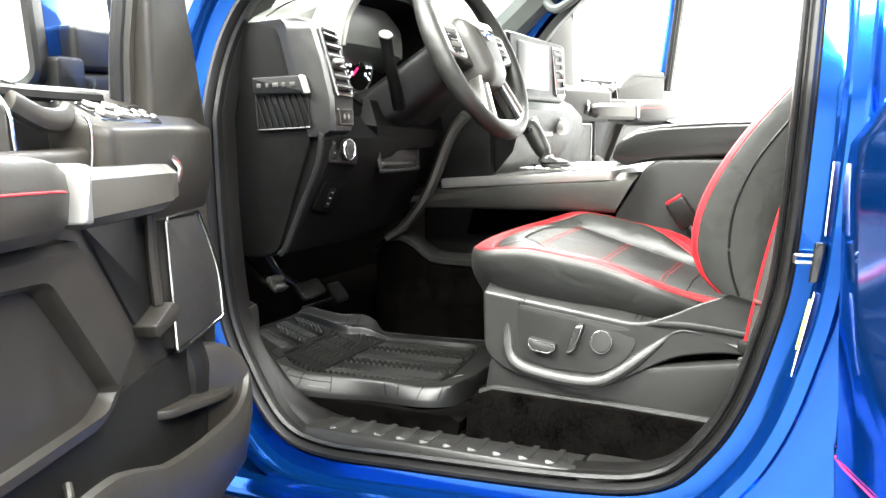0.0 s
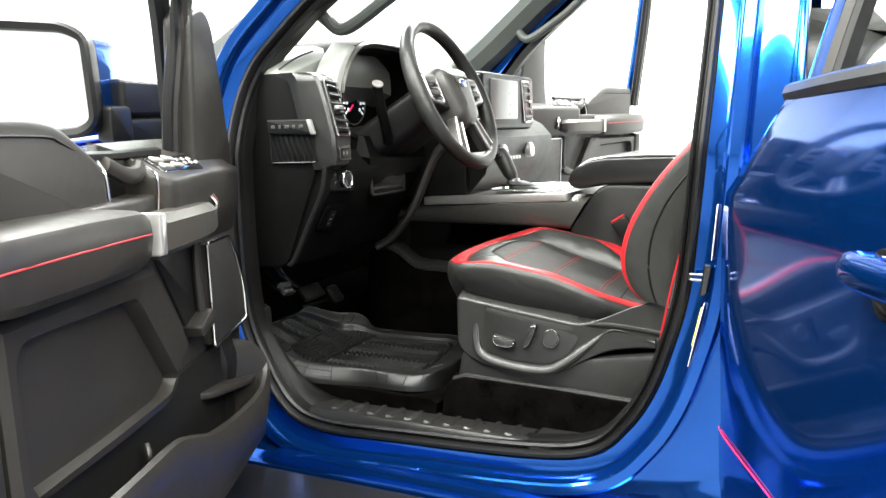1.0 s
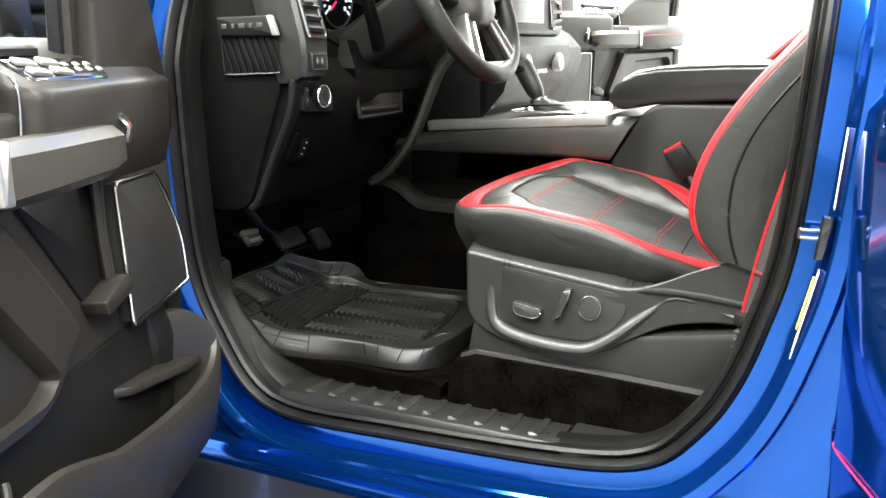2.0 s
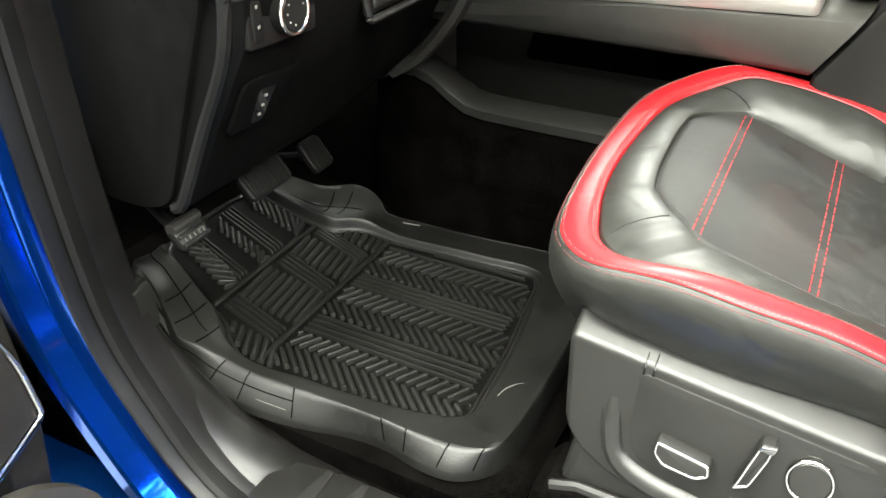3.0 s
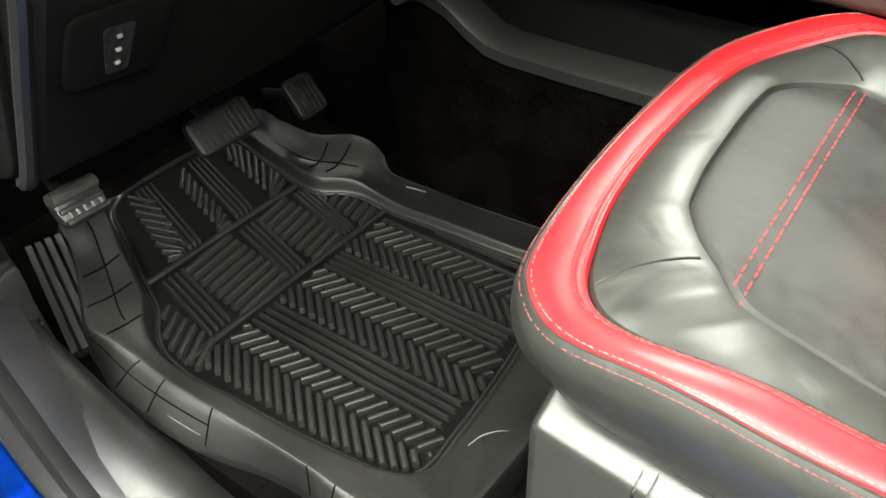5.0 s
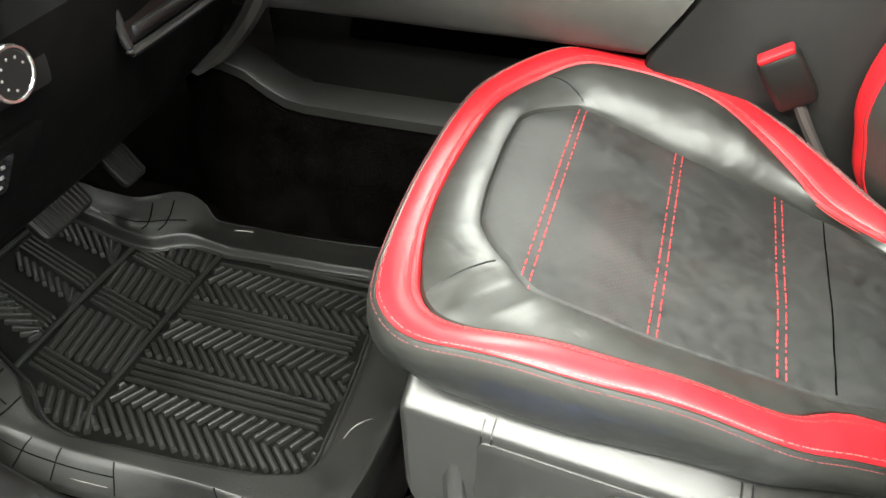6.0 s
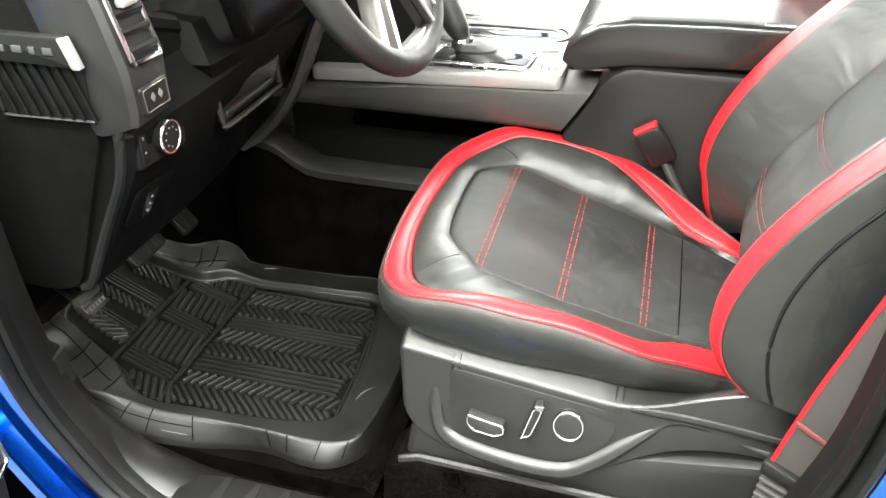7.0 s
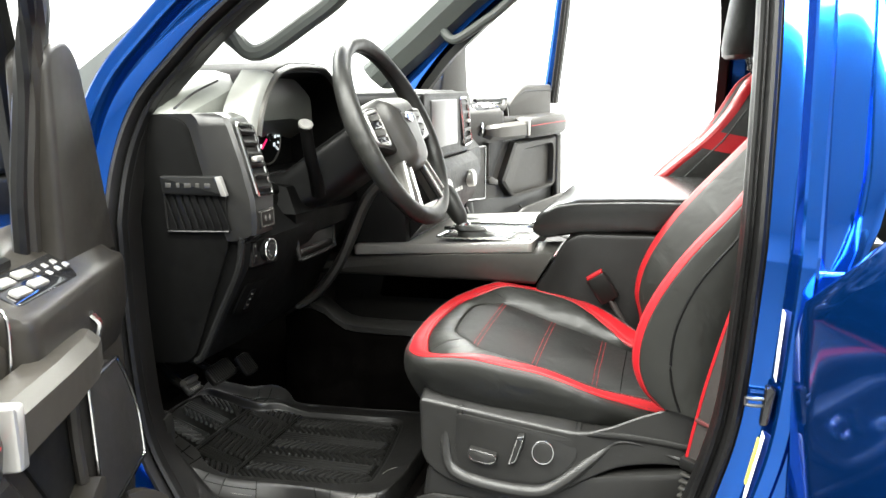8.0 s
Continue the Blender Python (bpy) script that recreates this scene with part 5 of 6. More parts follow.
def console():
    at = (-0.2, MID, 0.6)
    k = thing("centre_console", at, "black and metallic centre console with padded armrest lid", "console")
    own = lambda nm, bm, mat, par=None, lab="": part(nm, put(bm, at), mat, par or k, lab)
    rows = []
    for x, top, bot in ((-0.70, 0.980, 0.941), (-0.62, 0.985, 0.943), (-0.5, 0.998, 0.942), (-0.42, 1.006, 0.941), (-0.3, 1.012, 0.940), (-0.25, 1.014, 0.939), (-0.213, 1.018, 0.938)):
        back = 0.62 * bump(x, -0.26, -0.213)
        rows.append([(x + back * (z - 0.938), y, z) for y, z in ((1.56, bot), (1.516, bot), (1.509, bot + 0.004), (1.505, bot + 0.011), (1.498, top - 0.024), (1.501, top - 0.010), (1.512, top - 0.002), (1.56, top + 0.006))])
    own("side_trim", loft(rows), CONSOLE, None, "dark metallic side trim")
    tp = own("top_plate", prism(rounded([(-0.62, 1.505), (-0.215, 1.50), (-0.205, 1.95), (-0.62, 1.945)], 0.012), 1.008, 1.030, lambda a, b, c: (a, b, c - 0.02 * max(0, -0.42 - a) / 0.2), 0.004), SILVER, None, "satin silver top plate")
    own("shift_well", prism(rounded([(-0.425, 1.525), (-0.275, 1.522), (-0.27, 1.585), (-0.42, 1.592)], 0.008), 1.0285, 1.033, XY, 0.001), GLOSS, tp)
    own("well_rim", tube([(a, b, 1.0325) for a, b in rounded([(-0.43, 1.52), (-0.27, 1.517), (-0.265, 1.59), (-0.425, 1.597)], 0.01)], 0.0028, 6, True), CHROME, tp, "bright chrome rim")
    own("cup_slot", prism(rounded([(-0.42, 1.66), (-0.25, 1.652), (-0.235, 1.675), (-0.25, 1.715), (-0.42, 1.72)], 0.02), 1.028, 1.033, XY, 0.001), GLOSS, tp, "dark oval cup slot")
    own("cup_rim", tube([(a, b, 1.0335) for a, b in rounded([(-0.43, 1.652), (-0.25, 1.645), (-0.225, 1.675), (-0.245, 1.722), (-0.43, 1.728)], 0.02)], 0.003, 6, True), CHROME, tp)
    own("lift_bar", tube([(-0.44, 1.625, 1.034), (-0.235, 1.618, 1.034)], 0.008, 8, flat=0.6), CHROME, tp)
    own("lift_bar", tube([(-0.44, 1.755, 1.034), (-0.235, 1.75, 1.034)], 0.008, 8, flat=0.6), CHROME, tp)
    for i in range(3):
        own("print_slot", box((-0.25 + i * 0.012, 1.545, 1.0305), (0.003, 0.035, 0.003), 0.001), GLOSS, tp)
    for i in range(5):
        own("gear_mark", box((-0.385 + i * 0.018, 1.512, 1.0302), (0.006, 0.006, 0.0015), 0.0005), GLOSS, tp)
    # gear lever
    bt = [[(-0.345 + dx + r * math.cos(2 * math.pi * i / 16) * 1.5, 1.556 + r * math.sin(2 * math.pi * i / 16), z) for i in range(16)] for z, r, dx in ((1.03, 0.030, 0.0), (1.036, 0.028, -0.004), (1.042, 0.023, -0.012), (1.046, 0.024, -0.016), (1.054, 0.017, -0.026))]
    own("lever_boot", loft(bt), LEATHER, None, "wrinkled black leather boot")
    lv = own("gear_lever", tube(smooth_path([(-0.375, 1.56, 1.045), (-0.385, 1.562, 1.065), (-0.40, 1.566, 1.09), (-0.415, 1.57, 1.115), (-0.428, 1.572, 1.128)], 4), [0.010, 0.011, 0.012, 0.013, 0.016, 0.018, 0.019, 0.0195, 0.02, 0.0205, 0.021, 0.021, 0.021, 0.021, 0.021, 0.0205, 0.018], 12), LEATHER, None, "black leather gear lever")
    own("lever_collar", disc((-0.376, 1.560, 1.042), (-0.3, 0.03, 1), 0.0165, 0.016, 24, 0.002), CHROME, lv, "chrome collar")
    own("lever_cap", disc((-0.428, 1.572, 1.122), (0.2, -0.1, 1), 0.017, 0.012, 24, 0.003), CHROME, lv, "chrome lever cap")
    own("lever_button", box((-0.418, 1.550, 1.118), (0.016, 0.006, 0.012), 0.002), GLOSS, lv)
    # lower body, rail and dark cubby
    own("cubby_back", prism([(-0.72, 0.585), (-0.72, 0.97), (-0.19, 0.97), (-0.19, 0.585)], 1.62, 1.66, XZ), PLASTIC)
    own("cubby_net", prism(rounded([(-0.58, 0.94), (-0.22, 0.945), (-0.22, 0.87), (-0.60, 0.87)], 0.01), 1.605, 1.622, XZ, 0.003), CARPET)
    rail, skirt = [], []
    for x, z, y in ((-0.80, 0.86, 1.51), (-0.755, 0.888, 1.488), (-0.72, 0.891, 1.482), (-0.69, 0.880, 1.484), (-0.665, 0.857, 1.490), (-0.645, 0.842, 1.495), (-0.62, 0.836, 1.498), (-0.55, 0.834, 1.499), (-0.4, 0.834, 1.499), (-0.19, 0.834, 1.499)):
        rail.append([(x, 1.63, z - 0.075), (x, y + 0.052, z - 0.02), (x, y + 0.044, z - 0.001), (x, y + 0.038, z), (x, y + 0.008, z - 0.006), (x, y + 0.001, z - 0.011), (x, y + 0.001, z - 0.024), (x, y + 0.012, z - 0.03), (x, 1.63, z - 0.085)])
        skirt.append([(x, y + 0.006, z - 0.024), (x, y - 0.006, 0.70), (x, y - 0.02, 0.59), (x, 1.63, 0.59), (x, 1.63, z - 0.09)])
    own("lower_rail", loft(rail), SHIELD, None, "black plastic lower rail")
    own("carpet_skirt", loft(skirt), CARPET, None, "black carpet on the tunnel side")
    own("rear_box", prism(rounded([(-0.21, 0.6), (-0.209, 0.937), (-0.148, 1.036), (-0.12, 1.052), (0.45, 1.052), (0.45, 0.6)], [0.01, 0.006, 0.02, 0.02, 0.02, 0.01]), 1.502, 1.955, XZ, 0.010), PLASTIC, None, "black console box")
    lid = []
    for x, b, t in ((-0.215, 1.052, 1.066), (-0.208, 1.044, 1.085), (-0.19, 1.038, 1.10), (-0.165, 1.042, 1.114), (-0.12, 1.05, 1.121), (0.0, 1.056, 1.124), (0.38, 1.056, 1.124), (0.40, 1.058, 1.115)):
        lid.append([(x, a, c) for a, c in rounded([(1.505, b), (1.503, t - 0.004), (1.52, t), (1.94, t), (1.955, t - 0.004), (1.953, b)], 0.012, 3)])
    own("armrest_lid", loft(lid), LID, None, "black padded armrest lid")
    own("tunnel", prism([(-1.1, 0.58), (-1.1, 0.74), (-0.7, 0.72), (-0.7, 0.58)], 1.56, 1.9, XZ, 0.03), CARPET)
    return k


console()

# ---- doors ----
def front_door(mirror=False):
    th = 69 if not mirror else 75
    # x runs along the door from its hinge, y into the cab
    m = pose(-0.668, 0.809, 0.045, 0, 0, -th) @ Matrix.Diagonal((0.962, 0.962, 0.962, 1)) if not mirror else pose(-0.685, 2.60, 0.138, 0, 0, th)
    d = thing("front_door", m, "open blue front door with charcoal inner panel and " + ("armrest across the cab" if mirror else "side mirror"), "car door", "front doors")
    sg = -1 if mirror else 1
    F = lambda a, b, c: (a, sg * c, b)
    V = lambda p: (p[0], sg * p[1], p[2])

    def bar(pts, r, n=8, per=5, flat=1.0, up=(0, 1, 0)):
        return tube(smooth_path([V((u, c, z)) for u, z, c in pts], per), r, n, flat=flat, up=up)

    part("outer_skin", prism(rounded([(-0.03, 0.44), (0.88, 0.44), (0.95, 1.12), (-0.05, 1.12)], 0.05), -0.19, -0.11, F, 0.03, 3), PAINT, d, "blue painted outer skin")
    part("door_edge", prism(rounded([(-0.02, 0.50), (0.87, 0.50), (0.92, 1.14), (-0.02, 1.14)], 0.05), -0.12, -0.07, F, 0.008, 2), PAINT, d)
    base = rounded([(-0.005, 1.10), (0.2, 1.11), (0.40, 1.10), (0.90, 1.10), (0.90, 0.58), (0.25, 0.53), (0.08, 0.56), (0.02, 0.66), (-0.012, 0.80)], [0.01, 0.02, 0.02, 0.02, 0.05, 0.1, 0.1, 0.05, 0.05])
    ip = part("inner_panel", prism(base, -0.09, -0.018, F, 0.010, 3), GREY, d, "charcoal plastic inner panel")
    # padded upper part behind the grab recess
    up = rounded([(0.478, 1.148), (0.515, 1.172), (0.60, 1.215), (0.66, 1.224), (0.90, 1.223), (0.90, 1.05), (0.474, 1.06)], [0.01, 0.05, 0.06, 0.05, 0.01, 0.01, 0.01], 4)
    part("upper_pad", prism(up, -0.10, -0.036, F, 0.018, 4), GREY, d, "charcoal soft upper pad")
    part("pad_groove", bar([(0.52, 1.158, -0.040), (0.60, 1.187, -0.0365), (0.655, 1.196, -0.0355), (0.90, 1.198, -0.0355)], 0.002), SEAL, d)
    # switch pod, a box with a level top and a facet towards the grab recess
    pod = []
    for u, top, front in ((-0.004, 1.122, -0.012), (0.004, 1.128, -0.003), (0.02, 1.129, 0.0), (0.18, 1.128, 0.006), (0.335, 1.1255, 0.010), (0.352, 1.125, 0.009), (0.360, 1.126, 0.002), (0.364, 1.128, -0.02), (0.366, 1.13, -0.05)):
        pod.append([V((u, -0.125, top + 0.056)), V((u, -0.06, top + 0.035)), V((u, front - 0.016, top + 0.004)), V((u, front - 0.005, top)), V((u, front - 0.001, top - 0.005)), V((u, front, top - 0.014)), V((u, front - 0.001, 1.06)), V((u, min(front - 0.012, -0.006), 1.02)), V((u, -0.02, 0.995)), V((u, -0.10, 0.995))])
    part("switch_pod", loft(pod), GREY, d, "charcoal switch pod", 40)
    sp = part("switch_plate", prism(rounded([(0.13, -0.050), (0.335, -0.052), (0.338, -0.012), (0.17, -0.008)], 0.012), 1.134, 1.1395, lambda a, b, c: (a, sg * b, c + 0.006 - 0.62 * (b + 0.03)), 0.002), GLOSS, d)
    for u, v in ((0.305, -0.022), (0.305, -0.039), (0.258, -0.022), (0.258, -0.039)):
        part("window_switch", box(V((u, v, 1.1478 - 0.62 * (v + 0.03))), (0.038, 0.013, 0.006), 0.002, Euler((radians(-30 * sg), radians(-5), 0)).to_matrix()), SILVER, sp, "silver window rocker switch")
    for i in range(6):
        part("small_button", box(V((0.222 - 0.013 * i, -0.038 + 0.010 * (i % 2), 1.1500 - 0.0062 * (i % 2))), (0.009, 0.008, 0.003), 0.001, Euler((radians(-30 * sg), 0, 0)).to_matrix()), SILVER, sp)
    # grab recess between two bright strips
    part("grab_lip", bar([(0.358, 1.143, -0.046), (0.39, 1.134, -0.036), (0.43, 1.135, -0.036), (0.466, 1.152, -0.048)], 0.014, 10, flat=0.8), GREY, d)
    part("grab_recess", prism(rounded([(0.352, 1.145), (0.475, 1.155), (0.48, 1.06), (0.36, 1.05)], 0.008), -0.095, -0.066, F, 0.003), PLASTIC, d)
    part("bright_strip", bar([(0.470, 1.158, -0.056), (0.476, 1.14, -0.042), (0.480, 1.11, -0.037), (0.478, 1.078, -0.035)], 0.0024), CHROME, d, "thin chrome strip")
    part("bright_strip", bar([(0.350, 1.146, -0.040), (0.362, 1.132, -0.016), (0.367, 1.10, -0.012), (0.373, 1.06, -0.014)], 0.0018), CHROME, d, "thin chrome strip")
    # armrest with its red seam
    arm = []
    for u, top, bot, nn in ((0.508, 1.084, 1.02, 0.03), (0.52, 1.09, 1.012, 0.042), (0.56, 1.094, 1.008, 0.05), (0.70, 1.099, 1.01, 0.055), (0.84, 1.10, 1.012, 0.052), (0.88, 1.098, 1.015, 0.045), (0.90, 1.09, 1.02, 0.03)):
        arm.append([V((u, -0.03, top + 0.004)), V((u, nn - 0.024, top + 0.001)), V((u, nn - 0.010, top - 0.004)), V((u, nn - 0.003, top - 0.014)), V((u, nn, top - 0.034)), V((u, nn - 0.004, bot + 0.016)), V((u, nn - 0.014, bot + 0.004)), V((u, -0.03, bot))])
    part("armrest", loft(arm), GREY, d, "black padded leather armrest")
    part("armrest_seam", bar([(0.512, 1.057, 0.0365), (0.56, 1.061, 0.0495), (0.70, 1.065, 0.054), (0.84, 1.066, 0.051), (0.885, 1.064, 0.043)], 0.0013, 6), REDTHREAD, d, "red stitched seam")
    # pull handle
    han = []
    for u, top, bot, nn in ((0.205, 1.072, 1.032, 0.012), (0.225, 1.076, 1.022, 0.03), (0.27, 1.078, 1.018, 0.04), (0.36, 1.079, 1.017, 0.044), (0.488, 1.08, 1.016, 0.044)):
        han.append([V((u, -0.005, top)), V((u, nn - 0.014, top)), V((u, nn, top - 0.012)), V((u, nn, bot + 0.012)), V((u, nn - 0.014, bot)), V((u, -0.005, bot + 0.006))])
    ph = part("pull_handle", loft(han), HANDLE, d, "dark metallic pull handle")
    part("handle_cap", prism(rounded([(0.484, 1.084), (0.508, 1.087), (0.507, 1.024), (0.487, 1.022)], 0.004), -0.005, 0.049, F, 0.005), SILVER, ph, "bright silver end cap")
    part("release_cup", prism(rounded([(0.168, 1.095), (0.20, 1.095), (0.20, 1.035), (0.165, 1.04)], 0.012), -0.02, 0.004, F, 0.003), SEAL, d)
    part("release_lever", bar([(0.185, 1.085, 0.006), (0.176, 1.07, 0.012), (0.178, 1.05, 0.008)], 0.005, 8), CHROME, d, "chrome release lever")
    # recess under the handle
    part("handle_recess", prism(rounded([(0.215, 1.02), (0.40, 1.01), (0.29, 0.868), (0.215, 0.878)], 0.006), -0.03, -0.013, F, 0.003), PLASTIC, d)
    part("recess_post", bar([(0.245, 1.01, -0.004), (0.243, 0.95, -0.006), (0.24, 0.885, -0.004)], 0.008, 8), GREY, d)
    part("recess_ledge", prism(rounded([(0.212, 0.878), (0.232, 0.888), (0.292, 0.868), (0.285, 0.848), (0.22, 0.86)], 0.005), -0.02, 0.016, F, 0.004), GREY, d)
    # raised frame round the lower field
    fo = rounded([(0.452, 1.004), (0.60, 1.006), (0.845, 1.006), (0.835, 0.79), (0.60, 0.785), (0.42, 0.785), (0.335, 0.855)], [0.008, 0.02, 0.01, 0.03, 0.03, 0.02, 0.01])
    fi = rounded([(0.522, 0.960), (0.60, 0.964), (0.808, 0.972), (0.797, 0.80), (0.60, 0.793), (0.44, 0.792), (0.400, 0.812)], [0.012, 0.02, 0.03, 0.03, 0.03, 0.02, 0.012])
    n = len(fo)
    part("lower_frame", loft([[V((u, -0.02, z)) for u, z in fo], [V((u, 0.006, z)) for u, z in inset_poly(fo, 0.002)], [V((u, 0.014, z)) for u, z in inset_poly(fo, 0.012)], [V((u, 0.012, z)) for u, z in inset_poly(fi, -0.008)], [V((u, -0.008, z)) for u, z in fi], [V((u, -0.022, z)) for u, z in fi]], True, False), GREY, d)
    part("lower_field", prism(inset_poly(fi, -0.004), -0.03, -0.010, F), GREY, d)
    part("rear_band", prism(rounded([(0.848, 1.012), (0.905, 1.012), (0.905, 0.60), (0.838, 0.60)], 0.006), -0.03, 0.012, F, 0.012, 3), GREY, d)
    # speaker
    spk = rounded([(0.214, 1.002), (0.100, 1.001), (0.066, 0.96), (0.026, 0.893), (0.018, 0.820), (0.204, 0.808)], [0.008, 0.008, 0.02, 0.03, 0.008, 0.008])
    sk = part("speaker_grille", prism(inset_poly(spk, 0.003), -0.02, 0.004, F, 0.003), SPEAKER, d, "dark perforated speaker cover")
    part("speaker_rim", tube([V((u, 0.004, z)) for u, z in spk], 0.0026, 8, True, up=(0, 1, 0)), CHROME, sk, "bright chrome rim")
    # map pocket: a wall that stands out from the panel
    rim = [(0.10, 0.795, -0.01), (0.06, 0.785, 0.02), (0.035, 0.755, 0.043), (0.045, 0.72, 0.052), (0.10, 0.692, 0.055), (0.22, 0.69, 0.052), (0.33, 0.698, 0.046), (0.37, 0.708, 0.043), (0.43, 0.728, 0.042), (0.49, 0.741, 0.043), (0.64, 0.750, 0.05), (0.77, 0.756, 0.052), (0.90, 0.758, 0.05)]
    path = smooth_path(rim, 5)
    wall = []
    for p in path:
        u, z, nn = p
        low = 0.545 + 0.02 * math.cos(u * 7)
        wall.append([V((u, nn - 0.022, z - 0.03)), V((u, nn - 0.018, z - 0.006)), V((u, nn - 0.010, z)), V((u, nn - 0.002, z - 0.004)), V((u, nn + 0.003, z - 0.016)), V((u + 0.006, nn + 0.004, z - 0.05)), V((u + 0.02, nn - 0.006, low + 0.03)), V((u + 0.03, nn - 0.03, low)), V((u + 0.03, -0.08, low - 0.01))])
    part("map_pocket", loft(wall, False, False), GREY, d, "charcoal map pocket wall")
    part("pocket_liner", prism(rounded([(0.05, 0.80), (0.25, 0.80), (0.45, 0.79), (0.90, 0.79), (0.90, 0.57), (0.10, 0.57)], 0.02), -0.022, -0.012, F, 0.002), PLASTIC, d)
    part("pocket_floor", prism(rounded([(0.06, -0.05), (0.90, -0.05), (0.90, 0.04), (0.12, 0.04)], 0.02), 0.575, 0.585, lambda a, b, c: (a, sg * b, c), 0.002), PLASTIC, d)
    part("bottle_ledge", prism(rounded([(0.262, -0.03), (0.235, 0.006), (0.10, 0.032), (0.05, 0.03), (0.05, -0.03)], 0.012), 0.722, 0.736, lambda a, b, c: (a, sg * b, c - 0.12 * (0.25 - a)), 0.004), GREY, d)
    part("bottle_bulge", bar([(0.11, 0.80, -0.02), (0.105, 0.76, -0.012), (0.10, 0.72, -0.015), (0.1, 0.64, -0.02)], 0.03, 12, flat=0.6), PLASTIC, d)
    part("pocket_clip", bar([(0.50, 0.742, 0.0), (0.51, 0.728, 0.008), (0.505, 0.715, 0.002)], 0.005, 8), GREY, d)
    # window channel, corner cover and the pillar of the frame
    for k, (off, r) in enumerate(((0.0, 0.014), (-0.022, 0.011), (0.024, 0.010))):
        fr = smooth_path([(0.162 + off, -0.07, 1.12), (0.154 + off, -0.065, 1.25), (0.136 + off, -0.05, 1.40), (0.160 + off * 0.8, -0.03, 1.47), (0.28 + off * 0.6, 0.0, 1.56), (0.5, 0.03 + off * 0.3, 1.68), (0.7, 0.05, 1.73 + off * 0.4), (0.86, 0.05, 1.72), (0.93 - off, 0.02, 1.6), (0.95 - off, -0.05, 1.14)], 5)
        part("window_frame", tube([V(p) for p in fr], r, 8), (GREY, PILLAR, SEAL)[k], d, "" if k else "charcoal window channel")
    part("corner_cover", prism(rounded([(-0.055, 1.12), (0.155, 1.135), (0.135, 1.415), (0.065, 1.43), (0.025, 1.40), (-0.025, 1.24)], [0.01, 0.01, 0.03, 0.03, 0.05, 0.1], 5), -0.085, -0.03, F, 0.010, 3), GREY, d, "charcoal corner cover")
    sash = [(0.0, 1.12, -0.13), (0.04, 1.28, -0.12), (0.13, 1.43, -0.09), (0.25, 1.56, -0.06), (0.45, 1.69, -0.02), (0.7, 1.755, 0.0), (0.92, 1.72, 0.0), (0.97, 1.5, -0.04), (0.98, 1.14, -0.1)]
    part("frame_skin", bar(sash, 0.02, 8, 5), PAINT if mirror else PLASTIC, d)
    g = part("window_glass", prism([(0.26, 1.12), (0.94, 1.12), (0.94, 1.165), (0.26, 1.19)], -0.062, -0.057, F), GLASS, d)
    g.visible_shadow = False
    part("belt_strip", bar([(0.25, 1.165, -0.06), (0.5, 1.165, -0.062), (0.95, 1.18, -0.062)], 0.008, 6), SEAL, d)
    if not mirror:
        inv = m.inverted()

        def mir(nm, bm, mat, parent, lab=""):
            bmesh.ops.transform(bm, matrix=inv, verts=bm.verts)
            return part(nm, bm, mat, parent, lab)

        # the head turns with the door: its face looks outwards
        def head(c, a, b):
            w = a - 0.722
            z = 1.174 + (b - 1.174) * (1 - 0.7 * w)
            return (-0.93 + 0.93 * w + 0.36 * (c + 0.93), 0.722 + 0.36 * w - 0.93 * (c + 0.93), z)

        rect = rounded([(0.40, 1.385), (0.66, 1.402), (0.712, 1.385), (0.722, 1.215), (0.69, 1.19), (0.44, 1.165), (0.39, 1.2)], [0.03, 0.02, 0.03, 0.02, 0.03, 0.03, 0.03])
        frame_ = [[head(c, a, b) for a, b in inset_poly(rect, k)] for c, k in ((-0.97, 0.01), (-0.95, 0.0), (-0.925, 0.0), (-0.918, 0.006), (-0.922, 0.018), (-0.935, 0.022))]
        mm = mir("side_mirror", loft(frame_, True, False), PLASTIC, d, "black mirror frame")
        mir("mirror_glass", prism(inset_poly(rect, 0.02), -0.94, -0.932, lambda a, b, c: head(c, a, b)), MIRROR, mm, "flat mirror glass reflecting the white hall")
        cap = [[head(x, 0.56 + (a - 0.56) * k + dy, 1.28 + (b - 1.28) * k) for a, b in rect] for x, k, dy in ((-0.955, 0.99, 0.0), (-0.99, 0.97, 0.006), (-1.04, 0.90, 0.016), (-1.08, 0.76, 0.022), (-1.11, 0.45, 0.022))]
        mir("mirror_cap", loft(cap), PAINT, mm, "blue painted mirror cap")
        mir("mirror_arm", prism(rounded([(0.777, 1.305), (0.920, 1.302), (0.920, 1.232), (0.777, 1.228)], 0.01), -0.985, -0.925, YZ, 0.01, 3), PLASTIC, mm)
        mir("mirror_foot", prism(rounded([(0.787, 1.225), (0.915, 1.229), (0.910, 1.160), (0.790, 1.165)], 0.01), -0.98, -0.925, YZ, 0.01, 3), PLASTIC, mm)
        mir("arm_joint", prism(rounded([(0.735, 1.250), (0.790, 1.250), (0.795, 1.170), (0.735, 1.180)], 0.01), -0.96, -0.915, YZ, 0.008, 2), PLASTIC, mm)
    return d


front_door()
front_door(True)


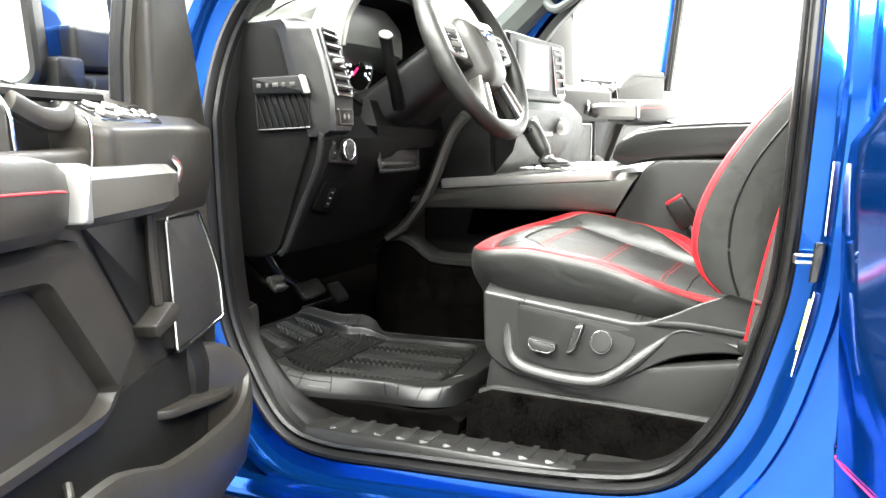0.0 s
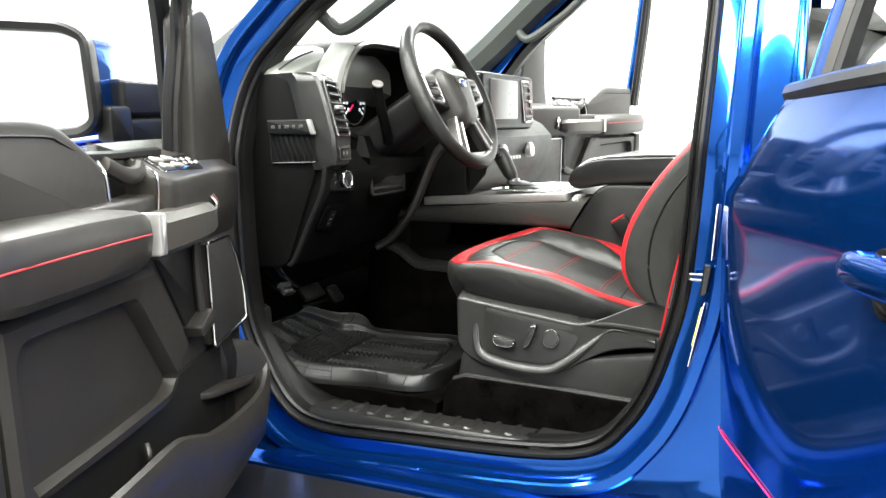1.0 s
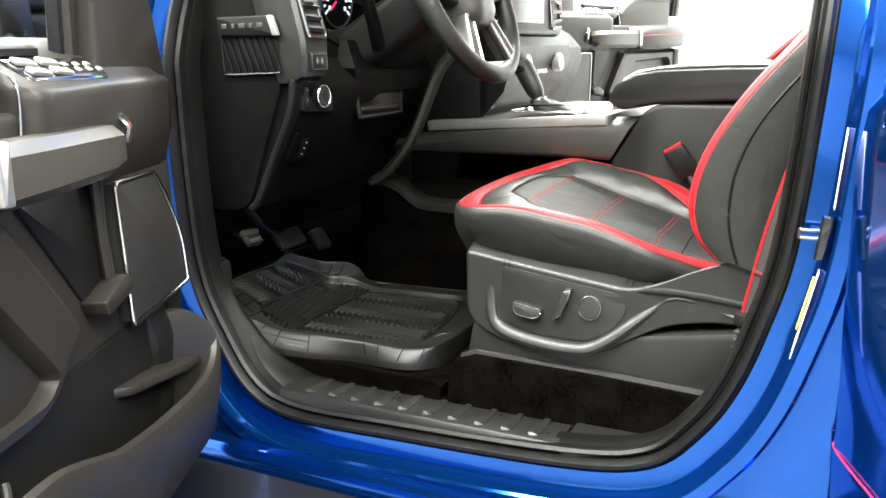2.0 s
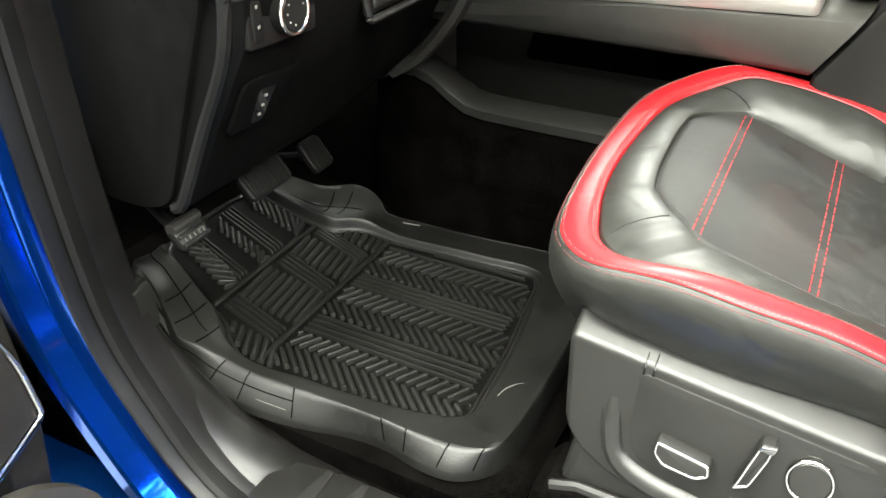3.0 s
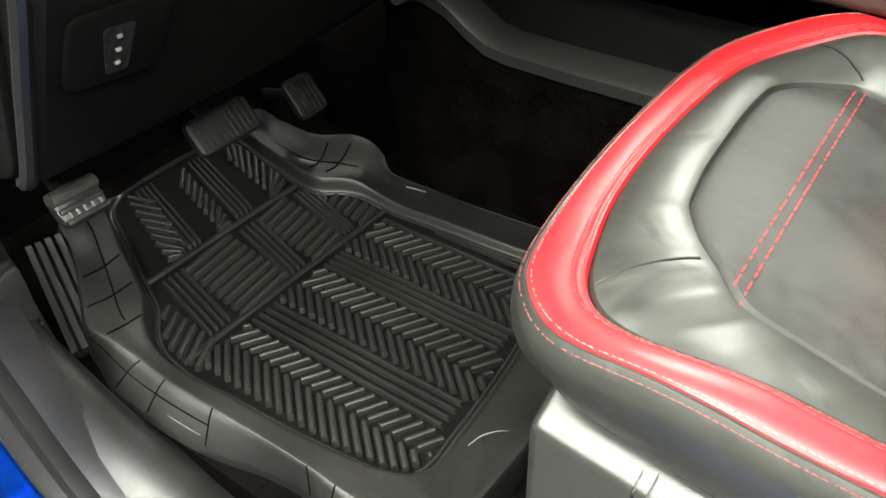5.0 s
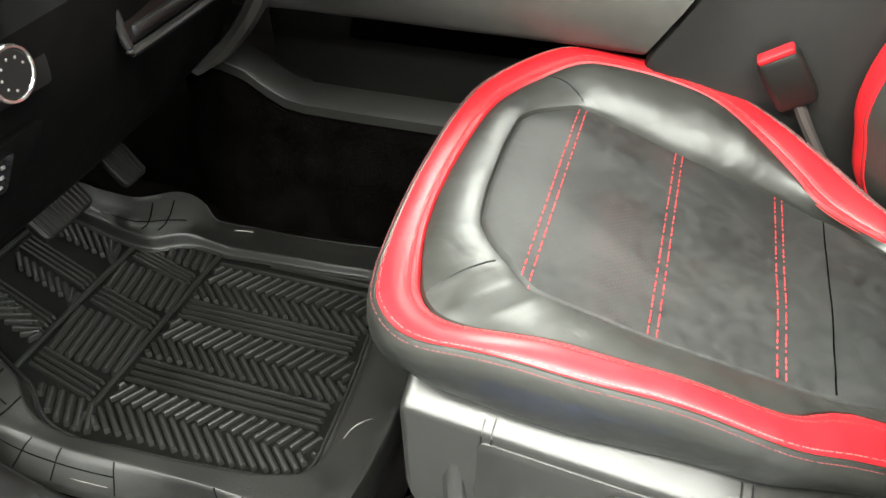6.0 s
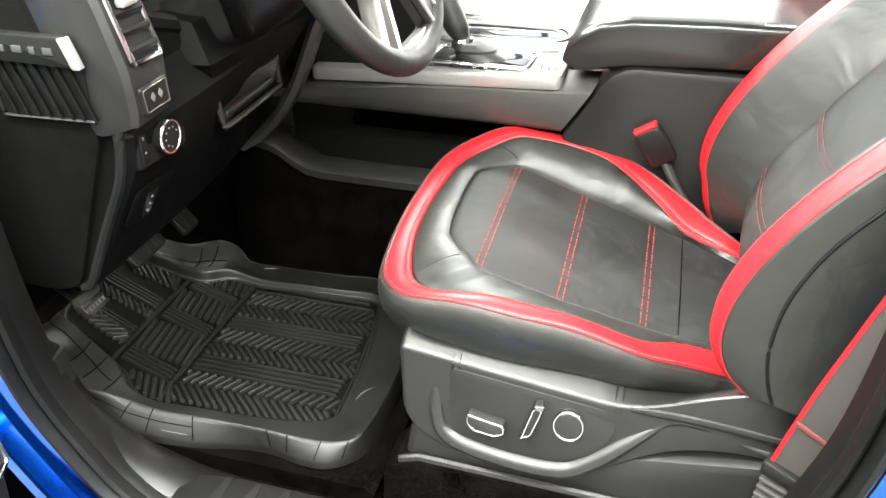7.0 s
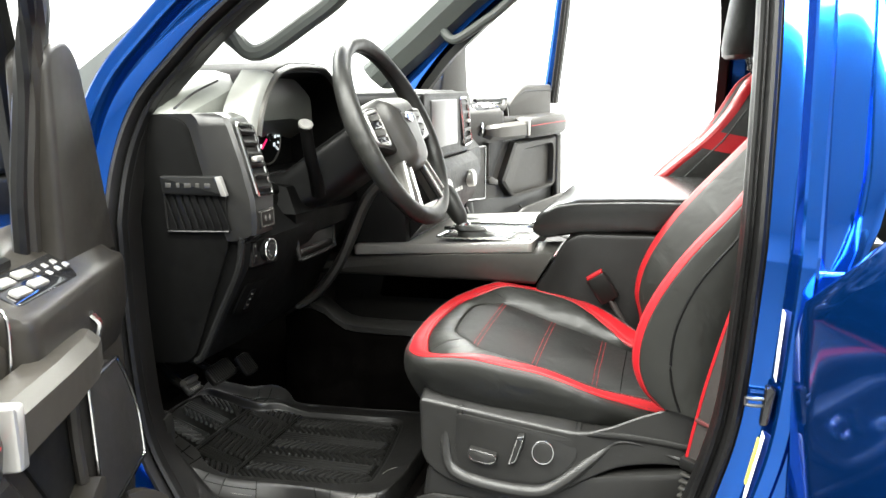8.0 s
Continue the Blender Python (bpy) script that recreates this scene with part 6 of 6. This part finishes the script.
def rear_door():
    m = pose(0.234, 0.90, 0, 0, 0, -67)
    d = thing("rear_door", m, "open glossy blue rear door reflecting the front cab", "car door")
    # x runs along the door, y into the cab: the skin bulges to -y
    rings = []
    for z, b, x0 in ((0.42, -0.03, 0.06), (0.45, -0.006, 0.04), (0.52, 0.006, 0.02), (0.62, 0.016, 0.004), (0.70, 0.0185, 0.0), (0.715, 0.015, 0.0), (0.76, 0.017, 0.0), (0.85, 0.021, 0.0), (0.95, 0.023, 0.0), (1.04, 0.024, 0.0), (1.09, 0.026, 0.02), (1.14, 0.018, 0.085), (1.19, 0.008, 0.145), (1.225, -0.002, 0.185), (1.232, -0.012, 0.192)):
        row = [(x0 + 0.004, 0.05, z), (x0 - 0.003, 0.03, z), (x0 - 0.004, 0.012 - b * 0.5, z), (x0 + 0.004, -b * 0.75, z)]
        row += [(x0 + 0.016 + (0.90 - x0) * k / 18, -b - 0.004 * math.sin(math.pi * k / 18), z + 0.02 * max(0, z - 1.1) / 0.13 * k / 18) for k in range(19)]
        row += [(0.925, 0.0, z), (0.925, 0.07, z), (x0 + 0.03, 0.07, z)]
        rings.append(row)
    part("outer_skin", loft(rings), PAINT, d, "glossy blue painted outer skin")
    part("door_inner", prism(rounded([(0.06, 0.46), (0.90, 0.46), (0.91, 1.20), (0.18, 1.19), (0.05, 1.06)], 0.05), 0.07, 0.12, XZ, 0.015, 2), GREY, d, "charcoal inner panel")
    part("belt_moulding", tube(smooth_path([(0.178, 0.012, 1.234), (0.4, 0.006, 1.243), (0.92, 0.006, 1.256)], 5), 0.012, 8, flat=1.2), SHIELD, d, "black belt moulding")
    for u0, w, mat, lab, dep in ((0.185, 0.05, PAINT, "blue painted frame", 0.0), (0.2385, 0.030, GREY, "grey window channel", -0.006), (0.272, 0.012, SEAL, "black window seal", -0.003)):
        rows = []
        for z, du in ((1.21, -0.004), (1.3, -0.008), (1.45, -0.008), (1.6, 0.002), (1.72, 0.018)):
            y = 0.02 + 0.3 * (z - 1.21) + dep
            rows.append([(u0 + du, y, z), (u0 + du + w * 0.5, y - 0.006, z), (u0 + du + w, y, z), (u0 + du + w, y + 0.016, z), (u0 + du, y + 0.016, z)])
        part("window_frame", loft(rows), mat, d, lab)
    part("frame_top", tube(smooth_path([(0.25, 0.17, 1.71), (0.4, 0.185, 1.745), (0.7, 0.185, 1.745), (0.85, 0.17, 1.68), (0.90, 0.10, 1.45), (0.92, 0.04, 1.24)], 5), 0.024, 8), SEAL, d)
    hd = part("door_handle", tube(smooth_path([(0.502, -0.012, 1.052), (0.502, -0.040, 1.054), (0.512, -0.052, 1.056), (0.550, -0.056, 1.057), (0.650, -0.056, 1.059), (0.690, -0.050, 1.059), (0.695, -0.012, 1.058)], 5), 0.0115, 12, flat=1.55), PAINT, d, "blue painted pull handle")
    part("handle_cup", prism(rounded([(0.515, 1.08), (0.685, 1.085), (0.685, 1.015), (0.52, 1.01)], 0.025), -0.034, -0.027, XZ, 0.003), GLOSS, d)
    st = [(-0.001, -0.004, 0.703), (0.02, -0.0175, 0.7028), (0.15, -0.0222, 0.702), (0.5, -0.0228, 0.70), (0.9, -0.019, 0.698)]
    part("pin_stripe", tube(smooth_path(st, 6), 0.0012, 6), REDMARK, d, "thin red body stripe")
    for z in (0.72, 1.0):
        part("hinge", box((0.012, 0.045, z), (0.04, 0.03, 0.055), 0.006), PAINT, d)
        part("hinge_bolt", disc((0.012, 0.032, z), (0, -1, 0), 0.009, 0.006, 12, 0.001), STEEL, d)
    return d


rear_door()

# ---- floor mat, pedals and small things in the footwell ----
def floor_z(x):
    """The mat's floor: level, then rising towards the pedals."""
    return 0.645 + 0.2 * max(0.0, -0.70 - x)


# the ribbed field, the crest of the rim and its outer edge, point by point round the mat
MAT_FIELD = [(-0.448, 1.16), (-0.446, 1.125), (-0.451, 1.106), (-0.463, 1.096), (-0.49, 1.089), (-0.53, 1.084), (-0.58, 1.079), (-0.64, 1.076), (-0.69, 1.072), (-0.728, 1.074), (-0.754, 1.086),
             (-0.777, 1.105), (-0.80, 1.115), (-0.84, 1.130), (-0.88, 1.148), (-0.92, 1.166), (-0.936, 1.20), (-0.938, 1.26), (-0.936, 1.32), (-0.92, 1.351), (-0.87, 1.349), (-0.82, 1.346),
             (-0.787, 1.351), (-0.767, 1.370), (-0.75, 1.380), (-0.733, 1.384), (-0.69, 1.387), (-0.63, 1.391), (-0.56, 1.394), (-0.50, 1.397), (-0.476, 1.38), (-0.466, 1.32), (-0.457, 1.26), (-0.451, 1.205)]
MAT_CREST = [(-0.387, 1.16, 0.664), (-0.387, 1.10, 0.669), (-0.394, 1.070, 0.669), (-0.42, 1.058, 0.668), (-0.467, 1.053, 0.667), (-0.52, 1.053, 0.667), (-0.57, 1.052, 0.667), (-0.63, 1.051, 0.667), (-0.68, 1.049, 0.668), (-0.722, 1.049, 0.673), (-0.760, 1.044, 0.683),
             (-0.785, 1.040, 0.688), (-0.808, 1.053, 0.695), (-0.842, 1.074, 0.703), (-0.88, 1.093, 0.712), (-0.922, 1.112, 0.713), (-0.944, 1.185, 0.676), (-0.947, 1.26, 0.672), (-0.945, 1.325, 0.676), (-0.94, 1.40, 0.704), (-0.893, 1.405, 0.702), (-0.845, 1.415, 0.693),
             (-0.806, 1.448, 0.688), (-0.776, 1.455, 0.674), (-0.755, 1.445, 0.657), (-0.738, 1.446, 0.650), (-0.69, 1.448, 0.649), (-0.63, 1.448, 0.649), (-0.56, 1.452, 0.649), (-0.49, 1.458, 0.649), (-0.42, 1.445, 0.653), (-0.398, 1.36, 0.658), (-0.391, 1.26, 0.661), (-0.388, 1.205, 0.663)]
MAT_EDGE = [(-0.380, 1.16, 0.640), (-0.382, 1.10, 0.640), (-0.398, 1.058, 0.645), (-0.428, 1.034, 0.648), (-0.468, 1.034, 0.646), (-0.51, 1.043, 0.643), (-0.555, 1.041, 0.641), (-0.62, 1.026, 0.641), (-0.68, 1.021, 0.643), (-0.735, 1.019, 0.650), (-0.768, 1.028, 0.659),
            (-0.79, 1.034, 0.666), (-0.813, 1.046, 0.673), (-0.847, 1.067, 0.681), (-0.885, 1.087, 0.69), (-0.927, 1.106, 0.69), (-0.950, 1.183, 0.65), (-0.953, 1.26, 0.65), (-0.950, 1.328, 0.65), (-0.945, 1.406, 0.69), (-0.897, 1.411, 0.674), (-0.848, 1.421, 0.666),
            (-0.804, 1.456, 0.660), (-0.772, 1.461, 0.650), (-0.752, 1.450, 0.642), (-0.738, 1.451, 0.638), (-0.69, 1.453, 0.637), (-0.63, 1.453, 0.637), (-0.56, 1.457, 0.637), (-0.49, 1.464, 0.637), (-0.412, 1.452, 0.638), (-0.388, 1.36, 0.638), (-0.382, 1.26, 0.638), (-0.380, 1.205, 0.639)]


def inside(p, poly):
    x, y = p
    hit = False
    for (ax, ay), (bx, by) in zip(poly, poly[1:] + poly[:1]):
        if (ay > y) != (by > y) and x < ax + (bx - ax) * (y - ay) / (by - ay):
            hit = not hit
    return hit


def rib(parent, at, a, b, w, h, keep):
    """One moulded bar from a to b (x, y) on the mat's floor, cut to the outline; alike bars share one mesh."""
    ts = [k / 24 for k in range(25) if inside((a[0] + (b[0] - a[0]) * k / 24, a[1] + (b[1] - a[1]) * k / 24), keep)]
    if len(ts) < 4:
        return
    a, b = [(a[0] + (b[0] - a[0]) * t, a[1] + (b[1] - a[1]) * t) for t in (ts[0], ts[-1])]
    rise = floor_z(b[0]) - floor_z(a[0])
    key = (round(b[0] - a[0], 4), round(b[1] - a[1], 4), w, h, round(rise, 3))
    if key not in RIBS:
        B = Vector((b[0] - a[0], b[1] - a[1], 0))
        t = B.normalized()
        s = Vector((-t.y, t.x, 0)) * (w / 2)
        rows = []
        for q, g, up in ((0, 0.75, 0.0), (min(0.2, 0.0022 / B.length), 1.0, 1.0), (1 - min(0.2, 0.0022 / B.length), 1.0, 1.0), (1, 0.75, 0.0)):
            p = B * q
            z = rise * q
            rows.append([(p.x + s.x * g, p.y + s.y * g, z - 0.002), (p.x + s.x * 0.82 * g, p.y + s.y * 0.82 * g, z + h * 0.8 * up), (p.x + s.x * 0.5 * g, p.y + s.y * 0.5 * g, z + h * up), (p.x - s.x * 0.5 * g, p.y - s.y * 0.5 * g, z + h * up), (p.x - s.x * 0.82 * g, p.y - s.y * 0.82 * g, z + h * 0.8 * up), (p.x - s.x * g, p.y - s.y * g, z - 0.002)])
        ob = part("rib", loft(rows), RUBBER, parent, "", 50)
        RIBS[key] = ob.data
    else:
        ob = new("rib", RIBS[key])
        ob.parent = parent
    ob.location = (a[0] - at[0], a[1] - at[1], floor_z(a[0]) - at[2])


RIBS = {}


def floor_mat():
    at = (-0.65, 1.25, 0.60)
    t = thing("floor_mat", at, "black moulded rubber floor mat with chevron ribs", "floor mat")
    own = lambda nm, bm, mat, par=None, lab="", sharp=32: part(nm, put(bm, at), mat, par or t, lab, sharp)
    per = 5
    # how high the rim stands beside the field, and how far it sags between there and the crest
    wall = [0.008, 0.012, 0.018, 0.020, 0.020, 0.020, 0.020, 0.020, 0.020, 0.022, 0.027, 0.030, 0.031, 0.032, 0.030, 0.020, 0.0, 0.0, 0.0, 0.012, 0.017, 0.017, 0.017, 0.017, 0.015, 0.011, 0.009, 0.009, 0.009, 0.009, 0.008, 0.007, 0.007, 0.007]
    sag = [0.0] * 10 + [0.001, 0.002, 0.003, 0.003, 0.003, 0.003, 0.002, 0.002, 0.002, 0.010, 0.013, 0.013, 0.012, 0.008, 0.005, 0.004, 0.003, 0.002, 0.002, 0.002, 0.001, 0.0, 0.0, 0.0]
    flo = [tuple(p) for p in smooth_path([(x, y, w) for (x, y), w in zip(MAT_FIELD, wall)], per, True)]
    cre = [tuple(p) for p in smooth_path(MAT_CREST, per, True)]
    out = [tuple(p) for p in smooth_path(MAT_EDGE, per, True)]
    dip = [p[0] for p in smooth_path([(v, 0, 0) for v in sag], per, True)]
    n = len(flo)

    def over(i, k):
        """A place on the rim: k runs from the field's foot (0) over the top of the wall (0.2) to the crest (1)."""
        fx, fy, h = flo[i]
        cx, cy, cz = cre[i]
        L = math.hypot(cx - fx, cy - fy)
        x, y = fx + (cx - fx) * k, fy + (cy - fy) * k
        foot, top = 0.0025 / L, 0.009 / L
        z0 = floor_z(fx)
        if k <= foot:
            return (x, y, z0)
        if k <= top:
            return (x, y, z0 + h * bump((k - foot) / (top - foot), 0.0, 1.0))
        q = (k - top) / max(1e-6, 1 - top)
        return (x, y, z0 + h + (cz - z0 - h) * q - dip[i] * math.sin(math.pi * q) ** 2)

    def foot_ring(mm):
        return [over(i, mm / math.hypot(cre[i][0] - flo[i][0], cre[i][1] - flo[i][1])) for i in range(n)]

    def ring(k):
        return [over(i, k) for i in range(n)]

    def fall(k, bow):
        return [tuple(Vector(cre[i]).lerp(Vector(out[i]), k) + Vector((0, 0, bow))) for i in range(n)]

    rows = [[(x, y, z - 0.012) for x, y, z in out], [(x, y, z - 0.002) for x, y, z in out], fall(0.95, 0.0005), fall(0.7, 0.002), fall(0.35, 0.004), fall(0.10, 0.0022)]
    rows += [ring(1.0), ring(0.9), ring(0.78), ring(0.66), ring(0.54), ring(0.42), foot_ring(0.0125), foot_ring(0.0092), foot_ring(0.0080), foot_ring(0.0065), foot_ring(0.0050), foot_ring(0.0036), foot_ring(0.0025), [(x, y, floor_z(x)) for x, y, h in flo]]
    tray = own("tray", loft(rows, True, False), RUBBER_RIM, None, "black rubber tray", 60)
    outline = [(x, y) for x, y, h in flo]
    field = []
    for i in range(60):
        x = -0.9375 + 0.491 * i / 59
        ys = [a[1] + (b[1] - a[1]) * (x - a[0]) / (b[0] - a[0]) for a, b in zip(flo, flo[1:] + flo[:1]) if (a[0] - x) * (b[0] - x) <= 0 and abs(a[0] - b[0]) > 1e-9]
        lo, hi = min(ys) - 0.004, max(ys) + 0.004
        field.append([(x, lo + (hi - lo) * k / 6, floor_z(x) - 0.0006) for k in range(7)])
    # groove shade comes from this darker rubber colour
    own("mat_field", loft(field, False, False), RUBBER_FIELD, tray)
    keep = inset_poly(outline, 0.0055)
    put_rib = lambda a, b, w=0.0072, h=0.0060: rib(tray, at, a, b, w, h, keep)
    own("field_edge", tube([(x, y, floor_z(x) + 0.0012) for x, y in inset_poly(outline, 0.0022)], 0.0019, 6, True), RUBBER, tray)
    # three chevron bands with long lines between them over the level part
    for yr, low, high in ((1.126, 0.036, 0.029), (1.227, 0.029, 0.036), (1.330, 0.030, 0.034)):
        for i in range(-3, 20):
            x = -0.700 + i * 0.0136
            if x > -0.450:
                continue
            # legs that would start ahead of the row begin at its bar
            c0 = max(0.0, (-0.702 - x) / (low * 1.12)) if x < -0.702 else 0.0
            if c0 < 0.8:
                put_rib((x + low * 1.12 * c0, yr - low * c0), (x + low * 1.12, yr - low))
            c1 = max(0.0, (-0.702 - x) / (high * 0.62)) if x < -0.702 else 0.0
            if c1 < 0.8:
                put_rib((x + high * 0.62 * c1 + 0.001, yr + 0.001 + high * c1), (x + high * 0.62, yr + high), 0.0066)
    for y0, y1 in ((1.161, 1.191), (1.268, 1.295), (1.369, 1.385)):
        m = 4 if y1 - y0 > 0.02 else 2
        for i in range(m):
            y = y0 + (y1 - y0) * i / (m - 1)
            put_rib((-0.702, y), (-0.440, y), 0.0046, 0.0045)
    # first rising row: blocks of cross bars and of long lines in turn
    for i in range(8):
        x = -0.797 + i * 0.0122
        put_rib((x, 1.118), (x + 0.018, 1.082))
    for y0, y1 in ((1.125, 1.149), (1.233, 1.257), (1.319, 1.338)):
        for i in range(4):
            y = y0 + (y1 - y0) * i / 3
            put_rib((-0.803, y + 0.010), (-0.717, y - 0.004), 0.0044, 0.0045)
    for y0, y1 in ((1.158, 1.226), (1.265, 1.313), (1.345, 1.376)):
        for i in range(8):
            x = -0.800 + i * 0.0116
            put_rib((x - 0.003, y1 + 0.004), (x + 0.004, y0))
    # second rising row with slanted bars
    for i in range(9):
        x = -0.912 + i * 0.0130
        put_rib((x - 0.016, 1.195 - 0.30 * (x + 0.93)), (x + 0.018, 1.214 - 0.30 * (x + 0.93)) if x < -0.84 else (min(x + 0.016, -0.818), 1.186 - 0.30 * (x + 0.85)), 0.0064)
        put_rib((x - 0.010, 1.268 - 0.22 * (x + 0.91)), (min(x + 0.012, -0.818), 1.246 - 0.22 * (x + 0.91)), 0.0064)
        put_rib((x - 0.022, 1.344), (min(x + 0.014, -0.818), 1.315 - 0.12 * (x + 0.88)), 0.0064)
    for y0, y1 in ((1.204, 1.224), (1.279, 1.300)):
        for i in range(4):
            y = y0 + (y1 - y0) * i / 3
            put_rib((-0.928, y), (-0.819, y - 0.024), 0.0042, 0.0045)
    for x, y0, y1 in ((-0.7095, 1.079, 1.383), (-0.811, 1.122, 1.343)):
        own("row_bar", tube([(x, y0, floor_z(x) + 0.002), (x - 0.001, (y0 + y1) / 2, floor_z(x) + 0.002), (x, y1, floor_z(x) + 0.002)], 0.0034, 6), RUBBER, tray)
    # the rim's grooves, their shade drawn as half-sunk dark bars: a cross on the wide lip, and short cuts round the
    # outer slope
    near = lambda x, lo, hi: min(range(lo * per, hi * per), key=lambda i: abs(cre[i][0] - x))
    lift = lambda p: (p[0], p[1], p[2] + 0.0003)
    own("rim_groove", tube([lift(over(i, 0.52)) for i in range(10 * per + 2, 16 * per)], 0.0009, 5), CARPET, tray)
    for x in (-0.835, -0.805, -0.765):
        i = near(x, 10, 16)
        own("rim_groove", tube([lift(over(i, k)) for k in (0.2, 0.35, 0.5, 0.65, 0.8, 0.95)], 0.0010, 5), CARPET, tray)
    for i in (9 * per, 8 * per + 1, 7 * per, 5 * per, 4 * per + 2, 3 * per + 2, 2 * per + 2):
        own("rim_groove", tube([tuple(Vector(cre[i]).lerp(Vector(out[i]), k) + Vector((0, 0, b))) for k, b in ((0.08, 0.0022), (0.35, 0.0042), (0.7, 0.0022), (0.94, 0.0008))], 0.0008, 5), CARPET, tray)
    own("rim_groove", tube([tuple(Vector(cre[i]).lerp(Vector(out[i]), 0.5) + Vector((0, 0, 0.0034))) for i in range(7 * per, 11 * per)], 0.0007, 5), CARPET, tray)
    for i in (21 * per + 2, 22 * per):
        own("rim_groove", tube([lift(over(i, k)) for k in (0.25, 0.45, 0.65, 0.85)], 0.0009, 5), CARPET, tray)
    own("rim_groove", tube([lift(over(i, 0.55)) for i in range(20 * per, 23 * per)], 0.0009, 5), CARPET, tray)
    # pale scuffs
    own("scuff_mark", tube(smooth_path([(-0.428, 1.150, 0.6572), (-0.425, 1.165, 0.6565), (-0.417, 1.176, 0.6570), (-0.408, 1.181, 0.6585)], 4), 0.0006, 5), PALEWEAR, tray)
    own("scuff_mark", tube([(-0.70, 1.028, 0.6515), (-0.66, 1.029, 0.6495), (-0.63, 1.031, 0.6485)], 0.0005, 5), PALEWEAR, tray)
    own("scuff_mark", tube([(-0.715, 1.432, 0.6525), (-0.70, 1.436, 0.6515), (-0.69, 1.438, 0.6510)], 0.0008, 5), PALEWEAR, tray)
    return t


floor_mat()


def pedal(name, label, c, size, tilt, ribs, mat, arm, turn=0.0, pale=False):
    at = c
    p = thing(name, at, label, "pedal", "pedals")
    M = Euler((radians(turn), radians(tilt), 0)).to_matrix()
    part("pad", put(box(c, size, 0.007, M), at), mat, p)
    for i in range(ribs):
        k = (i + 0.5) / ribs - 0.5
        q = Vector(c) + M @ Vector((0, k * size[1] * 0.9, size[2] / 2))
        part("pad_rib", put(box(tuple(q), (size[0] * 0.8, size[1] / ribs * 0.5, 0.004), 0.001, M), at), mat, p)
    if pale:
        part("pad_roll", put(tube([tuple(Vector(c) + M @ Vector((-size[0] * 0.36, y, size[2] * 0.35))) for y in (-size[1] * 0.48, 0, size[1] * 0.48)], [0.0065, 0.0075, 0.0065], 10), at), GUNMETAL, p, "rolled metal edge, rubbed bright")
        for k in (0.05, 0.38):
            part("pad_rib", put(box(tuple(Vector(c) + M @ Vector((size[0] * k, 0, size[2] / 2))), (0.005, size[1] * 0.92, 0.004), 0.0012, M), at), mat, p)
    part("arm", put(tube(smooth_path([tuple(Vector(c) - M @ Vector((0, 0, size[2] / 2))), *arm], 4), 0.008, 8), at), PLASTIC, p)
    if pale:
        for i in range(5):
            q = Vector(c) + M @ Vector((0.006, (i - 2) * 0.0075, size[2] / 2 + 0.0006))
            part("worn_mark", put(box(tuple(q), (0.006, 0.0028, 0.0012), 0.0004, M), at), PALEWEAR, p)
    return p


pedal("parking_brake_pedal", "small parking brake pedal with worn pale marks", (-0.752, 1.056, 0.832), (0.030, 0.046, 0.012), 50, 0, SCUFF, ((-0.80, 1.06, 0.85), (-0.90, 1.06, 0.95)), -8, True)
pedal("brake_pedal", "wide black ribbed rubber brake pedal", (-0.826, 1.266, 0.781), (0.042, 0.084, 0.014), 50, 11, RUBBER, ((-0.93, 1.28, 0.82), (-1.0, 1.30, 0.95)), 2)
pedal("accelerator_pedal", "narrow black rubber accelerator pedal", (-0.850, 1.410, 0.747), (0.052, 0.046, 0.012), 52, 6, RUBBER, ((-0.895, 1.452, 0.716), (-1.0, 1.475, 0.680)), 2)


def foot_rest():
    at = (-0.85, 1.06, 0.66)
    r = thing("foot_rest", at, "ribbed worn plastic foot rest beside the mat", "foot rest")
    a, b = Vector((-0.895, 1.082, 0.724)), Vector((-0.778, 1.040, 0.676))
    ax = (b - a).normalized()
    sd = Vector((0.35, 0.93, 0.1)).normalized()
    nr = sd.cross(ax).normalized()
    if nr.z < 0:
        nr = -nr

    def slab(o, w, h0, h1):
        return loft([[p + sd * (o - w), p + sd * (o + w), p + sd * (o + w) + nr * h1, p + sd * (o - w) + nr * h1] for p in (a + nr * h0, b + nr * h0)])
    # dark base colour paints the shade between the treads
    part("base", put(slab(-0.008, 0.018, -0.026, 0.006), at), RUBBER_FIELD, r)
    for i in range(4):
        part("tread", put(slab(-0.0225 + i * 0.0098, 0.0031, -0.016, 0.0095), at), SHIELD, r)
    return r


foot_rest()


def kick_catch():
    at = (-0.77, 0.98, 0.77)
    r = thing("bonnet_release", at, "small black bonnet release lever on the kick panel", "release lever")
    part("housing", put(box((-0.785, 0.981, 0.776), (0.055, 0.028, 0.070), 0.004), at), TRIM, r)
    part("lever", put(loft([[(-0.757, 0.972, z), (-0.757, 0.992, z + 0.004), (x, 0.992, z + 0.004), (x, 0.971, z)] for z, x in ((0.752, -0.749), (0.758, -0.748), (0.790, -0.7485), (0.803, -0.751))]), at), PLASTIC, r)
    part("finger_slot", put(box((-0.7565, 0.9675, 0.776), (0.004, 0.005, 0.030), 0.001), at), SEAL, r)
    part("latch_bit", put(box((-0.7545, 0.9675, 0.765), (0.004, 0.004, 0.008), 0.001), at), STEEL, r)
    part("lower_lip", put(tube([(-0.7505, 0.9665, 0.746), (-0.7505, 0.991, 0.749)], 0.0022, 6), at), SCUFF, r)
    return r


kick_catch()
